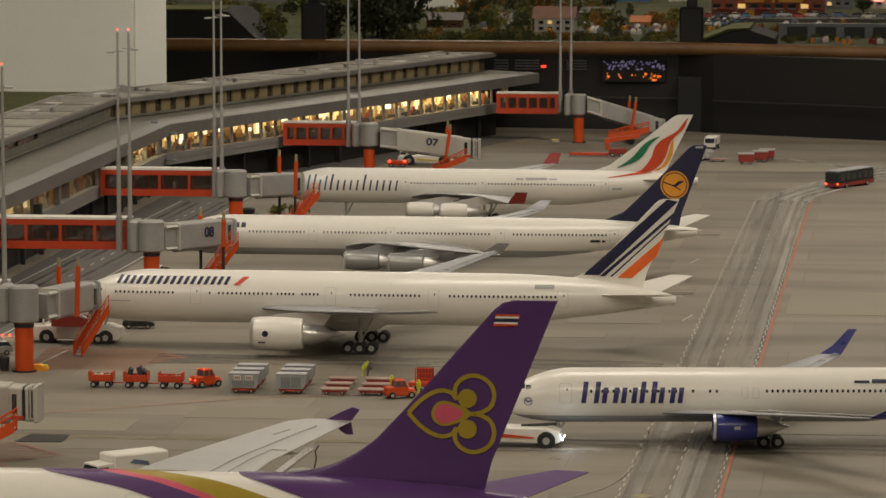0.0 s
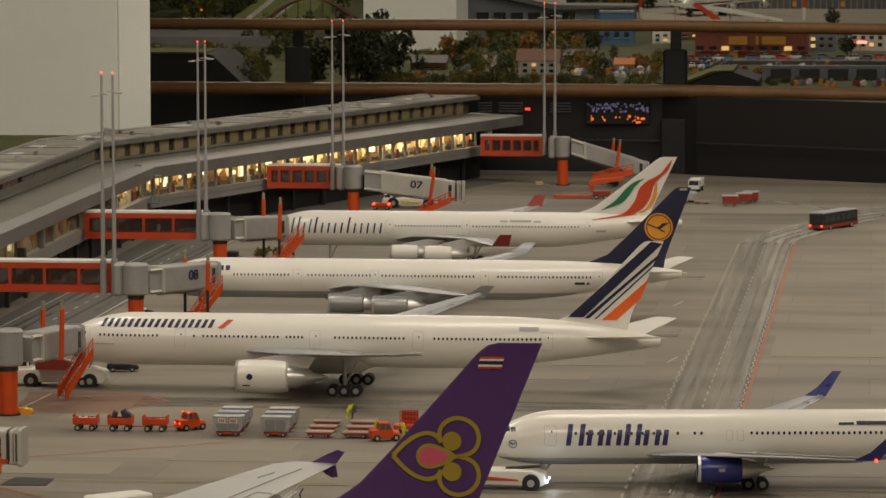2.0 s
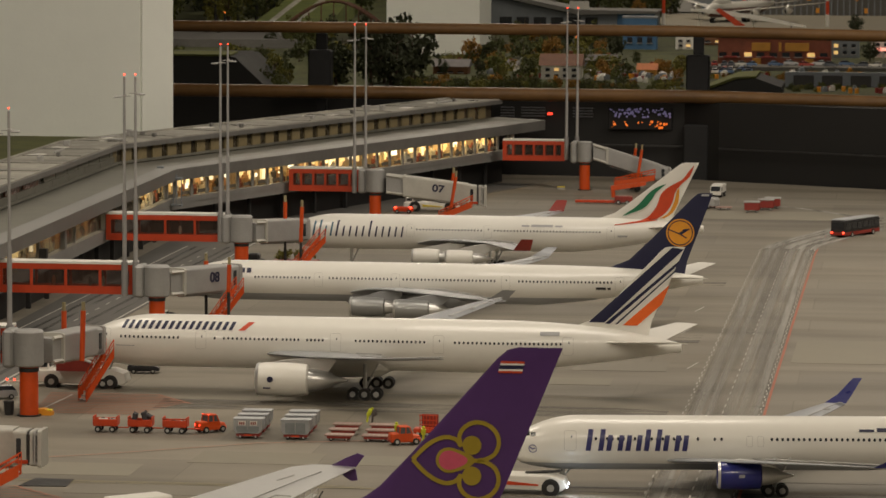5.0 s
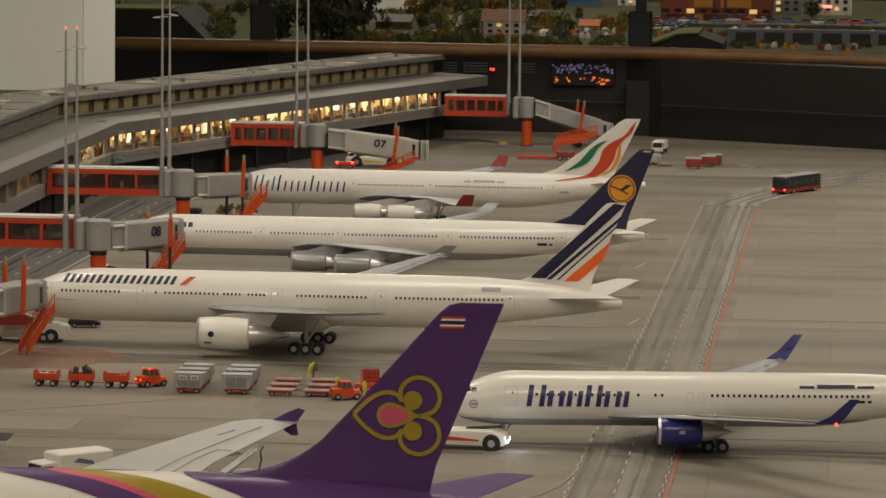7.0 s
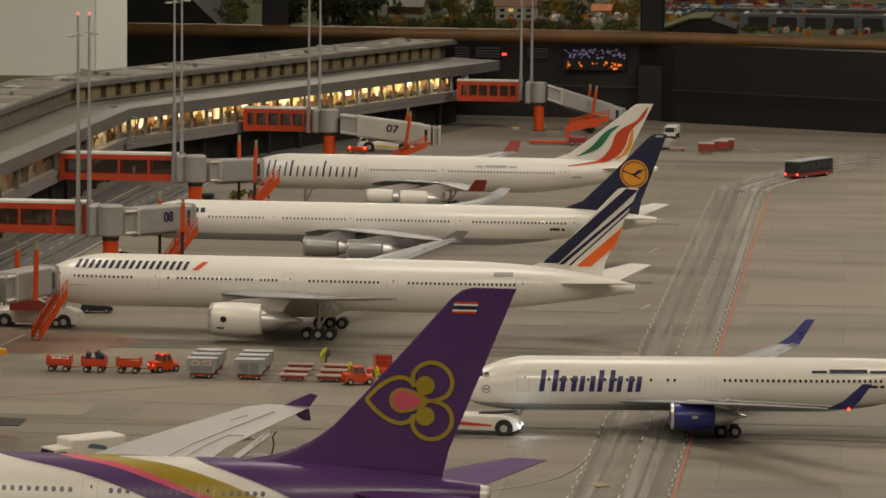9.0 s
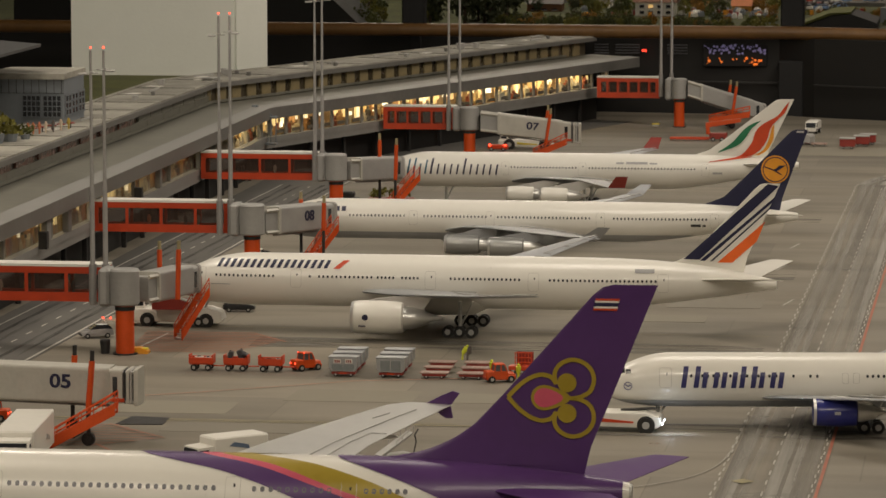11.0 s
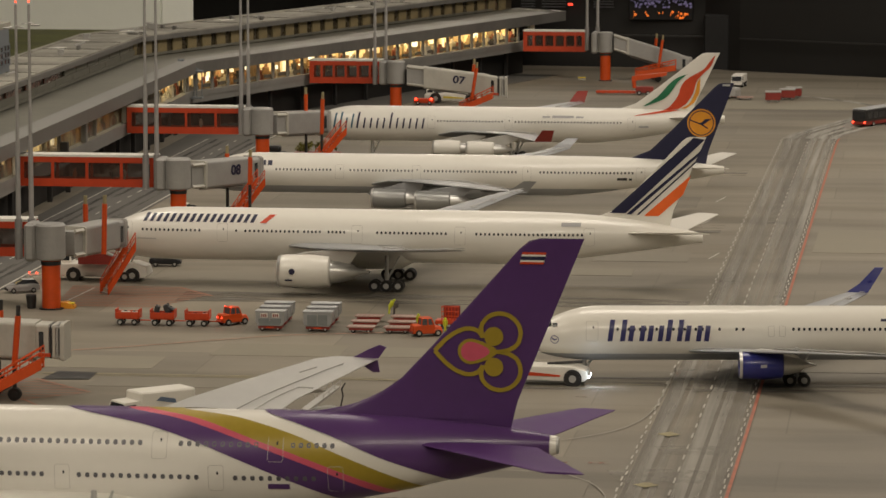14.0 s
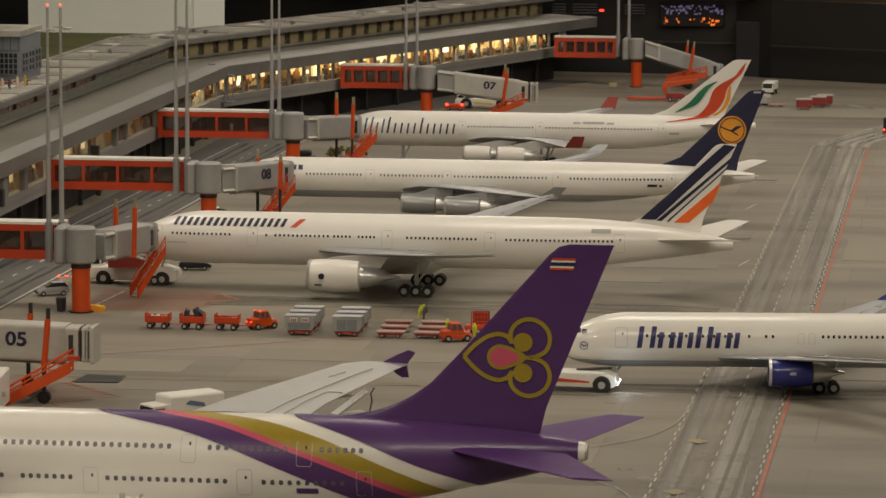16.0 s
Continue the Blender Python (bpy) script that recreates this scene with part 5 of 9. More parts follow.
part("cladding_joint", bm, M_dark, house)
for cx_ in (-0.0575, -0.0205):
    w_ = 0.032
    bm = bmnew()
    box(bm, (cx_, -0.001, 0.031), (w_, 0.003, 0.037))
    wn = part("window", bm, M_winglass, house)
    bm = bmnew()
    for k in range(5):
        box(bm, (cx_ - w_ / 2 + w_ * k / 4, -0.003, 0.031), (0.0013, 0.002, 0.038))
        box(bm, (cx_, -0.003, 0.0125 + 0.037 * k / 4), (w_, 0.002, 0.0013))
    tagged(part("window_lattice", bm, M_bgrey, wn), kind="stuff")
for k in range(3):
    y_ = 0.030 + 0.056 * k
    bm = bmnew()
    box(bm, (-0.0002 - 0.035 * y_, y_, 0.031), (0.003, 0.042, 0.036))
    wn = part("side_window", bm, M_winglass, house)
    bm = bmnew()
    for j in range(4):
        box(bm, (0.0016 - 0.035 * y_, y_, 0.013 + 0.012 * j), (0.002, 0.046, 0.0035))
    for j in range(3):
        box(bm, (0.0016 - 0.035 * y_, y_ - 0.021 + 0.021 * j, 0.031), (0.002, 0.004, 0.036))
    tagged(part("window_lattice", bm, M_bgrey, wn), kind="stuff")
canopy = thing("terrace_canopy", -1.80, 6.30, 0.1925, "dark grey pointed flat canopy over the roof terrace", "canopy")
bm = bmnew()
prism(bm, [(-0.30, 0.36), (-0.005, 0.327), (0.157, 0.163), (0.177, -0.343), (0.10, -0.62), (-0.30, -0.62)], 0.1335, 0.1385)
part("roof", bm, mat("charcoal_sheet", (0.085, 0.085, 0.085), 0.6, 0, 0.15, 15), canopy)
bm = bmnew()
rod(bm, (-0.05, 0.05, 0.0), (-0.05, 0.05, 0.134), 0.030, n=20)
part("stem", bm, M_bgrey, canopy, "", True)
# curved pale planter rim
o = thing("planter", -1.665, 6.10, 0.1925, "low round grey planter with a pale rim", "planter")
bm = bmnew()
rod(bm, (0, 0, 0), (0, 0, 0.016), 0.032, 0.036, 24)
part("bowl", bm, M_bgrey, o, "", True)
bm = bmnew()
rod(bm, (0, 0, 0.016), (0, 0, 0.019), 0.038, 0.038, 24)
part("rim", bm, M_grey, o, "", True)


def clump(bm, c, r, rng, n=9):
    """A loose tuft of small leaf plates."""
    for _ in range(n):
        d = Vector((rng.gauss(0, 1), rng.gauss(0, 1), rng.gauss(0, 0.8)))
        d = d.normalized() * r * rng.uniform(0.3, 1.0)
        s_ = r * rng.uniform(0.22, 0.42)
        q = Euler((rng.uniform(0, 6), rng.uniform(0, 6), rng.uniform(0, 6))).to_matrix()
        pc = Vector(c) + d
        vs = [bm.verts.new(pc + q @ Vector(v) * s_) for v in ((-1, -0.6, 0), (1, -0.5, 0.2), (0.8, 0.7, 0), (-0.7, 0.8, -0.2))]
        bm.faces.new(vs)
    return bm


M_leaf = [mat("foliage_%d" % i, c, 0.8, 0, 0.35, 60, random=0.3) for i, c in enumerate([(0.050, 0.057, 0.015), (0.078, 0.085, 0.019), (0.13, 0.12, 0.02), (0.20, 0.105, 0.016), (0.034, 0.040, 0.016)])]


def potted(x, y, z, r, mi, rng):
    o = thing("potted_plant", x, y, z, "bushy green plant in a grey tub on the roof terrace", "plant", "terrace plants")
    bm = bmnew()
    rod(bm, (0, 0, 0), (0, 0, r * 0.6), r * 0.5, r * 0.65, 10)
    part("tub", bm, M_bgrey, o)
    bm = bmnew()
    for _ in range(6):
        clump(bm, (rng.uniform(-r, r) * 0.6, rng.uniform(-r, r) * 0.6, r * rng.uniform(0.8, 1.7)), r * 0.55, rng, 14)
    part("leaves", bm, M_leaf[mi], o)


rg = random.Random(11)
for i in range(4):
    potted(-1.625 + i * 0.014, 5.98 + i * 0.045, 0.1925, (0.017, 0.026, 0.021, 0.014)[i], (1, 2, 2, 1)[i], rg)
M_doll = [mat("figurine_%d" % i, c, 0.7, 0, 0.2, 200) for i, c in enumerate([(0.55, 0.20, 0.10), (0.60, 0.50, 0.38), (0.5, 0.35, 0.05), (0.12, 0.10, 0.09), (0.62, 0.66, 0.04)])]


def figurine(x, y, z, material, label, hgt=0.020, lean=0.0):
    """A tiny plain model figure, one mesh."""
    h, bm = hgt, bmnew()
    for s_ in (-1, 1):
        rod(bm, (-lean * 0.2, s_ * h * 0.06, 0), (0, s_ * h * 0.05, h * 0.50), h * 0.062, h * 0.078, 6)
        rod(bm, (lean * 0.8, s_ * h * 0.15, h * 0.78), (lean * 1.1 + h * 0.05, s_ * h * 0.17, h * 0.48), h * 0.05, h * 0.042, 6)
    rod(bm, (0, 0, h * 0.46), (lean * 0.9, 0, h * 0.82), h * 0.135, h * 0.165, 8)
    bmesh.ops.create_icosphere(bm, subdivisions=2, radius=h * 0.095, matrix=Matrix.Translation((lean * 1.15, 0, h * 0.91)))
    o = part("figurine", bm, material, None, "", True)
    o.matrix_basis = pose(x, y, z)
    return tagged(o, label, "figurine", "model figurines")


for i, (x, y, k) in enumerate(((-1.596, 6.22, 0), (-1.588, 6.23, 0), (-1.582, 6.25, 1), (-1.574, 6.27, 3), (-1.568, 6.30, 1), (-1.562, 6.33, 2), (-1.603, 6.21, 0), (-1.566, 5.79, 1), (-1.560, 5.80, 0))):
    figurine(x, y, 0.1925, M_doll[k], "tiny painted plastic figurine on the roof terrace")
table_rnd = random.Random(5)
for i in range(5):
    o = thing("terrace_table", -1.602 + i * 0.009, 6.24 + i * 0.03, 0.1925, "small reddish brown table on the roof terrace", "table", "terrace tables")
    bm = bmnew()
    rod(bm, (0, 0, 0), (0, 0, 0.008), 0.001, n=6)
    part("leg", bm, M_dark, o)
    bm = bmnew()
    rod(bm, (0, 0, 0.008), (0, 0, 0.0095), 0.008, n=12)
    part("tabletop", bm, M_dred, o)


# ---- jet bridges ----
M_bellows = mat("grey_bellows_cloth", (0.17, 0.165, 0.155), 0.8, 0, 0.2, 40)
M_bridgepale = mat("weathered_cream_grey", (0.46, 0.445, 0.395), 0.5, 0.0, 0.10, 30, rv=0.4)
M_pane = mat("smoked_pane", (0.085, 0.055, 0.042), 0.10, 0, 0.2, 30)
M_pane.node_tree.nodes["Principled BSDF"].inputs["Alpha"].default_value = 0.30


def oriented(name, a, b, profile, material, parent, label=""):
    """A straight tube with a cross outline (side, up) from a to b."""
    a, b = Vector(a), Vector(b)
    d = (b - a).normalized()
    sd = Vector((d.y, -d.x, 0)).normalized()
    up = Vector((0, 0, 1))
    bm = bmnew()
    loft(bm, [[p + sd * u + up * v for u, v in profile] for p in (a, b)])
    return part(name, bm, material, parent, label)


def fixed_tunnel(parent, x0, x1, y, zb, zt, w, panes, z1b=None):
    """The red glazed gallery between terminal and rotunda, along x."""
    dz = 0.0 if z1b is None else z1b - zb
    mid = (zb + zt) / 2
    yy = (y - w / 2, y + w / 2)

    def bar(nm, xa, xb, za, zb_, yc, th, m_, lab=""):
        bm = bmnew()
        f = lambda x: dz * (x - x0) / (x1 - x0)
        loft(bm, [[(x, yc - th / 2, za + f(x)), (x, yc + th / 2, za + f(x)), (x, yc + th / 2, zb_ + f(x)), (x, yc - th / 2, zb_ + f(x))] for x in (xa, xb)])
        return part(nm, bm, m_, parent, lab)
    h = zt - zb
    for yc in yy:
        bar("bottom_beam", x0, x1, zb, zb + h * 0.26, yc, 0.003, M_bred)
        bar("top_beam", x0, x1, zt - h * 0.20, zt, yc, 0.003, M_bred)
        n = panes
        for i in range(n + 1):
            xc = x0 + (x1 - x0) * i / n
            ww = 0.0045 if 0 < i < n else 0.009
            bar("mullion", min(max(xc - ww / 2, x0), x1 - ww), min(max(xc - ww / 2, x0), x1 - ww) + ww, zb + h * 0.255, zt - h * 0.195, yc, 0.003, M_bred)
        for i in range(n):
            xa, xb = x0 + (x1 - x0) * i / n, x0 + (x1 - x0) * (i + 1) / n
            bar("pane", xa + 0.002, xb - 0.002, zb + h * 0.25, zt - h * 0.19, yc, 0.0008, M_pane)
    bar("floor", x0, x1, zb + 0.001, zb + 0.004, y, w - 0.003, M_dark)
    bar("roof", x0, x1, zt - 0.0005, zt + 0.003, y, w + 0.004, M_cream, "pale roof sheet")


def stairs(parent, a, b, w, material, rails=True):
    """Flight with stringers, treads and rails from the foot a to the head b."""
    a, b = Vector(a), Vector(b)
    d = b - a
    hd = Vector((d.x, d.y, 0)).normalized()
    sd = Vector((hd.y, -hd.x, 0))
    for k in (-1, 1):
        bm = bmnew()
        o = sd * (w / 2 * k)
        t_ = sd * 0.0012
        loft(bm, [[p + o - t_ + Vector((0, 0, -0.005)), p + o + t_ + Vector((0, 0, -0.005)), p + o + t_ + Vector((0, 0, 0.0075)), p + o - t_ + Vector((0, 0, 0.0075))] for p in (a + Vector((0, 0, 0.005)), b)])
        part("stringer", bm, material, parent)
        if rails:
            bm = bmnew()
            rod(bm, a + o + Vector((0, 0, 0.020)), b + o + Vector((0, 0, 0.020)), 0.0009, n=6)
            rod(bm, a + o + Vector((0, 0, 0.0145)), b + o + Vector((0, 0, 0.0145)), 0.0006, n=5)
            for i in range(7):
                p = a + d * (i / 6) + o
                rod(bm, p + Vector((0, 0, 0.003)), p + Vector((0, 0, 0.020)), 0.0006, n=5)
            part("stair_rail", bm, material, parent)
    bm = bmnew()
    n = 13
    for i in range(n):
        p = a + d * ((i + 0.5) / n)
        box(bm, p, (0.0035, w, 0.0012), math.degrees(math.atan2(hd.y, hd.x)))
    part("treads", bm, M_grey, parent)


def jet_bridge(label, rx, ry, red, tun0, tun1, h0, h1, number="", posts=(), flight=None, drum=0.022, zt=0.112, axle=True, width=0.036, where=0.64, cab=0.88, piston=True, paint=None):
    p = thing("jet_bridge", 0, 0, 0, label, "jet bridge", "jet bridges")
    paint = paint or M_bridge
    zb = zt - 0.046
    if red:
        x0, x1, yr, panes = red
        fixed_tunnel(p, x0, x1, yr, zb - 0.002, zt, 0.034, panes)
    if drum:
        bm = bmnew()
        rod(bm, (rx, ry, zb + 0.003), (rx, ry, zt + 0.001), drum * 0.90, n=32)
        rod(bm, (rx, ry, zt + 0.001), (rx, ry, zt + 0.004), drum * 0.93, drum * 0.82, n=32)
        rod(bm, (rx, ry, zb + 0.001), (rx, ry, zb + 0.003), drum * 0.80, drum * 0.90, n=32)
        part("rotunda", bm, M_bridge, p, "grey round turning hub", True)
        if red:
            bm = bmnew()
            box(bm, (rx - drum - 0.006, ry + 0.015, zt - 0.022), (0.016, 0.044, 0.052), bev=0.004)
            part("collar", bm, M_bridge, p)
        bm = bmnew()
        rod(bm, (rx, ry, 0.0), (rx, ry, zb + 0.002), 0.0125, n=24)
        ped = part("pedestal", bm, M_orange, p, "orange red steel pedestal", True)
        bm = bmnew()
        rod(bm, (rx, ry, 0.0), (rx, ry, 0.002), 0.0165, n=24)
        part("foot_plate", bm, M_dark, ped)
        bm = bmnew()
        rod(bm, (rx, ry, zb - 0.006), (rx, ry, zb - 0.001), 0.0135, n=24)
        part("collar_ring", bm, M_dark, ped)
    a, b = Vector(tun0), Vector(tun1)
    d = (b - a)
    # telescoping inner end next to the hub, then the main box and the cab
    i0, i1 = a, a + d * 0.18
    oriented("inner_tunnel", i0, i1, rounded(width * 0.84, h0 * 0.78, 0.002), M_bridge, p)
    for k in (-1, 1):
        sd = Vector((d.y, -d.x, 0)).normalized() * (width * 0.44 * k)
        for zz in (-0.40, 0.40):
            bm = bmnew()
            rod(bm, i0 + sd + Vector((0, 0, h0 * zz)), i1 + sd + Vector((0, 0, h0 * zz)), 0.003, n=4)
            part("slide_rail", bm, M_bridgepale, p)
    oriented("frame_ring", a + d * 0.17, a + d * 0.20, rounded(width * 1.05, h0 * 1.03, 0.003), M_bridgepale, p, "cream end frame")
    oriented("main_tunnel", a + d * 0.20, a + d * cab, rounded(width, h0, 0.004), paint, p)
    sd = Vector((d.y, -d.x, 0)).normalized()
    if sd.y > 0:
        sd = -sd
    if cab == 0.88:
        oriented("cab", a + d * cab, b, rounded(width * 0.96, h0 * 0.94, 0.007), M_bridge, p, "rounded docking cab")
        bm = bmnew()
        pw = a + d * 0.93 + sd * (width * 0.485)
        box(bm, pw, (0.007, 0.0015, h0 * 0.55), math.degrees(math.atan2(d.y, d.x)))
        part("cab_window", bm, M_winglass, p)
        for k in range(4):
            f = 1.0 + 0.012 * k
            oriented("hood_fold", a + d * f, a + d * (f + 0.007), rounded(width * (1.02 - 0.02 * (k % 2)), h0 * (1.0 - 0.03 * (k % 2)), 0.004), M_grey, p)
    else:
        # open docking cab of pale frames round a dark bellows
        r = 1 - cab
        ang = math.degrees(math.atan2(d.y, d.x))
        oriented("bellows", a + d * cab, b, rounded(width * 0.80, h0 * 0.80, 0.003), M_bellows, p, "grey bellows")
        oriented("cab_wall", a + d * cab, a + d * (cab + r * 0.46), rounded(width * 0.92, h0 * 0.92, 0.003), paint, p, "pale docking cab")
        bm = bmnew()
        box(bm, a + d * (cab + r * 0.20) + sd * (width * 0.46), (d.length * r * 0.17, 0.0014, h0 * 0.54), ang, bev=0.0004)
        part("cab_window", bm, M_winglass, p)
        bm = bmnew()
        box(bm, a + d * (cab + r * 0.30) + sd * (width * 0.463) + Vector((0, 0, -h0 * 0.36)), (d.length * r * 0.46, 0.0014, h0 * 0.10), ang, bev=0.0003)
        part("door_sill", bm, M_bred, p, "dull red door sill")
        for f0, f1, sc, m_ in ((0.50, 0.56, 0.90, M_dark), (0.60, 0.70, 0.94, paint), (0.74, 0.79, 0.95, M_grey), (0.88, 1.02, 1.0, paint)):
            oriented("cab_frame", a + d * (cab + r * f0), a + d * (cab + r * f1), rounded(width * sc, h0 * sc, 0.003), m_, p)
        for zz in (-0.40, 0.40):
            bm = bmnew()
            rod(bm, a + d * cab + sd * (width * 0.40) + Vector((0, 0, h0 * zz)), b + sd * (width * 0.40) + Vector((0, 0, h0 * zz)), 0.0015, n=6)
            part("cab_rail", bm, M_grey, p)
    bm = bmnew()
    rod(bm, a + d * 0.22 + Vector((0, 0, -h0 * 0.56)), a + d * 0.86 + Vector((0, 0, -h0 * 0.58)), 0.0014, n=8)
    part("cable_tray", bm, M_bridge, p)
    if number:
        up = Vector((0, 0, 1))
        xa = d.normalized() if d.x > 0 else -d.normalized()
        nrm = xa.cross(up)
        if nrm.y > 0:
            nrm = -nrm
        m = Matrix((xa, nrm.cross(xa), nrm)).transposed().to_4x4()
        m = m @ Matrix.Diagonal((1.18, 1.0, 1.0, 1.0))
        m.translation = a + d * where + nrm * (width / 2 + 0.0006) + up * (h0 * 0.08)
        lettering("gate_number", number, 0.022, m, M_navy, p, "dark gate number")
    for x, y, z0, z1, lean in posts:
        bm = bmnew()
        rod(bm, (x, y, z0), (x + lean, y, z1 - 0.012), 0.0036, n=12)
        lp = part("lift_column", bm, M_orange, p, "orange lift column", True)
        bm = bmnew()
        rod(bm, (x + lean, y, z1 - 0.013), (x + lean * 1.1, y, z1), 0.0026, n=10)
        part("piston", bm, M_painty if piston else M_dark, lp)
        if axle:
            bm = bmnew()
            rod(bm, (x, y, 0.010), (x, y, z0 + 0.002), 0.0025, n=10)
            part("inner_leg", bm, M_dark, p)
    if posts and axle:
        xm = sum(q[0] for q in posts) / len(posts)
        bm = bmnew()
        box(bm, (xm, posts[0][1] * 0.5 + posts[-1][1] * 0.5, 0.012), (0.014, abs(posts[0][1] - posts[-1][1]) + 0.012, 0.007), bev=0.001)
        ax = part("drive_axle", bm, M_dark, p)
        for q in posts:
            bt, br = bmnew(), bmnew()
            wheel(bt, br, (q[0], q[1], 0.0075), 0.0075, 0.007)
            wh = part("wheel", bt, M_black, ax, "", True)
            part("hub", br, M_dark, wh)
    if flight:
        stairs(p, flight[0], flight[1], 0.021, M_orange)
    return p


jet_bridge("red and grey jet bridge docked at an airliner's nose", -1.148, 4.955, (-1.408, -1.185, 5.022, 4), (-1.136, 4.985, 0.0855), (-1.100, 5.135, 0.0825), 0.040, 0.040, "", ((-1.095, 5.045, 0.064, 0.145, 0.002), (-1.132, 5.10, 0.064, 0.138, 0.0)), ((-1.108, 5.105, 0.0), (-1.075, 5.135, 0.064)), axle=False)
jet_bridge("red and grey jet bridge numbered 08, docked at an airliner", -1.150, 5.855, (-1.418, -1.195, 5.918, 4), (-1.143, 5.87, 0.0865), (-1.064, 6.035, 0.0815), 0.043, 0.043, "08", ((-1.0515, 5.945, 0.066, 0.122, 0.001), (-1.098, 6.00, 0.066, 0.122, 0.0)), ((-1.082, 5.945, 0.0), (-1.040, 5.985, 0.066)), where=0.62)
jet_bridge("red and grey jet bridge docked beside the terminal bend", -1.178, 6.795, (-1.436, -1.215, 6.845, 4), (-1.165, 6.81, 0.0855), (-1.090, 6.93, 0.0805), 0.042, 0.042, "", ((-1.075, 6.835, 0.066, 0.142, 0.002), (-1.113, 6.89, 0.066, 0.146, 0.0)), ((-1.092, 6.83, 0.0), (-1.040, 6.87, 0.068)))
jet_bridge("pale jet bridge numbered 07, parked free with its cab lowered", -1.098, 8.00, (-1.290, -1.133, 8.055, 6), (-1.074, 8.0, 0.086), (-0.862, 8.02, 0.060), 0.045, 0.042, "07", ((-0.932, 7.975, 0.040, 0.116, 0.010), (-0.944, 8.05, 0.040, 0.118, 0.008)), ((-0.955, 7.955, 0.012), (-0.885, 7.955, 0.046)), 0.022, where=0.52, cab=0.82, paint=M_bridgepale)
jet_bridge("grey jet bridge with a red gallery, parked at the far end", -0.732, 9.0, (-0.935, -0.785, 9.08, 6), (-0.712, 9.0, 0.092), (-0.535, 9.02, 0.038), 0.040, 0.036, "", ((-0.604, 8.97, 0.030, 0.112, 0.010), (-0.622, 9.05, 0.030, 0.110, 0.008)), ((-0.655, 8.93, 0.014), (-0.560, 8.93, 0.036)), 0.020)
jet_bridge("pale grey jet bridge numbered 05, standing free with orange steps", -1.26, 4.24, None, (-1.225, 4.25, 0.069), (-0.967, 4.25, 0.063), 0.043, 0.040, "05", ((-1.0172, 4.20, 0.040, 0.110, 0.005), (-1.0600, 4.30, 0.040, 0.102, 0.003)), ((-1.060, 4.160, -0.002), (-0.976, 4.166, 0.048)), 0.022, where=0.65, cab=0.872, piston=False, paint=M_bridgepale)

# figures, bin and wheel chock round the bridges
for x, y, k in ((-1.337, 5.022, 1), (-1.362, 5.018, 3), (-1.302, 5.024, 2), (-1.242, 5.02, 0), (-1.236, 5.026, 3), (-1.33, 5.918, 0), (-1.27, 5.915, 3), (-1.25, 5.92, 1), (-1.36, 6.845, 3), (-1.30, 6.84, 1)):
    figurine(x, y, 0.069, M_doll[k], "tiny painted plastic figurine inside a jet bridge gallery", 0.022)
o = thing("waste_bin", -1.1765, 4.958, 0, "small black bin beside an orange pedestal", "bin")
bm = bmnew()
rod(bm, (0, 0, 0), (0, 0, 0.017), 0.0055, 0.007, 14)
part("bin", bm, M_dark, o)
bm = bmnew()
rod(bm, (0, 0, 0.017), (0, 0, 0.019), 0.0074, 0.0066, 14)
part("lid", bm, M_dark, o)
o = thing("wheel_chock", -1.133, 4.966, 0, "yellow wedge lying beside an orange pedestal", "chock")
bm = bmnew()
slab_xz(bm, [(-0.015, 0), (0.015, 0), (0.015, 0.004), (0.004, 0.009), (-0.006, 0.008), (-0.015, 0.003)], -0.008, 0.008)
part("wedge", bm, M_amber, o)

# ---- apron lighting masts ----
M_collar = mat("mast_collar", (0.33, 0.32, 0.31), 0.5, 0.3, 0.1, 60)
for x, y, zt, zb, gap in ((-1.1985, 4.995, 0.413, 0.063, 0.0165), (-1.2055, 5.885, 0.417, 0.064, 0.0165), (-1.2185, 6.815, 0.429, 0.066, 0.0125), (-1.1440, 8.02, 0.426, 0.064, 0.023), (-0.779, 9.045, 0.434, 0.070, 0.025)):
    for k in (0, 1):
        xx, yy = x + k * gap, y + k * 0.006 - 0.012
        o = thing("light_mast", xx, yy, 0, "slim galvanised light mast with a red lamp on a bridge", "light mast", "apron masts")
        bm = bmnew()
        rod(bm, (0, 0, zb), (0, 0, zb + 0.055), 0.0052, n=14)
        part("sleeve", bm, M_collar, o)
        bm = bmnew()
        rod(bm, (0, 0, zb + 0.05), (0, 0, zb + 0.16), 0.0036, 0.0034, n=12)
        rod(bm, (0, 0, zb + 0.155), (0, 0, zt - 0.006), 0.0026, 0.0018, n=12)
        part("pole", bm, M_mast, o, "", True)
        bm = bmnew()
        rod(bm, (-0.010, 0, zt - 0.036 + k * 0.004), (0.010, 0, zt - 0.036 + k * 0.004), 0.0008, n=6)
        box(bm, (-0.010 + k * 0.020, -0.003, zt - 0.0375 + k * 0.004), (0.012, 0.008, 0.0026), bev=0.0008)
        box(bm, (0.001, 0, zt - 0.0355 + k * 0.004), (0.005, 0.005, 0.004), bev=0.0006)
        part("lamp_arm", bm, M_grey, o)
        bm = bmnew()
        bmesh.ops.create_icosphere(bm, subdivisions=2, radius=0.0015, matrix=Matrix.Translation((0, 0, zt - 0.002)))
        part("beacon", bm, M_lampred, o, "glowing red beacon", True)


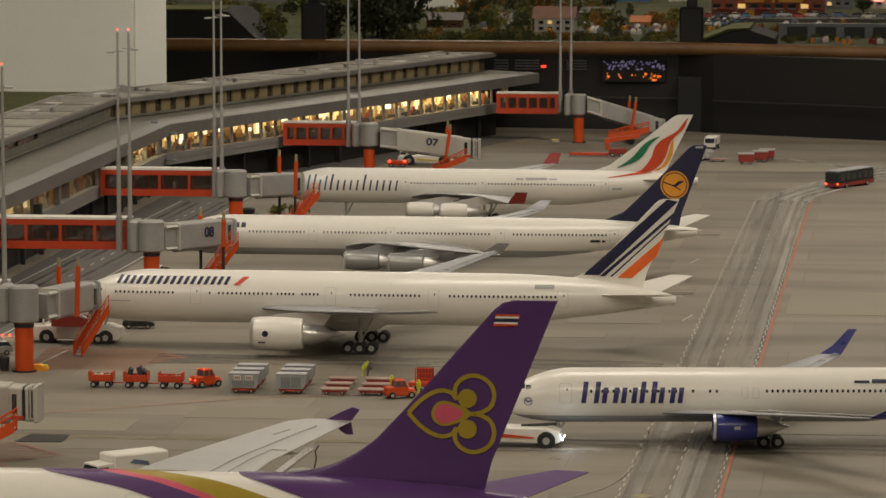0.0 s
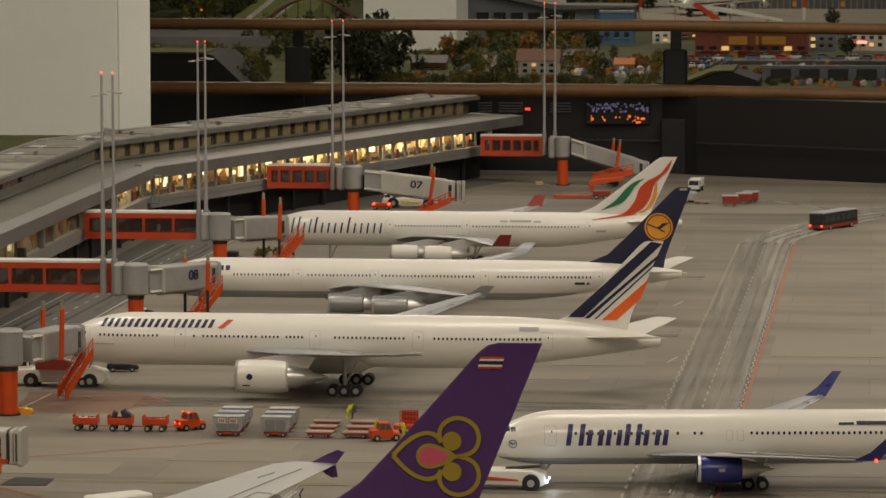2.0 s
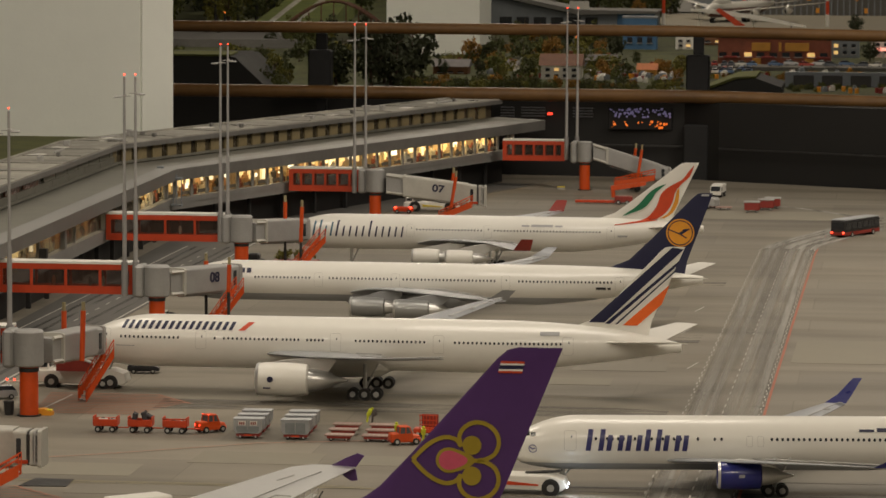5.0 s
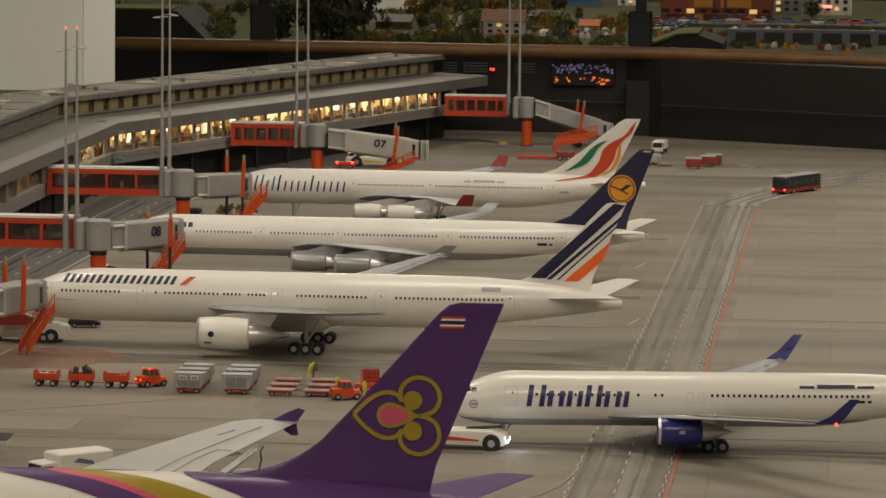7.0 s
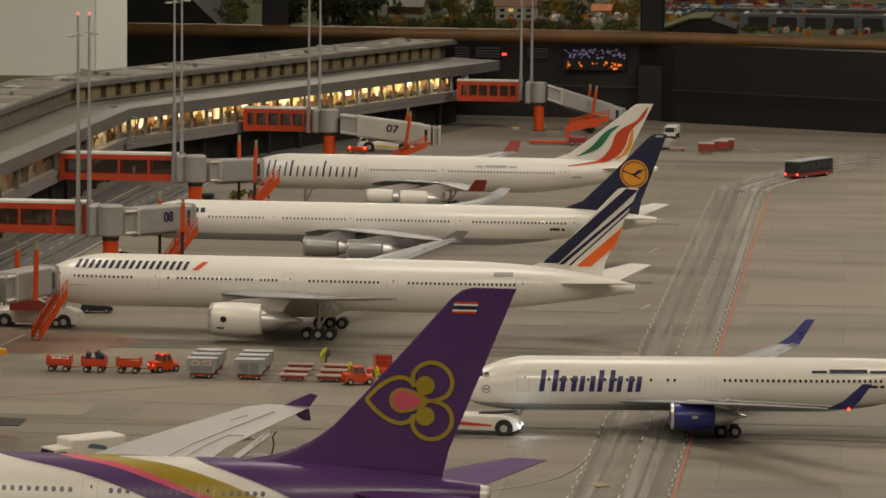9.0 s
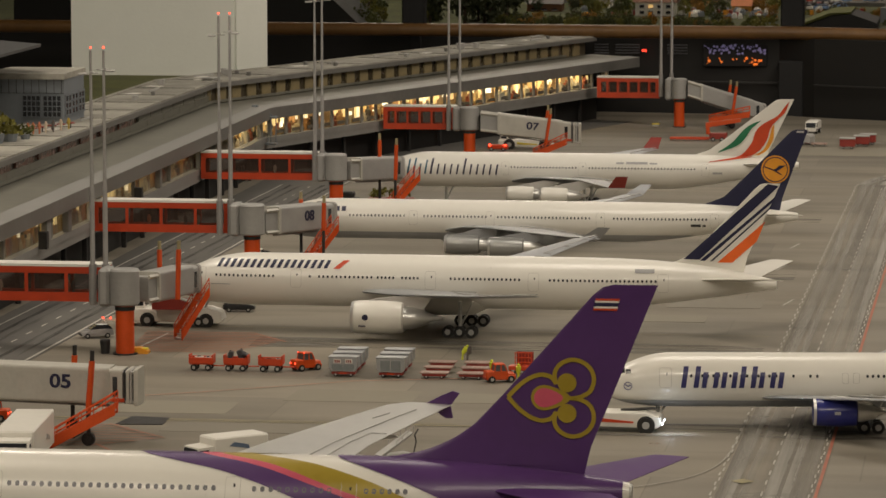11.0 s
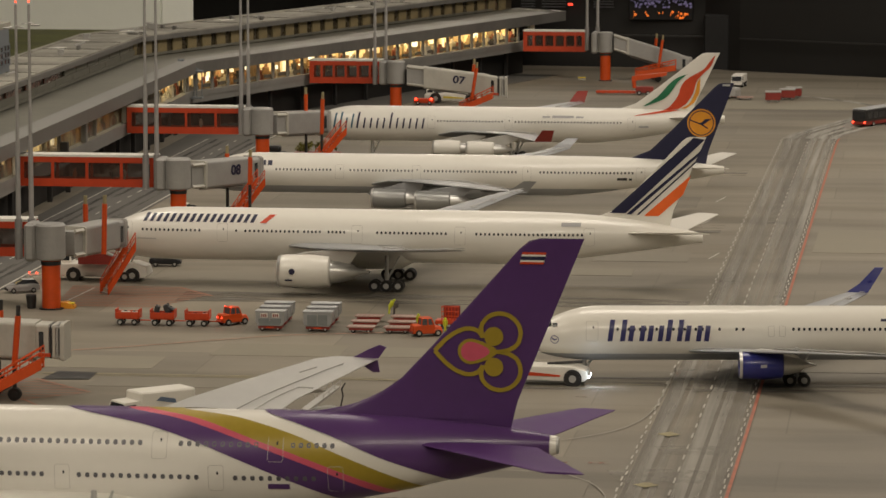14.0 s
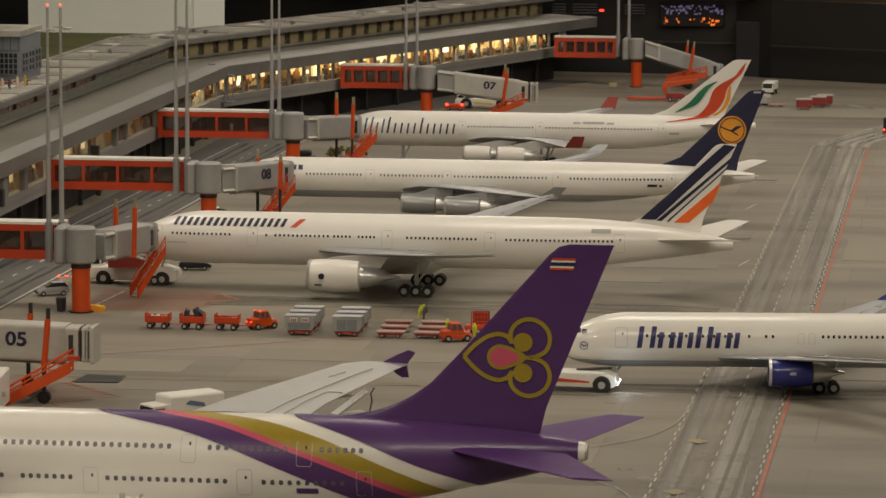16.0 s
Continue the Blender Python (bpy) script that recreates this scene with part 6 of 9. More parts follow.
# ---- markings on the apron ----
def strip(bm, pts, w, z=0.0007):
    """A flat painted band along plan points."""
    rows = []
    for i, p in enumerate(pts):
        a, b = Vector(pts[max(i - 1, 0)]), Vector(pts[min(i + 1, len(pts) - 1)])
        d = (b - a).normalized()
        s_ = Vector((-d.y, d.x)) * (w / 2)
        q = Vector(p)
        rows.append((bm.verts.new((q.x + s_.x, q.y + s_.y, z)), bm.verts.new((q.x - s_.x, q.y - s_.y, z))))
    for a, b in zip(rows, rows[1:]):
        bm.faces.new((a[0], a[1], b[1], b[0]))
    return bm


def smooth_path(pts, n=12):
    out = []
    for i in range(len(pts) - 1):
        p0, p1, p2, p3 = (Vector(pts[max(0, min(len(pts) - 1, i + k))]) for k in (-1, 0, 1, 2))
        for k in range(n):
            t_ = k / n
            out.append(0.5 * ((2 * p1) + (p2 - p0) * t_ + (2 * p0 - 5 * p1 + 4 * p2 - p3) * t_ ** 2 + (3 * p1 - p0 - 3 * p2 + p3) * t_ ** 3))
    out.append(Vector(pts[-1]))
    return out


def dashes(bm, path, dash, gap, w, z=0.0009, wiggle=0.0):
    """Dashes of even length along a path, alternately shifted by wiggle."""
    acc, pos, k = 0.0, 0.0, 0
    dense = []
    for a, b in zip(path, path[1:]):
        L = (b - a).length
        n = max(1, int(L / 0.003))
        for i in range(n):
            dense.append((a + (b - a) * (i / n), (b - a).normalized()))
    step = 0.0
    cur = []
    for i, (p, d) in enumerate(dense):
        ph = (i * 0.003) % (dash + gap)
        side = int((i * 0.003) / (dash + gap)) % 2
        o = Vector((-d.y, d.x)) * (wiggle * (1 if side else -1))
        if ph < dash:
            cur.append(p + o)
        elif cur:
            if len(cur) > 1:
                strip(bm, cur, w, z)
            cur = []
    return bm


def marking(name, bm, material, label, kind="stuff"):
    return tagged(part(name, bm, material, ground), label, kind=kind)


left_edge = smooth_path([(-0.292, 3.3), (-0.2825, 4.5), (-0.2755, 5.45), (-0.262, 7.3), (-0.2565, 7.56), (-0.212, 7.77), (-0.130, 8.05), (-0.045, 8.32), (0.10, 8.50), (0.5, 8.66)])
right_edge = smooth_path([(-0.183, 3.3), (-0.1755, 4.10), (-0.1665, 5.5), (-0.154, 7.1), (-0.1485, 7.54), (-0.132, 7.66), (-0.065, 7.88), (0.005, 8.07), (0.2, 8.30), (0.5, 8.42)])
mid_line = [(a + b) / 2 for a, b in zip(left_edge, right_edge)]
M_tyre = mat("rubber_darkened_concrete", (0.197, 0.182, 0.157), 0.6, 0, 0.12, 5)
M_pale = mat("chalky_worn_concrete", (0.385, 0.367, 0.325), 0.7, 0, 0.12, 7)


def soft_patch(m, scale=(9, 1.1, 1), lo=0.42, hi=0.60):
    """Break a coat of paint or rubber up with drawn-out worn gaps."""
    nt = m.node_tree
    b = nt.nodes["Principled BSDF"]
    tc = [n for n in nt.nodes if n.type == "TEX_COORD"][0]
    mp = nt.nodes.new("ShaderNodeMapping")
    mp.inputs["Scale"].default_value = scale
    st = nt.nodes.new("ShaderNodeTexNoise")
    st.inputs["Scale"].default_value, st.inputs["Detail"].default_value = 3.0, 5
    nt.links.new(tc.outputs["Object"], mp.inputs["Vector"])
    nt.links.new(mp.outputs[0], st.inputs["Vector"])
    rp = nt.nodes.new("ShaderNodeValToRGB")
    rp.color_ramp.elements[0].position, rp.color_ramp.elements[1].position = lo, hi
    nt.links.new(st.outputs["Fac"], rp.inputs[0])
    nt.links.new(rp.outputs[0], b.inputs["Alpha"])
    return m


soft_patch(M_tyre, (10, 0.35, 1), 0.38, 0.95)
soft_patch(M_pale, (16, 0.30, 1), 0.33, 0.85)
M_chalk = soft_patch(mat("chalk_smear_grey", (0.33, 0.312, 0.275), 0.75, 0, 0.15, 9), (14, 10, 1), 0.40, 1.0)
bm = bmnew()
for a, b, c, d in zip(left_edge, right_edge, left_edge[1:], right_edge[1:]):
    vs = [bm.verts.new((q.x, q.y, 0.0005)) for q in (a + (b - a) * 0.04, a + (b - a) * 0.97, c + (d - c) * 0.97, c + (d - c) * 0.04)]
    bm.faces.new(vs)
marking("tyre_marks", bm, M_tyre, "dark rubbed taxiway strip")
bm = bmnew()
for f, w in ((0.15, 0.014), (0.31, 0.009), (0.56, 0.014), (0.71, 0.010), (0.86, 0.011)):
    strip(bm, [a + (b - a) * f for a, b in zip(left_edge, right_edge)], w, 0.0009)
marking("pale_wheel_tracks", bm, M_pale, "pale worn wheel tracks along the taxiway")
M_bendpale = soft_patch(mat("rubbed_pale_concrete", (0.365, 0.35, 0.31), 0.7, 0, 0.12, 7), (9, 0.5, 1), 0.05, 0.72)
bm = bmnew()
for f, w in ((0.05, 0.014), (0.20, 0.010), (0.44, 0.017), (0.66, 0.010), (0.93, 0.014)):
    strip(bm, [a + (b - a) * f for a, b in zip(left_edge[48:], right_edge[48:])], w, 0.0013)
strip(bm, smooth_path([(-0.34, 8.65), (-0.223, 8.557), (-0.145, 8.448), (-0.098, 8.36), (-0.078, 8.28), (-0.084, 8.19), (-0.110, 8.09)]), 0.018, 0.0015)
marking("pale_bend_tracks", bm, M_bendpale, "pale rubbed tracks where the taxiway bends and forks")
marking("edge_dashes", dashes(bmnew(), left_edge[:52], 0.024, 0.007, 0.0018, 0.0012, 0.0011), M_paintline, "broken white taxiway edge line")
marking("edge_dashes", dashes(bmnew(), [p - Vector((0.006, 0)) for p in right_edge[:50]], 0.024, 0.007, 0.0016, 0.0012, 0.0010), M_paintline, "broken white line beside the red one")
marking("centre_dashes", dashes(bmnew(), [a + (b - a) * 0.48 for a, b in zip(left_edge[:47], right_edge[:47])], 0.030, 0.036, 0.0019, 0.0013), M_paintline, "dashed white taxiway centre line")
marking("red_line", strip(bmnew(), right_edge[:50], 0.0036, 0.0012), M_paintred, "red line along the taxiway edge", "structure")
M_leadin = mat("faded_lead_in_paint", (0.34, 0.32, 0.275), 0.7, 0, 0.25, 40)
curve_in = smooth_path([(-0.281, 4.52), (-0.2855, 4.25), (-0.300, 4.13), (-0.335, 4.05), (-0.40, 3.99), (-0.52, 3.95), (-0.8, 3.93)])
marking("lead_in_line", strip(bmnew(), curve_in, 0.0018, 0.0012), M_leadin, "pale lead-in line", "structure")
curve_in2 = smooth_path([(-0.295, 3.60), (-0.300, 3.70), (-0.333, 3.785), (-0.40, 3.82), (-0.7, 3.83)])
marking("lead_in_line", strip(bmnew(), curve_in2, 0.0018, 0.0012), M_leadin, "pale lead-in line", "structure")
# chalky smears across the taxiway
bm = bmnew()
for x, y, w, d in ((-0.269, 4.522, 0.022, 0.020), (-0.238, 4.509, 0.020, 0.018), (-0.213, 4.358, 0.024, 0.022), (-0.246, 4.366, 0.018, 0.014), (-0.215, 6.081, 0.030, 0.020), (-0.256, 5.348, 0.030, 0.016), (-0.186, 5.191, 0.032, 0.022)):
    strip(bm, [(x - w / 2, y - d / 4), (x, y), (x + w / 2, y - d / 3)], d * 0.7, 0.0010)
marking("chalk_smear", bm, M_chalk, "pale chalky smears across the taxiway")
bm = bmnew()
for x0, x1, y, d in ((-0.262, -0.190, 3.955, 0.055), (-0.300, -0.205, 3.80, 0.075)):
    strip(bm, [(x0, y), ((x0 + x1) / 2, y + 0.012), (x1, y + 0.006)], d, 0.0010)
marking("brushed_patch", bm, M_chalk, "pale brushed concrete patches")
# stand lines, yellow and red service lines
bm = bmnew()
for y in (5.25, 6.15, 7.0, 4.40):
    strip(bm, [(-1.15, y), (-0.30, y)], 0.0024, 0.0008)
marking("stand_line", bm, M_painty, "faded yellow stand centre line")
bm = bmnew()
for pts in ([(-1.16, 4.40), (-0.62, 4.412)], [(-1.16, 4.385), (-0.60, 4.397)]):
    strip(bm, pts, 0.0022, 0.0009)
marking("service_line", bm, M_painty, "faded yellow service line")
bm = bmnew()
for pts in ([(-1.15, 4.52), (-0.98, 4.62), (-0.80, 4.745), (-0.62, 4.80)], [(-0.30, 3.35), (-0.44, 3.66)]):
    strip(bm, pts, 0.0030, 0.0009)
marking("service_line", bm, mat("faded_red_line", (0.42, 0.22, 0.15), 0.75, 0, 0.2, 40), "dull red service line")
bm = bmnew()
for i in range(14):
    y = 4.984 + i * 0.0152
    xb = -1.009 + 0.046 * (y - 4.981) / 0.124 if y < 5.105 else -0.963 - 0.055 * (y - 5.105) / 0.081
    strip(bm, [(-1.150 - 0.02 * (y - 4.98) / 0.2, y), (xb, y + 0.002)], 0.0048, 0.0011)
strip(bm, [(-1.018, 5.186), (-0.955, 5.100)], 0.0036, 0.0012)
marking("hatched_zone", bm, M_hatch, "dull red hatched safety zone at an airliner's nose")
marking("stop_line", strip(bmnew(), [(-1.145, 4.985), (-1.135, 5.165)], 0.003, 0.0013), M_paintline, "worn white stop line", "structure")
bm = bmnew()
for i in range(9):
    y = 4.200 + i * 0.0185
    f = 1 - abs(y - 4.262) / (0.094 if y > 4.262 else 0.068)
    strip(bm, [(-1.075, y), (-1.022 + 0.079 * max(0.0, f), y)], 0.0036, 0.0013)
for pts in ([(-1.028, 4.353), (-0.943, 4.262), (-1.015, 4.196)], [(-1.011, 4.208), (-0.979, 4.156)]):
    strip(bm, pts, 0.0030, 0.0014)
marking("hatched_zone", bm, M_hatch, "dull red hatched safety zone below a free bridge")
M_slabs = [mat("concrete_slab_%d" % i, c, 0.65, 0, 0.12, 6) for i, c in enumerate([(0.236, 0.214, 0.163), (0.196, 0.176, 0.138), (0.224, 0.202, 0.153)])]
for i, (x, y, w, d) in enumerate(((-1.00, 4.50, 0.18, 0.10), (-0.86, 4.36, 0.20, 0.09), (-0.78, 4.62, 0.16, 0.10), (-0.60, 4.62, 0.14, 0.08), (-0.05, 4.62, 0.30, 0.20), (-0.02, 5.85, 0.26, 0.3), (-0.50, 4.83, 0.16, 0.1), (-0.40, 5.62, 0.14, 0.12), (-0.45, 5.43, 0.10, 0.08), (-0.35, 8.35, 0.5, 0.22), (-0.42, 3.72, 0.2, 0.12))):
    bm = bmnew()
    prism(bm, [(x - w / 2, y - d / 2), (x + w / 2, y - d / 2 + 0.003), (x + w / 2, y + d / 2), (x - w / 2 + 0.003, y + d / 2)], -0.001, 0.0003 + 0.00002 * i)
    part("concrete_slab", bm, M_slabs[i % 3], ground)
bm = bmnew()
prism(bm, [(-1.022, 4.355), (-0.966, 4.360), (-0.968, 4.412), (-1.016, 4.418)], -0.001, 0.0010)
part("drain_grate", bm, M_dark, ground, "dark grey drain grating")
bm = bmnew()
for x, y in ((-0.2588, 4.0577), (-0.262, 3.755), (-0.43, 4.52)):
    bm.faces.new([bm.verts.new((x + dx, y + dy, 0.0014)) for dx, dy in ((-0.013, 0), (0, -0.015), (0.013, 0), (0, 0.015))])
marking("diamond_mark", bm, M_painty, "faded yellow diamond marks")
bm = bmnew()
for x, y, w in ((-0.358, 3.872, 0.012), (-0.3205, 3.8765, 0.022), (-0.375, 4.30, 0.014)):
    strip(bm, [(x - w / 2, y), (x + w / 2, y)], 0.010, 0.0010)
marking("stand_mark", bm, soft_patch(mat("flaked_red_marking", (0.35, 0.14, 0.09), 0.75, 0, 0.2, 60), (50, 50, 1), 0.42, 0.72), "worn red stand mark")
# oil darkened bands under the parked rows
M_oil = soft_patch(mat("oil_stained_concrete", (0.15, 0.14, 0.12), 0.55, 0, 0.2, 6), (1.3, 9, 1), 0.44, 0.66)
bm = bmnew()
for x0, x1, y, w in ((-1.0, -0.3, 5.10, 0.10), (-1.0, -0.30, 5.98, 0.12), (-0.55, 0.3, 4.40, 0.10), (-1.0, -0.3, 6.85, 0.12), (-0.1, 0.35, 5.06, 0.05)):
    strip(bm, [(x0, y), ((x0 + x1) / 2, y + 0.01), (x1, y)], w, 0.0006)
marking("oil_stain", bm, M_oil, "dark oil and rubber stains along the stands")
for x, y, rz in ((-0.30, 5.60, 12), (-0.335, 6.05, 20), (-0.33, 6.38, 14)):
    bm = bmnew()
    strip(bm, [(x, y), (x + 0.012, y + 0.075)], 0.0025, 0.0010)
    marking("tick_mark", bm, M_paintline, "short white tick mark", "structure")

# service road between terminal and stands
bm = bmnew()
prism(bm, [(-1.40, 2.6), (-1.255, 2.6), (-1.262, 6.6), (-1.27, 7.6), (-1.10, 8.35), (-0.86, 9.15), (-1.05, 9.2), (-1.27, 8.4), (-1.45, 7.55), (-1.42, 6.0)], -0.002, 0.0006)
road = tagged(part("road", bm, M_road), "dark grey service road along the terminal front", "road", kind="structure")
bm = bmnew()
strip(bm, [(-1.264, 3.0), (-1.264, 5.6), (-1.272, 7.5)], 0.0035, 0.0012)
strip(bm, [(-1.392, 3.0), (-1.392, 7.4)], 0.003, 0.0012)
tagged(part("lane_edge", bm, M_paintline, road), "white lane edge line", kind="stuff")
tagged(part("lane_dashes", dashes(bmnew(), [Vector((-1.328, 3.0)), Vector((-1.33, 7.4))], 0.035, 0.05, 0.0026, 0.0012), M_paintline, road), "dashed white lane line", kind="stuff")
bm = bmnew()
for f in (-1.37, -1.35, -1.305, -1.288):
    strip(bm, [(f, 3.0), (f - 0.003, 7.4)], 0.008, 0.0009)
tagged(part("tyre_tracks", bm, soft_patch(mat("road_rubber", (0.055, 0.052, 0.048), 0.6, 0, 0.2, 8), (14, 1, 1), 0.4, 0.7), road), "dark tyre tracks on the road", kind="stuff")


# ---- ground vehicles and gear ----
def set_wheels(parent, xs, hw, r, w=0.004, z=None):
    for x in xs:
        for s_ in (-1, 1):
            bt, br = bmnew(), bmnew()
            wheel(bt, br, (x, s_ * hw, r), r, w)
            o = part("wheel", bt, M_black, parent, "", True)
            part("hub", br, M_rim, o)


def lamp(parent, c, r, material, name="lamp"):
    bm = bmnew()
    bmesh.ops.create_icosphere(bm, subdivisions=2, radius=r, matrix=Matrix.Translation(c))
    return part(name, bm, material, parent, "", True)


M_case = [mat("suitcase_%d" % i, c, 0.5, 0, 0.2, 150) for i, c in enumerate([(0.04, 0.04, 0.045), (0.35, 0.33, 0.30), (0.09, 0.06, 0.045), (0.5, 0.46, 0.4)])]


def baggage_cart(x, y, load, label):
    o = thing("baggage_cart", x, y, 0, label, "baggage cart", "red baggage carts", 0)
    bm = bmnew()
    box(bm, (0, 0, 0.0098), (0.031, 0.018, 0.0035), bev=0.0006)
    part("bed", bm, M_red, o)
    for sx in (-1, 1):
        bm = bmnew()
        box(bm, (sx * 0.0155, 0, 0.0155), (0.0014, 0.018, 0.012), bev=0.0004)
        part("end_wall", bm, M_red, o)
    for sy in (-1, 1):
        bm = bmnew()
        box(bm, (0, sy * 0.009, 0.0135), (0.031, 0.0012, 0.008), bev=0.0004)
        part("side_wall", bm, M_red, o)
    set_wheels(o, (-0.0095, 0.0095), 0.008, 0.0042, 0.003)
    bm = bmnew()
    rod(bm, (0.015, 0, 0.006), (0.030, 0, 0.006), 0.0008, n=6)
    part("drawbar", bm, M_red, o)
    for cx_, cz_, w, h, ry, mi in load:
        c = thing("suitcase", x + cx_, y - 0.001, cz_, "small model suitcase lying on a baggage cart", "suitcase", "suitcases")
        bm = bmnew()
        box(bm, (0, 0, h / 2), (w, 0.010, h), ry=ry, bev=0.001)
        part("shell", bm, M_case[mi], c)
        bm = bmnew()
        box(bm, (0, 0, h + 0.0006), (w * 0.35, 0.001, 0.0012), ry=ry)
        part("handle", bm, M_dark, c)
    return o


baggage_cart(-1.0145, 4.822, [(-0.004, 0.0118, 0.012, 0.006, 0, 3), (0.008, 0.0118, 0.008, 0.0055, 0, 1)], "red four-wheeled baggage cart carrying pale cases")
baggage_cart(-0.9685, 4.822, [(-0.008, 0.0118, 0.006, 0.014, 12, 0), (0.006, 0.0118, 0.007, 0.016, -18, 0), (0.011, 0.020, 0.010, 0.004, 25, 0)], "red four-wheeled baggage cart heaped with black cases")
baggage_cart(-0.9225, 4.822, [(-0.003, 0.0118, 0.014, 0.0045, 0, 2), (0.009, 0.0118, 0.008, 0.005, 8, 1)], "red four-wheeled baggage cart with few cases")


def tractor(x, y, rz, label, lights=True):
    """Low tractor: hood, glazed cab with a flat roof, short load bed."""
    o = thing("baggage_tractor", x, y, 0, label, "baggage tractor", "red tractors", rz)
    bm = bmnew()
    box(bm, (0.001, 0, 0.0072), (0.045, 0.0200, 0.0066), bev=0.0014)
    part("chassis", bm, M_orange, o)
    bm = bmnew()
    box(bm, (-0.0145, 0, 0.0127), (0.0140, 0.0200, 0.0092), bev=0.0016, taper=0.94)
    part("hood", bm, M_orange, o)
    bm = bmnew()
    box(bm, (0.0165, 0, 0.0110), (0.0130, 0.0185, 0.0062), bev=0.0016, taper=0.9)
    part("nose", bm, M_orange, o)
    bm = bmnew()
    slab_xz(bm, [(-0.0095, 0.009), (0.0120, 0.009), (0.0112, 0.0168), (-0.0090, 0.0168)], -0.0098, 0.0098)
    part("cab_wall", bm, M_orange, o)
    bm = bmnew()
    for sx, tx in ((-0.0086, -0.0074), (0.0010, 0.0008), (0.0106, 0.0066)):
        for sy in (-1, 1):
            rod(bm, (sx, sy * 0.0093, 0.0160), (tx, sy * 0.0084, 0.0258), 0.0010, n=6)
    part("cab_frame", bm, M_orange, o)
    bm = bmnew()
    box(bm, (-0.0004, 0, 0.0263), (0.0168, 0.0188, 0.0026), bev=0.0011, taper=0.9)
    part("cab_roof", bm, M_orange, o)
    bm = bmnew()
    slab_xz(bm, [(-0.0084, 0.0160), (0.0102, 0.0160), (0.0062, 0.0256), (-0.0072, 0.0256)], -0.0086, 0.0086)
    part("cab_glass", bm, M_winframe, o)
    bm = bmnew()
    box(bm, (-0.0216, 0, 0.0060), (0.0015, 0.0190, 0.0030), bev=0.0004)
    part("bumper", bm, M_dred, o)
    set_wheels(o, (-0.0125, 0.0160), 0.0090, 0.0050, 0.004)
    if lights:
        for sy in (-1, 1):
            lamp(o, (-0.0214, sy * 0.0062, 0.0120), 0.0013, M_lampred, "tail_lamp")
            lamp(o, (-0.0070, sy * 0.0078, 0.0268), 0.0011, M_lampred, "beacon")
    o.scale = (0.88, 0.88, 0.88)
    return o


tractor(-0.8805, 4.838, 42, "bright red baggage tractor with glowing tail lamps")
tractor(-0.6165, 4.768, 22, "orange red tractor with an open cab", False)


def container(x, y, lab, badge):
    o = thing("cargo_container", x, y, 0, lab, "cargo container", "cargo containers on dollies")
    bm = bmnew()
    slab_xz(bm, [(-0.0150, 0.0068), (0.0150, 0.0068), (0.0190, 0.0125), (0.0190, 0.0245), (-0.0190, 0.0245), (-0.0190, 0.0125)], -0.0095, 0.0095)
    bd = part("body", bm, M_cont, o)
    if badge:
        bm = bmnew()
        slab_xz(bm, [(-0.0130, 0.0080), (0.0130, 0.0080), (0.0148, 0.0115), (0.0148, 0.0160), (-0.0148, 0.0160), (-0.0148, 0.0115)], -0.0101, -0.0095)
        part("net_panel", bm, M_contd, bd)
        for k in (-1, 1):
            bm = bmnew()
            box(bm, (k * 0.0075, -0.0100, 0.0202), (0.0095, 0.0010, 0.0056), bev=0.0002)
            pl = part("name_plate", bm, M_cream, bd)
            for j in (-1, 0, 1):
                bm = bmnew()
                box(bm, (k * 0.0075 + j * 0.0026, -0.0107, 0.0202), (0.0016, 0.0006, 0.0036))
                part("name_bar", bm, M_dred, pl, "dark red bar where a name stands")
    else:
        for k in (-1, 1):
            bm = bmnew()
            box(bm, (k * 0.0068, -0.0099, 0.0150), (0.0125, 0.0008, 0.0135))
            part("door_panel", bm, M_contd, bd)
    for k in (-1, 0, 1):
        bm = bmnew()
        rod(bm, (k * 0.0183, -0.0098, 0.0125), (k * 0.0183, -0.0098, 0.0245), 0.0006, n=5)
        part("corner_rail", bm, M_grey, bd)
    bm = bmnew()
    box(bm, (0, 0, 0.0253), (0.0392, 0.0202, 0.0018), bev=0.0006)
    part("roof", bm, M_cont, o, "pale aluminium lid")
    bm = bmnew()
    box(bm, (0, 0, 0.0046), (0.031, 0.017, 0.0034), bev=0.0006)
    dl = part("dolly_frame", bm, M_dred, o, "dark red dolly frame")
    bm = bmnew()
    box(bm, (0, -0.0088, 0.0046), (0.010, 0.001, 0.0022))
    part("plate", bm, M_red, dl)
    set_wheels(o, (-0.010, 0.010), 0.0065, 0.0026, 0.003)
    return o


M_cont = mat("brushed_aluminium", (0.38, 0.39, 0.40), 0.4, 0.3, 0.14, 60)
M_contd = mat("container_panel", (0.24, 0.26, 0.265), 0.45, 0.3, 0.16, 80)
for col, x in enumerate((-0.8215, -0.7595)):
    for r_ in range(3):
        container(x - r_ * 0.001, 4.795 + r_ * 0.040, "grey aluminium cargo container on a red dolly" + (", two pale plates" if col == 0 else ", plain doors"), col == 0)


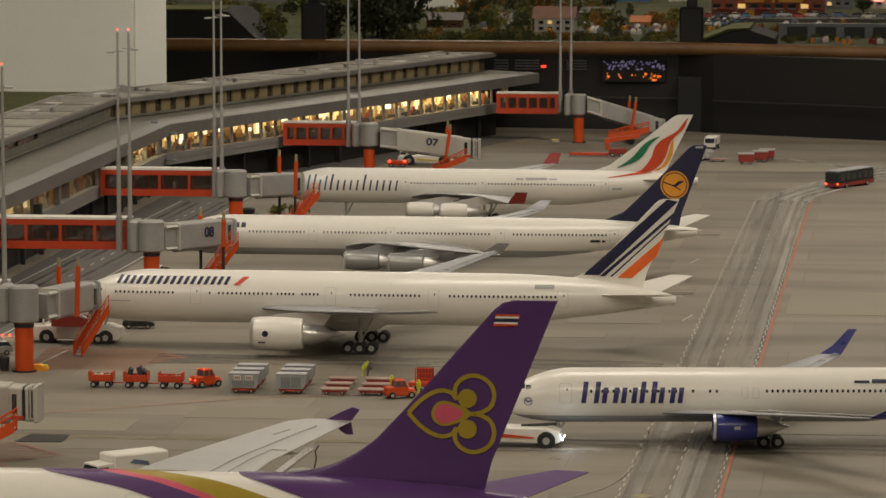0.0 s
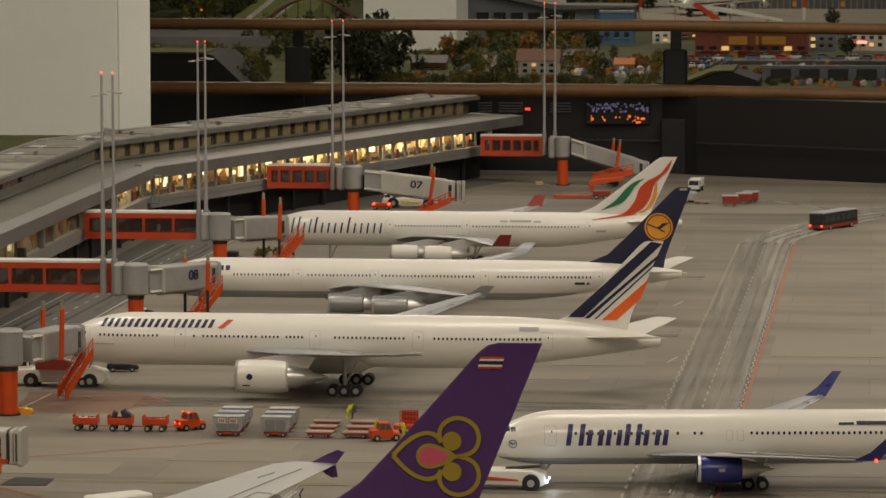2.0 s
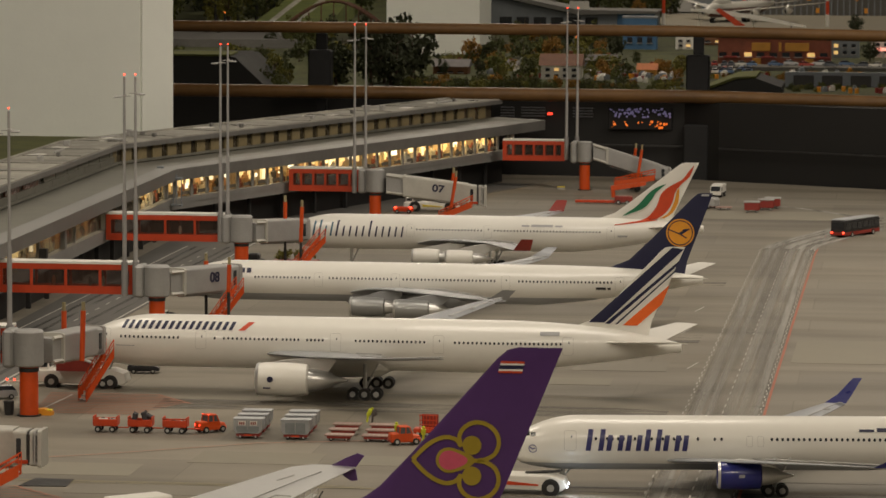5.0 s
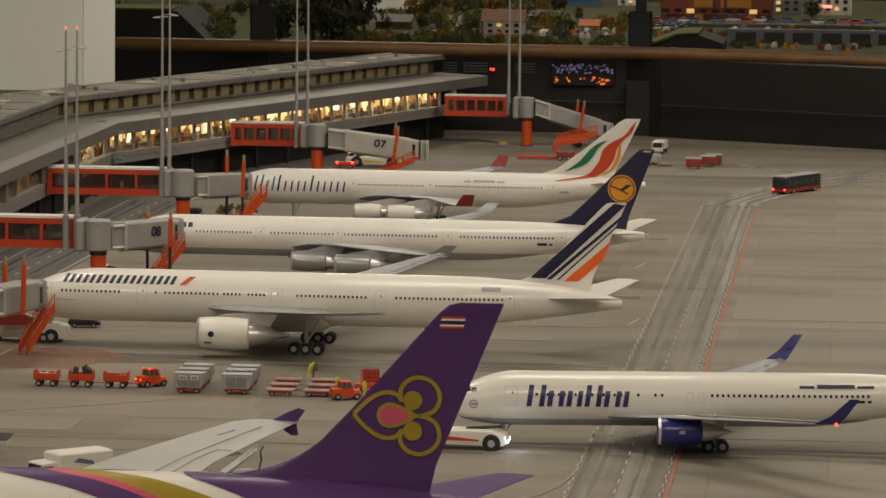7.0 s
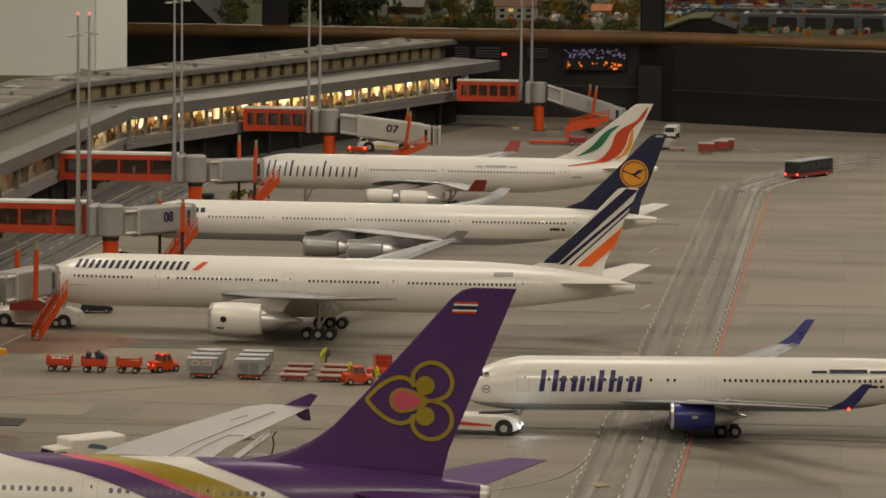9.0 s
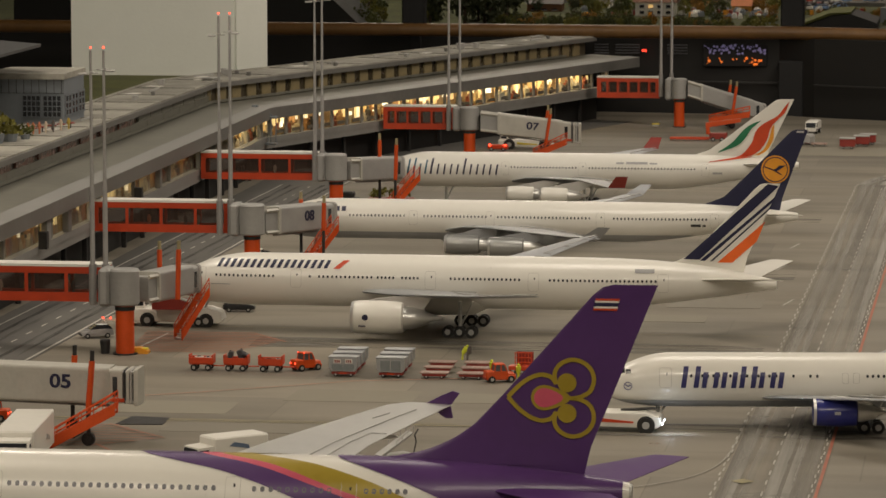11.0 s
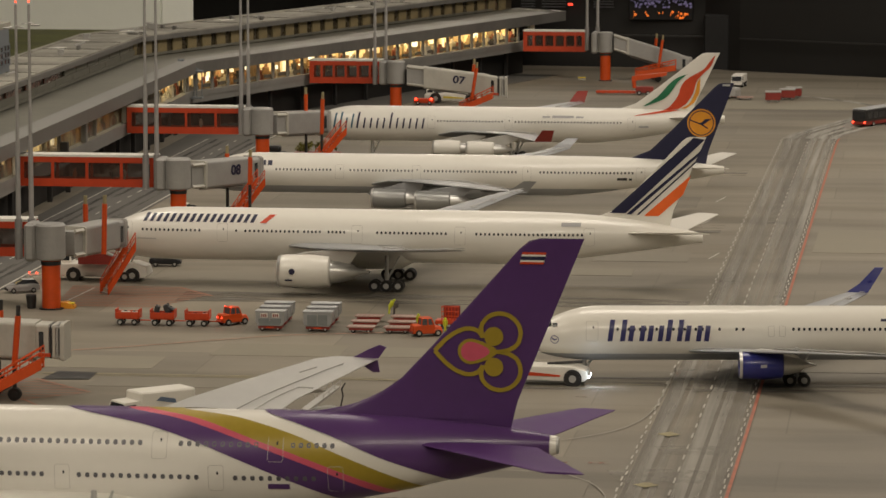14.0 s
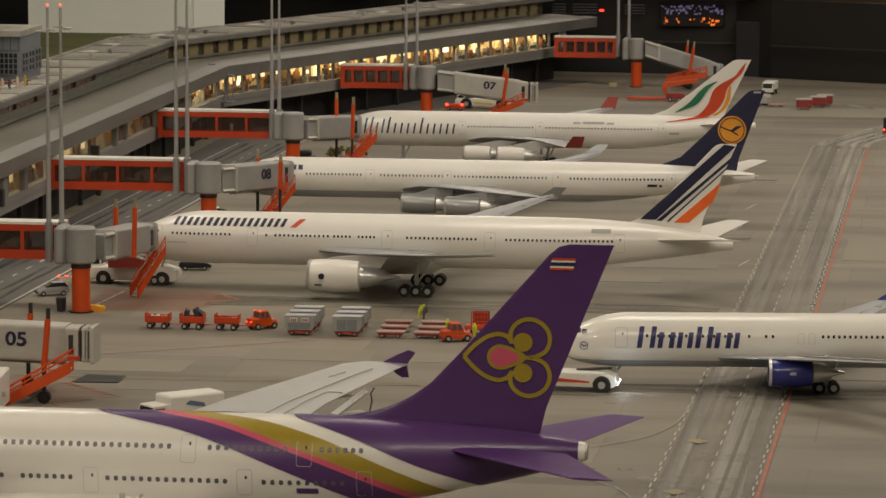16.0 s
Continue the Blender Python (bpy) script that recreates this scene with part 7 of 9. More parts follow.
def dolly(x, y):
    o = thing("flat_dolly", x, y, 0, "empty flat dolly with a dull red frame and pale deck", "dolly", "flat dollies")
    bm = bmnew()
    box(bm, (0, 0, 0.0075), (0.037, 0.020, 0.0018), bev=0.0005)
    part("deck", bm, M_dollydeck, o, "pale reddish roller deck")
    bm = bmnew()
    box(bm, (0, 0, 0.0050), (0.031, 0.018, 0.0032), bev=0.0006)
    part("frame", bm, M_dred, o)
    for k in range(6):
        bm = bmnew()
        rod(bm, (-0.015 + k * 0.006, -0.009, 0.0080), (-0.015 + k * 0.006, 0.009, 0.0080), 0.0006, n=5)
        part("roller", bm, M_grey, o)
    set_wheels(o, (-0.010, 0.010), 0.0065, 0.0026, 0.003)


M_dollydeck = mat("worn_pink_deck", (0.36, 0.24, 0.20), 0.6, 0, 0.25, 60)
for x in (-0.7025, -0.6545):
    for r_ in range(3):
        dolly(x - r_ * 0.002, 4.79 + r_ * 0.05)

# red stake loader behind the tractor
o = thing("stake_loader", -0.598, 4.845, 0, "red loader with a tall barred cage", "loader")
bm = bmnew()
box(bm, (0, 0, 0.008), (0.030, 0.020, 0.006), bev=0.001)
part("bed", bm, M_red, o)
for k in range(6):
    bm = bmnew()
    rod(bm, (-0.006 + k * 0.0042, -0.009, 0.010), (-0.006 + k * 0.0042, -0.009, 0.028), 0.0006, n=6)
    part("stake", bm, M_red, o)
for z in (0.016, 0.022, 0.0285):
    bm = bmnew()
    rod(bm, (-0.007, -0.009, z), (0.016, -0.009, z), 0.0007, n=6)
    part("cross_bar", bm, M_red, o)
bm = bmnew()
box(bm, (0.005, 0.008, 0.018), (0.022, 0.001, 0.020))
part("back_panel", bm, M_dred, o)
set_wheels(o, (-0.009, 0.009), 0.008, 0.0042, 0.003)
figurine(-0.690, 4.965, 0, M_hiviz, "tiny figurine in a lime safety suit, bending", 0.020, 0.005)
figurine(-0.683, 4.960, 0, M_doll[3], "tiny dark figurine beside flat dollies", 0.019, 0.003)
figurine(-0.634, 4.83, 0, M_hiviz, "tiny figurine in a lime safety vest by a tractor", 0.020)
figurine(-0.594, 4.790, 0, M_hiviz, "tiny figurine in a lime safety suit behind a tractor", 0.021)
figurine(-0.757, 4.285, 0, M_hiviz, "tiny figurine in a lime safety vest on the apron", 0.018)


def box_truck(name, x, y, rz, label, L=0.085, W=0.030, H=0.042, zb=0.010, cabcol=None, badge=None, ch=1.0):
    o = thing(name, x, y, 0, label, "truck", "", rz)
    bm = bmnew()
    box(bm, (-0.012, 0, zb + (H - zb) / 2), (L - 0.024, W, H - zb), bev=0.0018)
    part("cargo_box", bm, M_cream, o)
    bm = bmnew()
    slab_xz(bm, [(L / 2 - 0.024, 0.006), (L / 2, 0.006), (L / 2, 0.014 * ch), (L / 2 - 0.005, 0.027 * ch), (L / 2 - 0.024, 0.028 * ch)], -W * 0.46, W * 0.46)
    cab = part("cab", bm, cabcol or M_cream, o)
    bm = bmnew()
    slab_xz(bm, [(L / 2 - 0.0008, 0.0150 * ch), (L / 2 + 0.0006, 0.0150 * ch), (L / 2 - 0.0040, 0.0255 * ch), (L / 2 - 0.0055, 0.0255 * ch)], -W * 0.40, W * 0.40)
    part("windscreen", bm, M_winglass, cab)
    bm = bmnew()
    box(bm, (L / 2 - 0.012, 0, 0.0205 * ch), (0.012, W * 0.93, 0.008 * ch))
    part("side_window", bm, M_winglass, cab)
    bm = bmnew()
    box(bm, (0, 0, 0.008), (L * 0.9, W * 0.7, 0.005))
    part("chassis", bm, M_dark, o)
    set_wheels(o, (-L * 0.28, L * 0.33), W * 0.42, 0.0060, 0.005)
    if badge:
        for sy in (-1, 1):
            bm = bmnew()
            slab_xz(bm, [(-0.022 + badge[0], 0.022), (0.004 + badge[0], 0.027), (-0.002 + badge[0], 0.031), (-0.020 + badge[0], 0.027)], sy * (W / 2 + 0.0004), sy * (W / 2 + 0.0010))
            part("side_mark", bm, badge[1], o)
    return o


box_truck("catering_truck", -1.056, 4.052, 276, "white high-sided catering truck beside the orange bridge steps", 0.185, 0.044, 0.050, badge=(-0.030, M_grey), ch=1.55)
tractor(-1.172, 4.362, 180, "orange red tractor with glowing lamps under a pale bridge")
M_swoosh = mat("faded_blue_mark", (0.13, 0.18, 0.27), 0.5, 0, 0.15, 40)
box_truck("catering_truck", -0.832, 4.072, 222, "white catering truck with a blue swoosh by a wing", 0.094, 0.034, 0.037, badge=(0.0, M_swoosh))

# conveyor and trolley half hidden by the wing
o = thing("belt_loader", -0.651, 4.135, 0, "grey belt loader with black rails beside a wing", "belt loader", "", 48)
bm = bmnew()
slab_xz(bm, [(-0.024, 0.008), (0.020, 0.030), (0.021, 0.0325), (-0.025, 0.0105)], -0.006, 0.006)
part("belt", bm, M_grey, o)
bm = bmnew()
box(bm, (0, 0, 0.008), (0.034, 0.014, 0.005), bev=0.001)
part("chassis", bm, M_grey, o)
for sy in (-1, 1):
    bm = bmnew()
    rod(bm, (-0.004, sy * 0.007, 0.0245), (0.021, sy * 0.007, 0.0395), 0.0006, n=6)
    for k in range(4):
        f = k / 3
        rod(bm, (-0.004 + 0.025 * f, sy * 0.007, 0.0185 + 0.0135 * f), (-0.004 + 0.025 * f, sy * 0.007, 0.0245 + 0.015 * f), 0.0005, n=5)
    part("rail", bm, M_grey, o)
bm = bmnew()
for a_, b_ in (((0.026, 0.0, 0.006), (0.030, 0.0, 0.020)), ((0.030, 0.0, 0.020), (0.028, 0.0, 0.028)), ((0.028, 0.0, 0.028), (0.033, 0.0, 0.034))):
    rod(bm, a_, b_, 0.0009, n=6)
part("steering_pole", bm, M_dark, o, "bent black pole")
set_wheels(o, (-0.015, 0.015), 0.008, 0.0048, 0.004)


def tow_tug(x, y, rz, label, L=0.115, W=0.036, H=0.024, stripe=None, lights=False, wheelr=0.0105):
    """Low aircraft tug with big wheels and a sloping tail."""
    o = thing("aircraft_tug", x, y, 0, label, "aircraft tug", "aircraft tugs", rz)
    bm = bmnew()
    slab_xz(bm, [(-L / 2, 0.007), (L / 2 - 0.006, 0.005), (L / 2, 0.010), (L / 2 - 0.003, H * 0.8), (L / 2 - 0.02, H), (-L * 0.18, H), (-L * 0.22, H * 0.92), (-L / 2, H * 0.92)], -W / 2, W / 2)
    body = part("body", bm, M_cream, o)
    bmesh_mod = body.modifiers.new("edge", "BEVEL")
    bmesh_mod.width, bmesh_mod.segments = 0.0016, 2
    bm = bmnew()
    box(bm, (-L * 0.40, 0, H * 1.12), (L * 0.15, W * 0.8, H * 0.5), bev=0.0012, taper=0.88)
    cb = part("cab", bm, M_cream, o)
    bm = bmnew()
    box(bm, (-L * 0.40, 0, H * 1.18), (L * 0.155, W * 0.66, H * 0.24))
    box(bm, (-L * 0.40, 0, H * 1.18), (L * 0.10, W * 0.80, H * 0.24))
    part("cab_window", bm, M_winglass, cb)
    for xx in (-L * 0.30, L * 0.33):
        for sy in (-1, 1):
            bm = bmnew()
            rod(bm, (xx, sy * (W / 2 - 0.004), wheelr), (xx, sy * (W / 2 + 0.0006), wheelr), wheelr * 1.22, n=20)
            part("wheel_arch", bm, M_dark, o)
            bt, br = bmnew(), bmnew()
            wheel(bt, br, (xx, sy * (W / 2 - 0.001), wheelr), wheelr, 0.006)
            w_ = part("wheel", bt, M_black, o, "", True)
            part("hub", br, M_rim, w_)
    if stripe:
        for sy in (-1, 1):
            bm = bmnew()
            slab_xz(bm, [(-L * 0.16, H * 0.72), (L * 0.20, H * 0.56), (L * 0.20, H * 0.48), (-L * 0.16, H * 0.52)], sy * (W / 2 + 0.0004), sy * (W / 2 + 0.0012))
            part("side_stripe", bm, stripe, o, "red flash")
    if lights:
        for sy in (-1, 1):
            lamp(o, (L / 2 - 0.001, sy * W * 0.36, H * 0.45), 0.0018, M_lampwhite, "headlamp")
        bm = bmnew()
        rod(bm, (L * 0.05, 0, H * 1.02), (L * 0.42, 0, H * 1.16), 0.0018, n=8)
        part("tow_arm", bm, M_dark, o)
    return o


tow_tug(-1.142, 5.262, 0, "white aircraft tug with big black wheels under an airliner's nose", 0.135, 0.036, 0.027, wheelr=0.0088)
o = thing("tow_winch", -1.145, 5.235, 0.0265, "dark red winch housing on an aircraft tug", "winch")
bm = bmnew()
slab_xz(bm, [(-0.026, 0), (0.018, 0), (0.026, 0.010), (0.020, 0.015), (-0.026, 0.015)], -0.012, 0.012)
part("housing", bm, M_dred, o)
bm = bmnew()
rod(bm, (0.008, -0.012, 0.019), (0.028, -0.012, 0.012), 0.0022, n=8)
part("pipe", bm, M_rim, o, "shiny pipe")
tow_tug(-0.430, 4.40, 0, "white aircraft tug with a red flash and bright headlamps", 0.112, 0.036, 0.023, M_red, True, 0.0088)
lp = bpy.data.lights.new("tug_headlight", "SPOT")
lp.energy, lp.color, lp.spot_size, lp.shadow_soft_size = 0.05, (0.8, 0.9, 1.0), radians(75), 0.004
lo = new("tug_headlight", lp)
lo.matrix_world = look((-0.370, 4.388, 0.012), (-0.26, 4.36, 0.0))
lp2 = bpy.data.lights.new("tug_work_light", "POINT")
lp2.energy, lp2.color, lp2.shadow_soft_size = 0.010, (0.75, 0.87, 1.0), 0.004
new("tug_work_light", lp2).location = (-0.366, 4.375, 0.014)
tow_tug(-1.128, 6.01, 0, "yellow and white aircraft tug under a jet bridge", 0.11, 0.034, 0.020, M_yellow)
tow_tug(-1.015, 8.33, 0, "cream aircraft tug with a yellow stripe by a free bridge", 0.125, 0.036, 0.022, M_yellow)


def car(x, y, rz, paint, label, L=0.046, W=0.020, name="car"):
    o = thing(name, x, y, 0, label, "car", "", rz)
    bm = bmnew()
    secs = [(-L / 2, 0.004, 0.010, 0.86), (-L * 0.45, 0.0035, 0.0125, 0.95), (-L * 0.2, 0.0035, 0.0130, 1), (L * 0.22, 0.0035, 0.0118, 1), (L * 0.44, 0.0035, 0.0100, 0.94), (L / 2, 0.0045, 0.0085, 0.82)]
    loft(bm, [[(x_, -W / 2 * k, z0), (x_, W / 2 * k, z0), (x_, W / 2 * k, z1 - 0.002), (x_, W / 2 * k * 0.9, z1), (x_, -W / 2 * k * 0.9, z1), (x_, -W / 2 * k, z1 - 0.002)] for x_, z0, z1, k in secs])
    part("body", bm, paint, o, "", True)
    bm = bmnew()
    loft(bm, [[(x_, -W / 2 * k, z0), (x_, W / 2 * k, z0), (x_, W / 2 * k * 0.8, z1), (x_, -W / 2 * k * 0.8, z1)] for x_, z0, z1, k in ((-L * 0.46, 0.0122, 0.0126, 0.9), (-L * 0.36, 0.0122, 0.0180, 0.88), (L * 0.02, 0.0122, 0.0184, 0.88), (L * 0.22, 0.0116, 0.0120, 0.9))])
    part("cabin_glass", bm, M_winglass, o)
    bm = bmnew()
    box(bm, (-L * 0.16, 0, 0.0183), (L * 0.36, W * 0.70, 0.0010), bev=0.0004)
    part("roof", bm, paint, o)
    bm = bmnew()
    box(bm, (L * 0.49, 0, 0.0055), (0.0025, W * 0.86, 0.0035), bev=0.0006)
    part("bumper", bm, M_dark, o)
    set_wheels(o, (-L * 0.30, L * 0.31), W * 0.44, 0.0036, 0.003)
    return o


M_carsilver = mat("silver_car_paint", (0.45, 0.45, 0.45), 0.3, 0.5, 0.06, 60)
car(-1.226, 5.115, 205, M_carsilver, "silver hatchback parked beside a bridge pedestal")
M_carblack = mat("black_car_paint", (0.02, 0.021, 0.024), 0.3, 0.2, 0.1, 60)
car(-1.086, 5.425, 8, M_carblack, "black low car parked behind an airliner's nose")
# barrier with warning lamps
o = thing("lamp_barrier", -1.222, 5.225, 0, "low barrier with glowing red and amber warning lamps", "barrier")
bm = bmnew()
box(bm, (0, 0, 0.010), (0.044, 0.002, 0.003))
for sx in (-1, 1):
    box(bm, (sx * 0.018, 0, 0.005), (0.002, 0.010, 0.010))
part("bar", bm, M_cream, o)
for i, (dx, m_) in enumerate(((-0.020, M_lampred), (-0.009, M_lampred), (0.004, M_lampwarm), (0.018, M_lampred))):
    lamp(o, (dx, -0.002, 0.0135), 0.0014, m_, "warning_lamp")
o = thing("waste_bin", -1.176, 4.965, 0, "small black waste bin by a pedestal", "bin")
bm = bmnew()
rod(bm, (0, 0, 0), (0, 0, 0.012), 0.0042, 0.005, 14)
part("bucket", bm, M_dark, o)
bm = bmnew()
rod(bm, (0, 0, 0.012), (0, 0, 0.0130), 0.0054, n=14)
part("rim", bm, M_black, o)
for x, y in ((-1.128, 4.965), (-0.788, 9.0)):
    o = thing("wheel_chock", x, y, 0, "yellow wheel chock with dark sides on the apron", "chock", "yellow chocks")
    bm = bmnew()
    box(bm, (0, 0, 0.003), (0.020, 0.010, 0.006), bev=0.0015, taper=0.8)
    part("block", bm, M_roofpale, o)
    bm = bmnew()
    box(bm, (0, 0, 0.0068), (0.019, 0.010, 0.0022), bev=0.0008)
    part("cap", bm, M_yellow, o)
# cart with greenery under the bend bridge
o = thing("plant_wagon", -1.118, 7.05, 0, "low wagon loaded with yellow green shrubs", "wagon")
bm = bmnew()
box(bm, (0, 0, 0.008), (0.085, 0.03, 0.008), bev=0.001)
part("bed", bm, M_dred, o)
rg = random.Random(8)
bm = bmnew()
for k in range(26):
    clump(bm, (rg.uniform(-0.038, 0.038), rg.uniform(-0.012, 0.012), 0.017 + rg.uniform(-0.002, 0.010)), 0.008, rg, 12)
tagged(part("shrubs", bm, M_leaf[2], o), kind="stuff")
set_wheels(o, (-0.03, 0.03), 0.013, 0.0045, 0.004)
o = thing("dark_loader", -1.205, 7.02, 0, "low dark loader parked by the bend bridge", "loader")
bm = bmnew()
box(bm, (0, 0, 0.010), (0.060, 0.028, 0.010), bev=0.002)
part("chassis", bm, M_dark, o)
bm = bmnew()
box(bm, (0.012, 0, 0.020), (0.022, 0.024, 0.012), bev=0.003)
part("cab", bm, M_dark, o)
set_wheels(o, (-0.018, 0.018), 0.013, 0.005, 0.004)
# red vehicle with bright lamps by the free bridge
o = thing("lamp_cart", -1.072, 8.27, 0, "small red service cart with two glowing lamps", "service cart")
bm = bmnew()
box(bm, (0, 0, 0.009), (0.044, 0.022, 0.010), bev=0.0015)
part("body", bm, M_red, o)
for sx in (-0.017, 0.017):
    lamp(o, (sx, -0.0115, 0.013), 0.0030, M_lampred, "lamp")
set_wheels(o, (-0.013, 0.013), 0.010, 0.0042, 0.003)
# far end: van, containers, red crane
van = box_truck("delivery_van", -0.408, 8.86, 262, "small white delivery van with a dark windscreen", 0.062, 0.028, 0.030)
for x, y in ((-0.425, 8.50), (-0.405, 8.54)):
    o = thing("tarp_trailer", x, y, 0, "grey covered baggage trailer", "trailer", "far trailers", 78)
    bm = bmnew()
    loft(bm, [[(x_, -0.011, 0.005), (x_, 0.011, 0.005), (x_, 0.011, 0.018), (x_, 0.006, 0.023), (x_, -0.006, 0.023), (x_, -0.011, 0.018)] for x_ in (-0.022, 0.022)])
    part("cover", bm, M_grey, o)
    bm = bmnew()
    box(bm, (0, 0, 0.005), (0.040, 0.018, 0.003))
    part("frame", bm, M_dred, o)
    set_wheels(o, (-0.013, 0.013), 0.009, 0.0035, 0.003)
o = thing("flat_dolly", -0.377, 8.49, 0, "empty flat red dolly at the far edge", "dolly", "flat dollies")
bm = bmnew()
box(bm, (0, 0, 0.006), (0.036, 0.02, 0.003), bev=0.0005)
part("deck", bm, M_dollydeck, o)
set_wheels(o, (-0.01, 0.01), 0.008, 0.0026, 0.003)
for x, y in ((-0.312, 8.43), (-0.283, 8.50), (-0.270, 8.55)):
    o = thing("cargo_box", x, y, 0, "dull red cargo box with a pale lid on a dolly", "cargo box", "far cargo boxes")
    bm = bmnew()
    box(bm, (0, 0, 0.014), (0.034, 0.024, 0.017), bev=0.001)
    part("box", bm, M_dred, o)
    bm = bmnew()
    box(bm, (0, 0, 0.0235), (0.036, 0.026, 0.003), bev=0.0006)
    part("lid", bm, M_grey, o)
    set_wheels(o, (-0.01, 0.01), 0.009, 0.003, 0.003)
o = thing("deicing_crane", -0.615, 8.60, 0, "orange red crane truck with a long lowered arm", "crane")
bm = bmnew()
box(bm, (0.005, 0, 0.012), (0.040, 0.028, 0.014), bev=0.0015)
part("body", bm, M_dred, o)
bm = bmnew()
box(bm, (-0.060, 0, 0.006), (0.090, 0.014, 0.006), bev=0.001)
part("outrigger", bm, M_red, o)
bm = bmnew()
rod(bm, (-0.018, 0, 0.015), (-0.020, 0, 0.036), 0.0045, n=10)
part("mast", bm, M_orange, o)
bm = bmnew()
slab_xz(bm, [(-0.024, 0.030), (0.055, 0.044), (0.056, 0.052), (-0.024, 0.042)], -0.005, 0.005)
part("arm", bm, M_orange, o)
set_wheels(o, (-0.006, 0.014), 0.013, 0.005, 0.004)

# articulated apron bus heading away along the curve
bus = thing("apron_bus", -0.078, 7.895, 0, "dark red and black apron bus with glowing tail lamps", "bus", "", 62)
bm = bmnew()
box(bm, (0, 0, 0.020), (0.150, 0.034, 0.030), bev=0.002)
part("body", bm, M_dark, bus)
bm = bmnew()
box(bm, (0, 0, 0.0085), (0.1504, 0.0346, 0.008), bev=0.001)
part("skirt", bm, M_dred, bus, "dark red skirt")
bm = bmnew()
box(bm, (0, 0, 0.0365), (0.146, 0.032, 0.003), bev=0.0012)
part("roof", bm, M_belly, bus)
for k in range(6):
    for sy in (-1, 1):
        bm = bmnew()
        box(bm, (-0.060 + k * 0.024, sy * 0.0172, 0.024), (0.020, 0.001, 0.014))
        part("window", bm, M_winglass, bus)
bm = bmnew()
box(bm, (-0.0753, 0, 0.024), (0.001, 0.028, 0.014))
part("rear_window", bm, M_winglass, bus)
for sy in (-1, 1):
    lamp(bus, (-0.0758, sy * 0.0135, 0.0105), 0.0022, M_lampred, "tail_lamp")
set_wheels(bus, (-0.045, 0.045), 0.0155, 0.0058, 0.005)

# screen and lit shelf on the parapet
scr = thing("wall_screen", -0.63, 9.435, 0.146, "dark glass case with small violet and amber lights", "display case")
bm = bmnew()
box(bm, (0, 0.003, 0), (0.160, 0.008, 0.056), bev=0.002)
part("case", bm, M_blackbox, scr)
rg = random.Random(3)
M_vio = mat("violet_lamp", (0.30, 0.27, 0.52), 0.5, emit=0.10)
M_amb = mat("amber_glow_lamp", (1.0, 0.22, 0.03), 0.5, emit=0.55)
for i in range(84):
    up_ = i < 64
    bm = bmnew()
    bmesh.ops.create_icosphere(bm, subdivisions=1, radius=rg.uniform(0.0016, 0.0042) if up_ else rg.uniform(0.0014, 0.0046), matrix=Matrix.Translation((rg.uniform(-0.076, 0.076), -0.0065, rg.uniform(0.004, 0.025) if up_ else rg.uniform(-0.022, -0.006))))
    part("small_light", bm, M_vio if up_ else M_amb, scr)
for x0, w in ((-0.965, 0.035), (-0.90, 0.06), (-0.775, 0.05)):
    o = thing("louvre", x0, 9.462, 0.160, "pale slatted louvre on the black parapet", "louvre", "louvres")
    for k in range(4):
        bm = bmnew()
        box(bm, (0, 0, -0.012 + k * 0.007), (w, 0.006, 0.003))
        part("slat", bm, M_winframe, o)
o = thing("indicator_lamp", -0.857, 9.452, 0.155, "small glowing red indicator box on the parapet", "indicator lamp")
bm = bmnew()
box(bm, (0, 0, 0), (0.012, 0.008, 0.006), bev=0.001)
part("housing", bm, M_redglow, o)
bm = bmnew()
for a, b in (((-3.0, 9.70), (-0.52, 9.425)), ((-0.43, 9.355), (1.6, 8.35))):
    strip_ = Vector(b) - Vector(a)
    L = strip_.length
    c = (Vector(a) + Vector(b)) / 2
    box(bm, (c.x, c.y, 0.079), (L, 0.008, 0.004), math.degrees(math.atan2(strip_.y, strip_.x)))
tagged(part("parapet_ledge", bm, M_dark), "thin grey ledge along the black parapet", "ledge", kind="structure")


# ---- the next model landscape beyond the visitors' aisle ----
def land(y):
    pts = ((11.3, 0.045), (12.2, 0.08), (13.0, 0.12), (14.5, 0.152), (16.0, 0.167), (17.0, 0.20), (19.5, 0.40))
    for (a, za), (b, zb) in zip(pts, pts[1:]):
        if y <= b:
            return za + (zb - za) * (y - a) / (b - a)
    return pts[-1][1]


def land_at(x, y):
    """Height of the far ground: level airfield to the right, hills to the left."""
    z = land(y)
    if y > 15.0 and x / y > -0.066:
        z = min(z, 0.163)
    return z + 0.006 * noise.noise(Vector((x * 3, y * 3, 0)))


bm = bmnew()
rows = []
for j in range(60):
    y = 11.3 + 8.2 * j / 59
    rows.append([bm.verts.new((x, y, land_at(x, y))) for x in [-4.6 + 6.8 * i / 70 for i in range(71)]])
for a, b in zip(rows, rows[1:]):
    for i in range(70):
        bm.faces.new((a[i], a[i + 1], b[i + 1], b[i]))
lo_ = [bm.verts.new((x, 11.3, -0.85)) for x in (-4.6, 2.2)]
bm.faces.new((rows[0][0], *rows[0][1:], lo_[1], lo_[0]))
M_terrain = mat("scatter_and_soil", (0.046, 0.050, 0.017), 0.95, 0, 0.7, 9, 0.8, 60)
tagged(part("far_ground", bm, M_terrain, None, "", True), "olive and brown model landscape on the far table", "landscape", kind="structure")
bm = bmnew()
prism(bm, [(-0.98, 15.15), (1.6, 15.15), (1.6, 17.2), (-1.1, 17.2)], 0.10, 0.171)
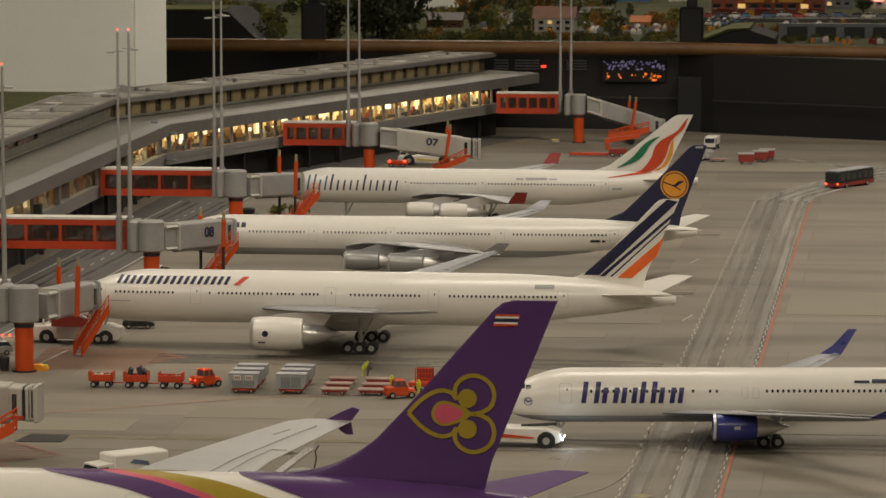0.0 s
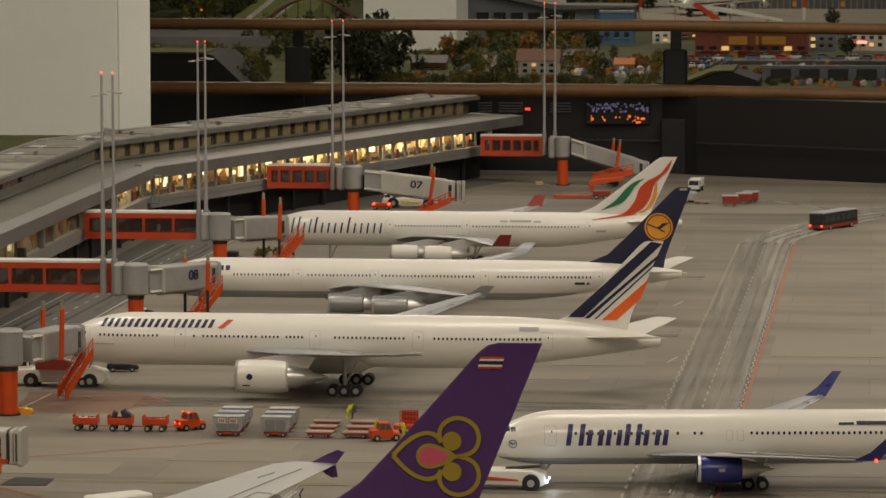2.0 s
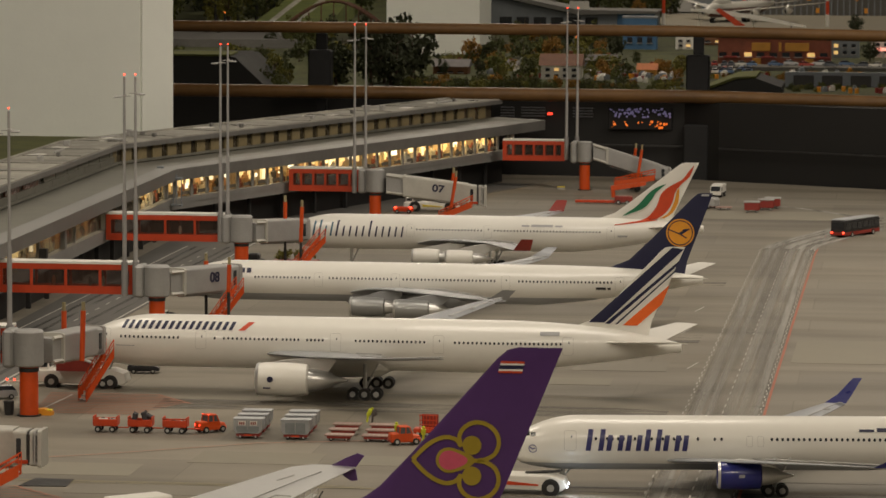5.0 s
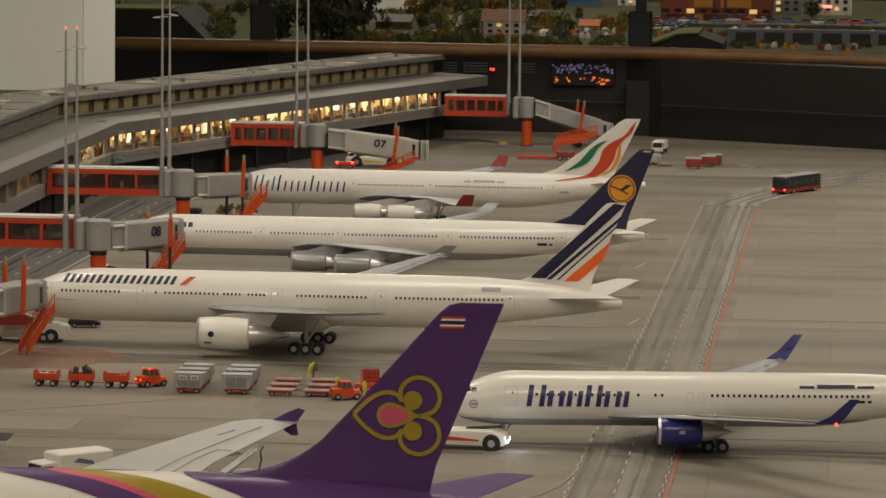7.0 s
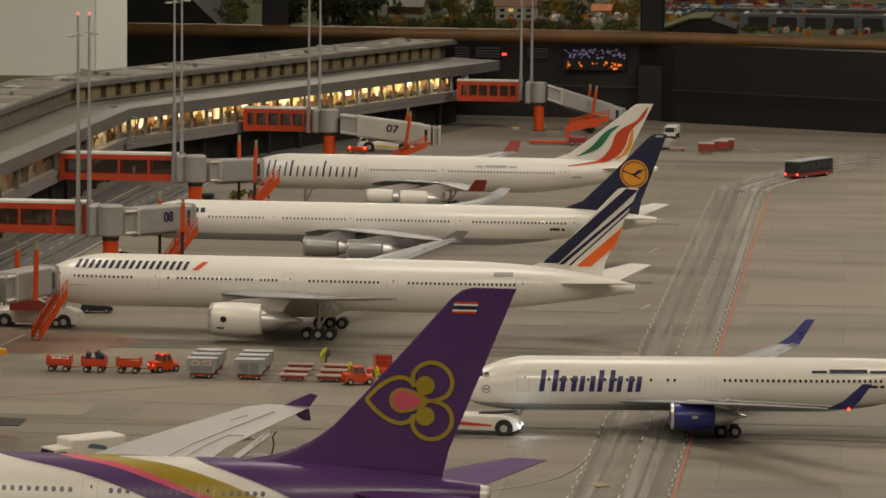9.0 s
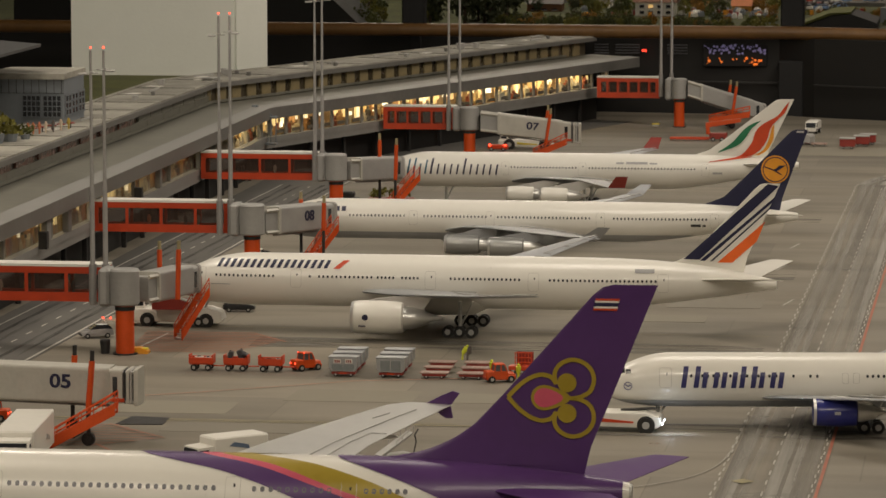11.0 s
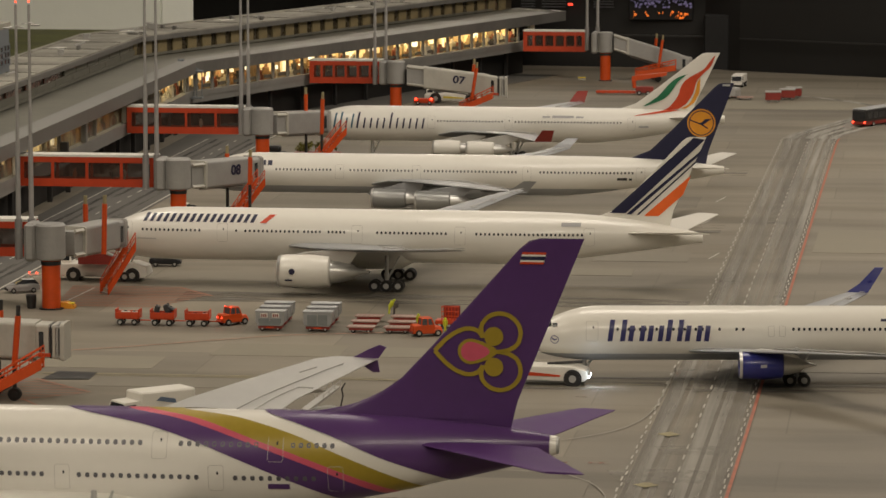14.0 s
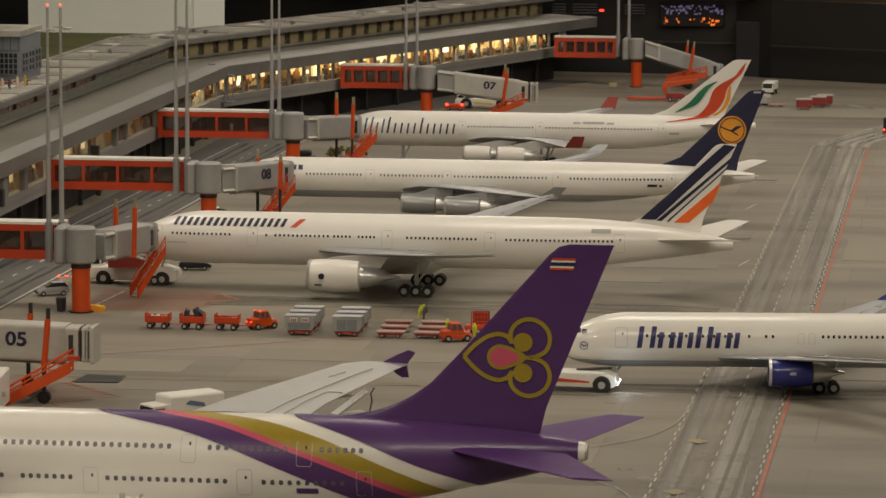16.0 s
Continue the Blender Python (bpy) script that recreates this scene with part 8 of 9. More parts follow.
tagged(part("far_airfield", bm, M_slabs[2]), "pale concrete airfield of the far model", "airfield", kind="structure")
bm = bmnew()
prism(bm, [(-0.66, 12.84), (1.0, 12.84), (1.0, 13.06), (-0.66, 13.06)], 0.06, 0.126)
tagged(part("far_street", bm, M_road), "grey street of the far model town", "street", kind="structure")

# second hall column
bm = bmnew()
prism(bm, [(-1.801, 13.4), (-1.468, 13.4), (-1.508, 14.16), (-1.801, 14.16)], 0.07, 2.3)
tagged(part("hall_column", bm, M_column), "white plastered hall column rising from the far landscape", "column", kind="structure")


def make_tree(name, kind, mi, rng, label):
    """A unit-high tree: tapered trunk, limbs and a loose crown of leaf plates."""
    o = thing(name, 0, 0, 0, label, "tree", "model trees")
    bm = bmnew()
    rod(bm, (0, 0, -0.06), (0.01, 0, 0.45), 0.035, 0.022, 8)
    rod(bm, (0.01, 0, 0.43), (0.0, 0.01, 0.85), 0.022, 0.006, 7)
    for k in range(6):
        a = k * 1.05 + rng.uniform(-0.3, 0.3)
        z = 0.30 + 0.07 * k
        rod(bm, (0.005, 0, z), (0.24 * math.cos(a), 0.24 * math.sin(a), z + rng.uniform(0.12, 0.22)), 0.012, 0.004, 5)
    part("trunk", bm, M_dark if kind == "fir" else M_bark, o)
    bm = bmnew()
    if kind == "fir":
        for k in range(70):
            z = rng.uniform(0.12, 0.98)
            r = 0.24 * (1 - z) + 0.02
            a = rng.uniform(0, 6.28)
            clump(bm, (r * 0.75 * math.cos(a), r * 0.75 * math.sin(a), z), 0.07, rng, 7)
    elif kind == "bush":
        for k in range(40):
            a, r = rng.uniform(0, 6.28), 0.5 * math.sqrt(rng.random())
            clump(bm, (r * math.cos(a), r * math.sin(a), rng.uniform(0.12, 0.85) * (1.1 - r)), 0.16, rng, 10)
    else:
        for k in range(60):
            v = Vector((rng.gauss(0, 1), rng.gauss(0, 1), rng.gauss(0, 1))).normalized() * rng.uniform(0.55, 1.0)
            lump = 1 + 0.25 * math.sin(v.x * 5 + mi) * math.cos(v.y * 4 + mi)
            clump(bm, (v.x * 0.34 * lump, v.y * 0.34 * lump, 0.54 + v.z * 0.44 * lump), 0.11, rng, 11)
    part("crown", bm, M_leaf[mi], o)
    return o


M_bark = mat("bark_brown", (0.09, 0.06, 0.04), 0.9, 0, 0.3, 30, 0.4, 60)
rg = random.Random(31)
SORTS = {"broad": ("leafy_tree", "dense leafy model tree"), "fir": ("fir_tree", "dark pointed model fir"), "bush": ("shrub", "low rounded model shrub")}
SHADES = ("deep green", "mid green", "yellow green", "autumn ochre", "very dark green")
protos = {}


def plant(x, y, h, kind, mi):
    z = land_at(x, y) - 0.003
    m = Matrix.LocRotScale((x, y, z), Euler((0, 0, rg.uniform(0, 6.28))), (h * rg.uniform(0.85, 1.2), h * rg.uniform(0.85, 1.2), h))
    key = (kind, mi)
    if key not in protos:
        nm, lb = SORTS[kind]
        o = make_tree(nm, kind, mi, rg, SHADES[mi] + " " + lb + " on the far landscape")
        protos[key] = o
        o.matrix_basis = m
    else:
        o = copy_thing(protos[key], Matrix.Identity(4))
        o.matrix_basis = m


KEEP_OUT = ((-1.56, -1.40, 12.45, 12.85), (-1.19, -1.01, 12.25, 12.68), (-0.88, -0.77, 12.45, 12.8), (-0.64, -0.20, 12.7, 13.4), (-1.82, -1.49, 13.3, 14.3), (-1.0, -0.84, 13.7, 14.1), (-0.82, -0.72, 13.75, 14.1))
for x0, x1, y0, y1, h0, h1, n, kinds, tones in (
        (-1.82, -1.56, 12.1, 12.5, 0.12, 0.22, 10, ("broad",), (4, 4, 0)),
        (-1.60, -0.70, 12.08, 12.36, 0.028, 0.050, 90, ("bush",), (0, 1, 2, 3, 1, 0, 2)),
        (-1.58, -1.30, 12.62, 13.1, 0.045, 0.085, 14, ("broad", "bush"), (0, 1, 4, 2)),
        (-1.40, -0.70, 12.45, 13.1, 0.035, 0.070, 46, ("bush", "broad"), (0, 1, 2, 3, 1)),
        (-1.42, -0.95, 13.2, 14.4, 0.05, 0.105, 26, ("bush", "broad"), (0, 1, 2, 3, 4)),
        (-2.10, -1.80, 11.95, 13.5, 0.05, 0.10, 26, ("bush", "broad"), (0, 1, 2, 0)),
        (-2.30, -1.80, 13.6, 14.8, 0.06, 0.12, 14, ("broad",), (0, 1, 4)),
        (-2.65, -2.10, 12.7, 13.4, 0.04, 0.09, 16, ("bush", "broad"), (0, 1, 4, 2)),
        (-3.45, -2.55, 15.2, 18.8, 0.12, 0.24, 84, ("broad", "fir"), (0, 1, 4, 2)),
        (-2.55, -2.00, 16.2, 18.8, 0.12, 0.24, 34, ("fir", "broad"), (4, 0, 1)),
        (-2.02, -1.00, 16.2, 18.9, 0.10, 0.19, 90, ("broad",), (0, 1, 4, 0)),
        (-0.70, 0.10, 12.15, 12.32, 0.016, 0.032, 40, ("bush",), (0, 1, 2)),
        (-0.62, 0.12, 12.45, 12.82, 0.016, 0.036, 50, ("bush",), (0, 1, 4, 2, 3))):
    for _ in range(n):
        x, y = rg.uniform(x0, x1), rg.uniform(y0, y1)
        h, k, mi = rg.uniform(h0, h1), rg.choice(kinds), rg.choice(tones)
        if not any(a < x < b and c < y < d for a, b, c, d in KEEP_OUT):
            plant(x, y, h, k, mi)
for x, y, h, k, mi in ((-1.45, 12.95, 0.10, "broad", 3), (-1.18, 13.1, 0.10, "broad", 3), (-0.98, 12.7, 0.055, "broad", 3), (-0.95, 12.6, 0.05, "bush", 3), (-0.16, 15.2, 0.075, "broad", 4), (-0.09, 13.3, 0.075, "broad", 4), (-1.20, 16.1, 0.06, "bush", 3), (-1.10, 16.3, 0.09, "broad", 3), (-1.50, 12.60, 0.05, "broad", 4), (-1.38, 12.62, 0.055, "broad", 4), (-1.34, 12.7, 0.07, "broad", 1)):
    plant(x, y, h, k, mi)

# ---- far town ----
PAINT = {"slate": mat("roof_slate", (0.13, 0.12, 0.115), 0.8, 0, 0.25, 40, 0.3, 80), "cream": M_cream, "timber": mat("town_timber", (0.16, 0.075, 0.035), 0.8, 0, 0.3, 40), "grey": M_bgrey, "brick": mat("town_brick", (0.25, 0.08, 0.045), 0.8, 0, 0.25, 40), "amber": mat("town_amber", (0.55, 0.27, 0.04), 0.7, 0, 0.15, 30), "sky": mat("town_blue", (0.06, 0.15, 0.28), 0.6, 0, 0.15, 30), "brown": mat("roof_brown", (0.14, 0.07, 0.045), 0.8, 0, 0.25, 40, 0.3, 80), "terracotta": mat("roof_terracotta", (0.42, 0.15, 0.06), 0.8, 0, 0.25, 40, 0.3, 80)}
M_winlit = mat("lit_town_window", (1.0, 0.62, 0.22), 0.5, emit=0.5)
HOUSES = [
    (-1.48, 12.62, 0.098, 0.13, 0.052, 'timber', 'slate', 'gable'),
    (-1.316, 12.80, 0.108, 0.095, 0.034, 'cream', 'slate', 'gable'),
    (-1.095, 12.46, 0.090, 0.145, 0.088, 'cream', 'brown', 'gable'),
    (-0.823, 12.64, 0.100, 0.070, 0.042, 'amber', 'terracotta', 'gable'),
    (-0.905, 12.56, 0.096, 0.060, 0.030, 'cream', 'slate', 'gable'),
    (-1.00, 12.95, 0.117, 0.11, 0.040, 'timber', 'slate', 'gable'),
    (-0.769, 13.90, 0.138, 0.072, 0.052, 'cream', 'grey', 'flat'),
    (-0.93, 13.86, 0.137, 0.135, 0.125, 'sky', 'grey', 'flat'),
    (-0.575, 13.50, 0.130, 0.075, 0.085, 'brick', 'brown', 'flat'),
    (-0.18, 13.48, 0.130, 0.115, 0.072, 'grey', 'grey', 'flat'),
    (-0.02, 13.55, 0.131, 0.15, 0.075, 'cream', 'grey', 'flat'),
    (-0.30, 13.9, 0.138, 0.16, 0.060, 'cream', 'grey', 'flat'),
    (-0.68, 14.2, 0.145, 0.10, 0.045, 'timber', 'brown', 'flat'),
]


def town_house(x, y, z, w, h, wall, roof, kind):
    nice = {"cream": "cream", "timber": "dark timber", "grey": "blue grey", "brick": "red brick", "amber": "amber", "sky": "blue"}[wall]
    o = thing("town_house", x, y, z, "%s model house with a %s roof in the far town" % (nice, "flat" if kind == "flat" else "pitched"), "house", "far town houses")
    d = max(0.06, w * 0.6)
    body = h * (0.62 if kind == "gable" else 0.93)
    bm = bmnew()
    box(bm, (0, d / 2, body / 2), (w * 0.9, d, body))
    wl = part("wall", bm, PAINT[wall], o)
    bm = bmnew()
    if kind == "gable":
        loft(bm, [[(xx, -0.012, body - 0.004), (xx, d + 0.012, body - 0.004), (xx, d / 2, h)] for xx in (-w / 2, w / 2)])
    else:
        box(bm, (0, d / 2, body + h * 0.03), (w * 0.95, d * 1.05, h * 0.06))
    part("roof", bm, PAINT[roof], o)
    if kind == "gable":
        bm = bmnew()
        box(bm, (w * 0.2, d * 0.6, h * 0.98), (0.012, 0.012, h * 0.25))
        part("chimney", bm, PAINT["brick"], o)
    n = max(2, int(w / 0.035))
    for r in range(1 if body < 0.045 else 2):
        for k in range(n):
            bm = bmnew()
            box(bm, (-w * 0.4 + w * 0.8 * (k + 0.5) / n, -0.0012, body * (0.32 + 0.36 * r)), (w * 0.8 / n * 0.5, 0.003, body * 0.18))
            win = part("window", bm, M_winlit if rg.random() < 0.10 else M_winglass, o)
            bm = bmnew()
            box(bm, (-w * 0.4 + w * 0.8 * (k + 0.5) / n, -0.003, body * (0.32 + 0.36 * r) - body * 0.1), (w * 0.8 / n * 0.6, 0.004, 0.002))
            part("sill", bm, M_grey, win)
    return o


for row in HOUSES:
    town_house(*row)

# long red shop row with amber panels
o = thing("shop_row", -0.415, 13.07, 0.119, "dark red shop row with amber panels and lit upper strips", "shop", "far town houses")
bm = bmnew()
box(bm, (0, 0.11, 0.050), (0.385, 0.22, 0.100))
part("wall", bm, PAINT["brick"], o)
bm = bmnew()
box(bm, (0, 0.11, 0.103), (0.395, 0.23, 0.006))
part("roof", bm, PAINT["brown"], o)
for cx_, cz_, w_, h_ in ((-0.045, 0.066, 0.064, 0.028), (0.078, 0.066, 0.082, 0.028), (-0.06, 0.016, 0.030, 0.022), (0.12, 0.016, 0.030, 0.022), (0.02, 0.066, 0.010, 0.030)):
    bm = bmnew()
    box(bm, (cx_, -0.003, cz_), (w_, 0.006, h_), bev=0.001)
    part("amber_panel", bm, PAINT["amber"], o)
for k in range(9):
    bm = bmnew()
    box(bm, (-0.175 + 0.043 * k, -0.002, 0.040), (0.026, 0.005, 0.014))
    wn = part("window", bm, M_winlit if k in (2, 7) else M_winglass, o)
    bm = bmnew()
    box(bm, (-0.175 + 0.043 * k, -0.006, 0.031), (0.030, 0.008, 0.002))
    part("sill", bm, M_grey, wn)
for cx_ in (-0.15, -0.02, 0.165):
    bm = bmnew()
    slab_xz(bm, [(cx_ - 0.025, 0.028), (cx_ + 0.025, 0.028), (cx_ + 0.022, 0.034), (cx_ - 0.022, 0.034)], -0.022, -0.001)
    part("awning", bm, M_dred, o)

# black retaining wall with a grassy top
bm = bmnew()
slab_xz(bm, [(-3.1, 0.02), (-1.955, 0.02), (-1.96, 0.075), (-2.075, 0.182), (-2.10, 0.186), (-3.1, 0.186)], 11.85, 12.3)
tagged(part("retaining_wall", bm, M_wall), "black retaining wall of the far table", "wall", kind="structure")
bm = bmnew()
prism(bm, [(-3.1, 11.84), (-2.09, 11.84), (-2.11, 12.10), (-3.1, 12.10)], 0.186, 0.192)
tagged(part("grass_bank", bm, M_grass), "green grass strip above the black wall", "grass", kind="structure")
bm = bmnew()
prism(bm, [(-3.3, 13.75), (-2.15, 13.75), (-2.25, 14.55), (-3.3, 14.55)], 0.10, 0.166)
tagged(part("hill_road", bm, M_fascia), "pale grey road in front of the far hill", "road", kind="structure")
# grassy embankment with two tracks running up the hill
bm = bmnew()
prism(bm, [(-2.52, 14.6), (-2.20, 14.6), (-2.42, 17.6), (-2.62, 17.6)], 0.10, 0.13)
for v in bm.verts:
    if v.co.z > 0.12:
        v.co.z = 0.175 if v.co.y < 15 else 0.36
tagged(part("embankment", bm, mat("bright_grass", (0.10, 0.125, 0.022), 0.95, 0, 0.4, 12, 0.5, 90)), "bright green railway embankment on the far hill", "embankment", kind="structure")
for dx in (-0.05, 0.05):
    bm = bmnew()
    slab_xz(bm, [(-0.012, 0), (0.012, 0), (0.010, 0.005), (-0.010, 0.005)], 0, 1)
    for v in bm.verts:
        f = v.co.y
        v.co.x += -2.40 + dx - 0.13 * f
        v.co.y = 14.6 + 3.0 * f
        v.co.z += 0.174 + 0.186 * f
    tagged(part("track_bed", bm, M_roofpale), "pale gravel track bed on the embankment", "track bed", kind="structure")
# brown arch bridge
o = thing("arch_bridge", -2.11, 14.2, 0.20, "rust brown steel arch bridge in the far landscape", "bridge")
for dy in (0.0, 0.06):
    bm = bmnew()
    pts = [(-0.19 + 0.38 * k / 16, 0.095 * math.sin(math.pi * k / 16)) for k in range(17)]
    loft(bm, [[(x - 0.004 * math.sin(k * math.pi / 3) * math.cos(math.pi * i / 16), dy + 0.005 * math.cos(k * math.pi / 3), z + 0.005 * math.sin(k * math.pi / 3)) for k in range(6)] for i, (x, z) in enumerate(pts)])
    part("arch", bm, PAINT["brown"], o)
for k in range(1, 8):
    bm = bmnew()
    x = -0.19 + 0.38 * k / 8
    rod(bm, (x, 0, -0.012), (x, 0, 0.095 * math.sin(math.pi * k / 8)), 0.0025, n=5)
    part("hanger", bm, PAINT["brown"], o)
bm = bmnew()
box(bm, (0, 0.03, -0.015), (0.42, 0.08, 0.010))
part("deck", bm, M_road, o)
for sx in (-0.19, 0.19):
    bm = bmnew()
    box(bm, (sx, 0.03, -0.055), (0.03, 0.08, 0.08))
    part("pier", bm, M_grey, o)
box_truck("far_truck", -2.60, 14.35, 200, "white model truck on the far hill road", 0.075, 0.032, 0.042).location.z = 0.168
for x, y, c, lb in ((-2.00, 11.80, M_amber, "amber model excavator body beside the far wall"), (-1.90, 11.82, M_cream, "pale model car beside the far wall")):
    c_ = car(x, y, 10, c, lb, 0.055, 0.024)
    c_.location.z = land_at(x, y) + 0.002
M_cars = [mat("toy_car_%d" % i, c, 0.3, 0.1, 0.1, 60) for i, c in enumerate([(0.6, 0.6, 0.6), (0.1, 0.11, 0.13), (0.45, 0.06, 0.04), (0.12, 0.2, 0.35), (0.7, 0.68, 0.62)])]
proto = {}
for i in range(30):
    x, y = (-0.635 + (i % 6) * 0.030 + rg.uniform(-0.006, 0.006), 12.72 + (i // 6) * 0.065) if i < 18 else (-0.40 + (i - 18) * 0.047 + rg.uniform(-0.008, 0.008), 12.88 + rg.choice((0, 0.09)))
    k = rg.randrange(5)
    z = max(land_at(x, y), 0.126 if 12.84 < y < 13.06 else 0) + 0.001
    m = pose(x, y, z, 0, 0, rg.choice((0, 90, 180, 85)) if i < 18 else rg.choice((0, 180, 12)))
    if k not in proto:
        proto[k] = tagged(car(x, y, 0, M_cars[k], ("silver", "black", "red", "blue", "white")[k] + " model car parked in the far town", 0.05, 0.022), group="far town cars")
        proto[k].matrix_basis = m
    else:
        copy_thing(proto[k], m)
# grey garden wall with panels, tunnel mound
o = thing("panel_wall", -0.13, 12.32, 0.03, "long grey wall with dark square panels in the far town", "wall")
bm = bmnew()
box(bm, (0.15, 0.02, 0.052), (0.75, 0.03, 0.104))
part("wall", bm, M_bgrey, o)
for k in range(8):
    bm = bmnew()
    box(bm, (-0.165 + k * 0.092, 0.002, 0.064), (0.066, 0.008, 0.060))
    part("panel", bm, M_dark, o)
bm = bmnew()
slab_xz(bm, [(-0.62, 0.03), (-0.34, 0.03), (-0.36, 0.095), (-0.44, 0.122), (-0.50, 0.118), (-0.60, 0.078)], 12.1, 12.5)
tagged(part("tunnel_mound", bm, M_wall), "dark tunnel mound on the far table's edge", "mound", kind="structure")
bm = bmnew()
slab_xz(bm, [(-0.61, 0.080), (-0.50, 0.121), (-0.44, 0.125), (-0.44, 0.130), (-0.51, 0.126), (-0.615, 0.085)], 12.09, 12.5)
tagged(part("mound_grass", bm, M_grass), "green grass edge on the tunnel mound", "grass", kind="structure")
# shop strip lamps and sign
o = thing("shop_sign", -0.045, 13.50, 0.131, "glowing red and white shop sign", "sign")
bm = bmnew()
box(bm, (0, 0, 0.032), (0.048, 0.008, 0.010), bev=0.002)
part("panel", bm, mat("glowing_pink_panel", (1.0, 0.30, 0.22), 0.5, emit=1.5), o)
bm = bmnew()
box(bm, (0, 0, 0.014), (0.006, 0.006, 0.03))
part("foot", bm, M_grey, o)
for x, w in ((-0.54, 0.09), (-0.43, 0.03)):
    o = thing("lit_strip", x - 0.01, 13.075, 0.212, "glowing warm shop front strip", "shop light")
    bm = bmnew()
    box(bm, (0, 0, 0), (w * 0.8, 0.006, 0.007))
    part("tube", bm, M_lampwarm, o)
    bm = bmnew()
    box(bm, (0, 0.008, 0.0), (w * 1.02, 0.01, 0.026))
    part("backplate", bm, M_grey, o)
for x, y, z in ((-2.58, 14.5, 0.24), (-2.36, 16.2, 0.33), (-2.30, 16.6, 0.38), (-1.205, 13.5, 0.165), (-1.19, 14.2, 0.17)):
    o = thing("signal_lamp", x, y, land_at(x, y), "tall post with a glowing orange signal lamp", "signal lamp", "signal lamps")
    hh = z - land_at(x, y)
    bm = bmnew()
    rod(bm, (0, 0, 0), (0, 0, max(0.02, hh)), 0.003, n=6)
    part("post", bm, M_dark, o)
    lamp(o, (0, 0, max(0.02, hh)), 0.0045, M_amb, "lamp")
# street lamp glare
o = thing("street_lamp", -1.075, 12.6, land_at(-1.075, 12.6), "curved street lamp with a bright white tube", "street lamp")
bm = bmnew()
rod(bm, (0, 0, 0), (0, 0, 0.055), 0.0018, n=6)
part("post", bm, M_dark, o)
bm = bmnew()
rod(bm, (-0.016, 0, 0.060), (0.020, 0, 0.052), 0.0035, n=8)
part("tube", bm, mat("white_tube", (1, 0.97, 0.9), 0.5, emit=3), o)
# wedge-roofed station hall
o = thing("station_hall", -1.3, 15.4, 0.15, "long far hall with a slanted grey roof and blue front", "hall")
bm = bmnew()
slab_xz(bm, [(-0.36, 0.0), (0.33, 0.0), (0.33, 0.075), (-0.02, 0.070), (-0.36, 0.140)], 0.0, 0.30)
part("wall", bm, M_bgrey, o)
bm = bmnew()
slab_xz(bm, [(-0.37, 0.150), (0.02, 0.066), (0.34, 0.076), (0.34, 0.084), (0.02, 0.086), (-0.37, 0.160)], -0.03, 0.32)
part("roof", bm, M_fascia, o)
bm = bmnew()
box(bm, (0.25, -0.004, 0.045), (0.15, 0.006, 0.05))
part("front_panel", bm, PAINT["sky"], o)
bm = bmnew()
box(bm, (0.02, 0.0, 0.105), (0.08, 0.012, 0.032))
part("sign_board", bm, M_cream, o)
for k in range(6):
    bm = bmnew()
    box(bm, (-0.28 + k * 0.07, -0.003, 0.035), (0.05, 0.004, 0.04))
    part("window", bm, M_winglass, o)
# grey hangar with amber gate numbers, red and white masts, far airliner
o = thing("far_hangar", -0.20, 17.05, 0.171, "large dark grey ribbed hangar with amber gate numbers", "hangar")
bm = bmnew()
box(bm, (0.435, 0.2, 0.16), (1.85, 0.4, 0.32))
part("wall", bm, mat("ribbed_grey_sheet", (0.115, 0.11, 0.10), 0.6, 0.1, 0.15, 14), o)
for k in range(68):
    bm = bmnew()
    box(bm, (-0.47 + k * 0.0272, -0.003, 0.16), (0.006, 0.006, 0.32))
    part("rib", bm, PAINT["grey"], o)
for k, tx in enumerate(("2", "3", "4")):
    m = Matrix.Translation((-0.19 + k * 0.214, -0.010, 0.078)) @ pose(0, 0, 0, 90)
    lettering("gate_number", tx, 0.040, m, M_amber, o, "amber gate number")
    bm = bmnew()
    box(bm, (-0.15 + k * 0.214, -0.008, 0.022), (0.016, 0.004, 0.022))
    part("door_sign", bm, M_amber, o)
o = thing("far_shed", -1.05, 17.4, 0.171, "white far airport building with grey corner", "building")
bm = bmnew()
box(bm, (0, 0.15, 0.13), (0.26, 0.3, 0.26))
part("wall", bm, M_grey, o)
bm = bmnew()
box(bm, (0.23, 0.15, 0.13), (0.22, 0.3, 0.26))
part("tower", bm, M_bgrey, o)
bm = bmnew()
box(bm, (-0.09, -0.004, 0.15), (0.03, 0.008, 0.05))
part("teal_panel", bm, M_teal, o)
for x, y in ((-0.95, 15.6), (-0.66, 16.6), (-0.281, 15.6)):
    o = thing("warning_mast", x, y, 0.165, "tall red and white banded warning mast", "mast", "warning masts")
    for k in range(5):
        bm = bmnew()
        rod(bm, (0, 0, 0.055 * k), (0, 0, 0.055 * (k + 1)), 0.0075, n=10)
        part("band", bm, M_red if k % 2 else M_cream, o)
M_town = mat("maroon_brown_paint", (0.11, 0.045, 0.03), 0.4, 0, 0.15, 20)
far = thing("airliner", -0.79, 15.88, 0.171, "distant white and brown four-engined jumbo with a maroon tail", "airplane", "far airliners", 4)
b = Body(0.40, 0.018, 0.068, 0.025, 0.05, 0.28, 0.04, 0.058)
fus = part("fuselage", b.mesh(24), M_white, far, "", True)
part("lower_paint", b.decal(bmnew(), 0.01, 0.39, lambda x: 0.0, lambda x: 0.046, n=30, m=8, off=0.0012), M_town, fus, "brown lower half")
bm = bmnew()
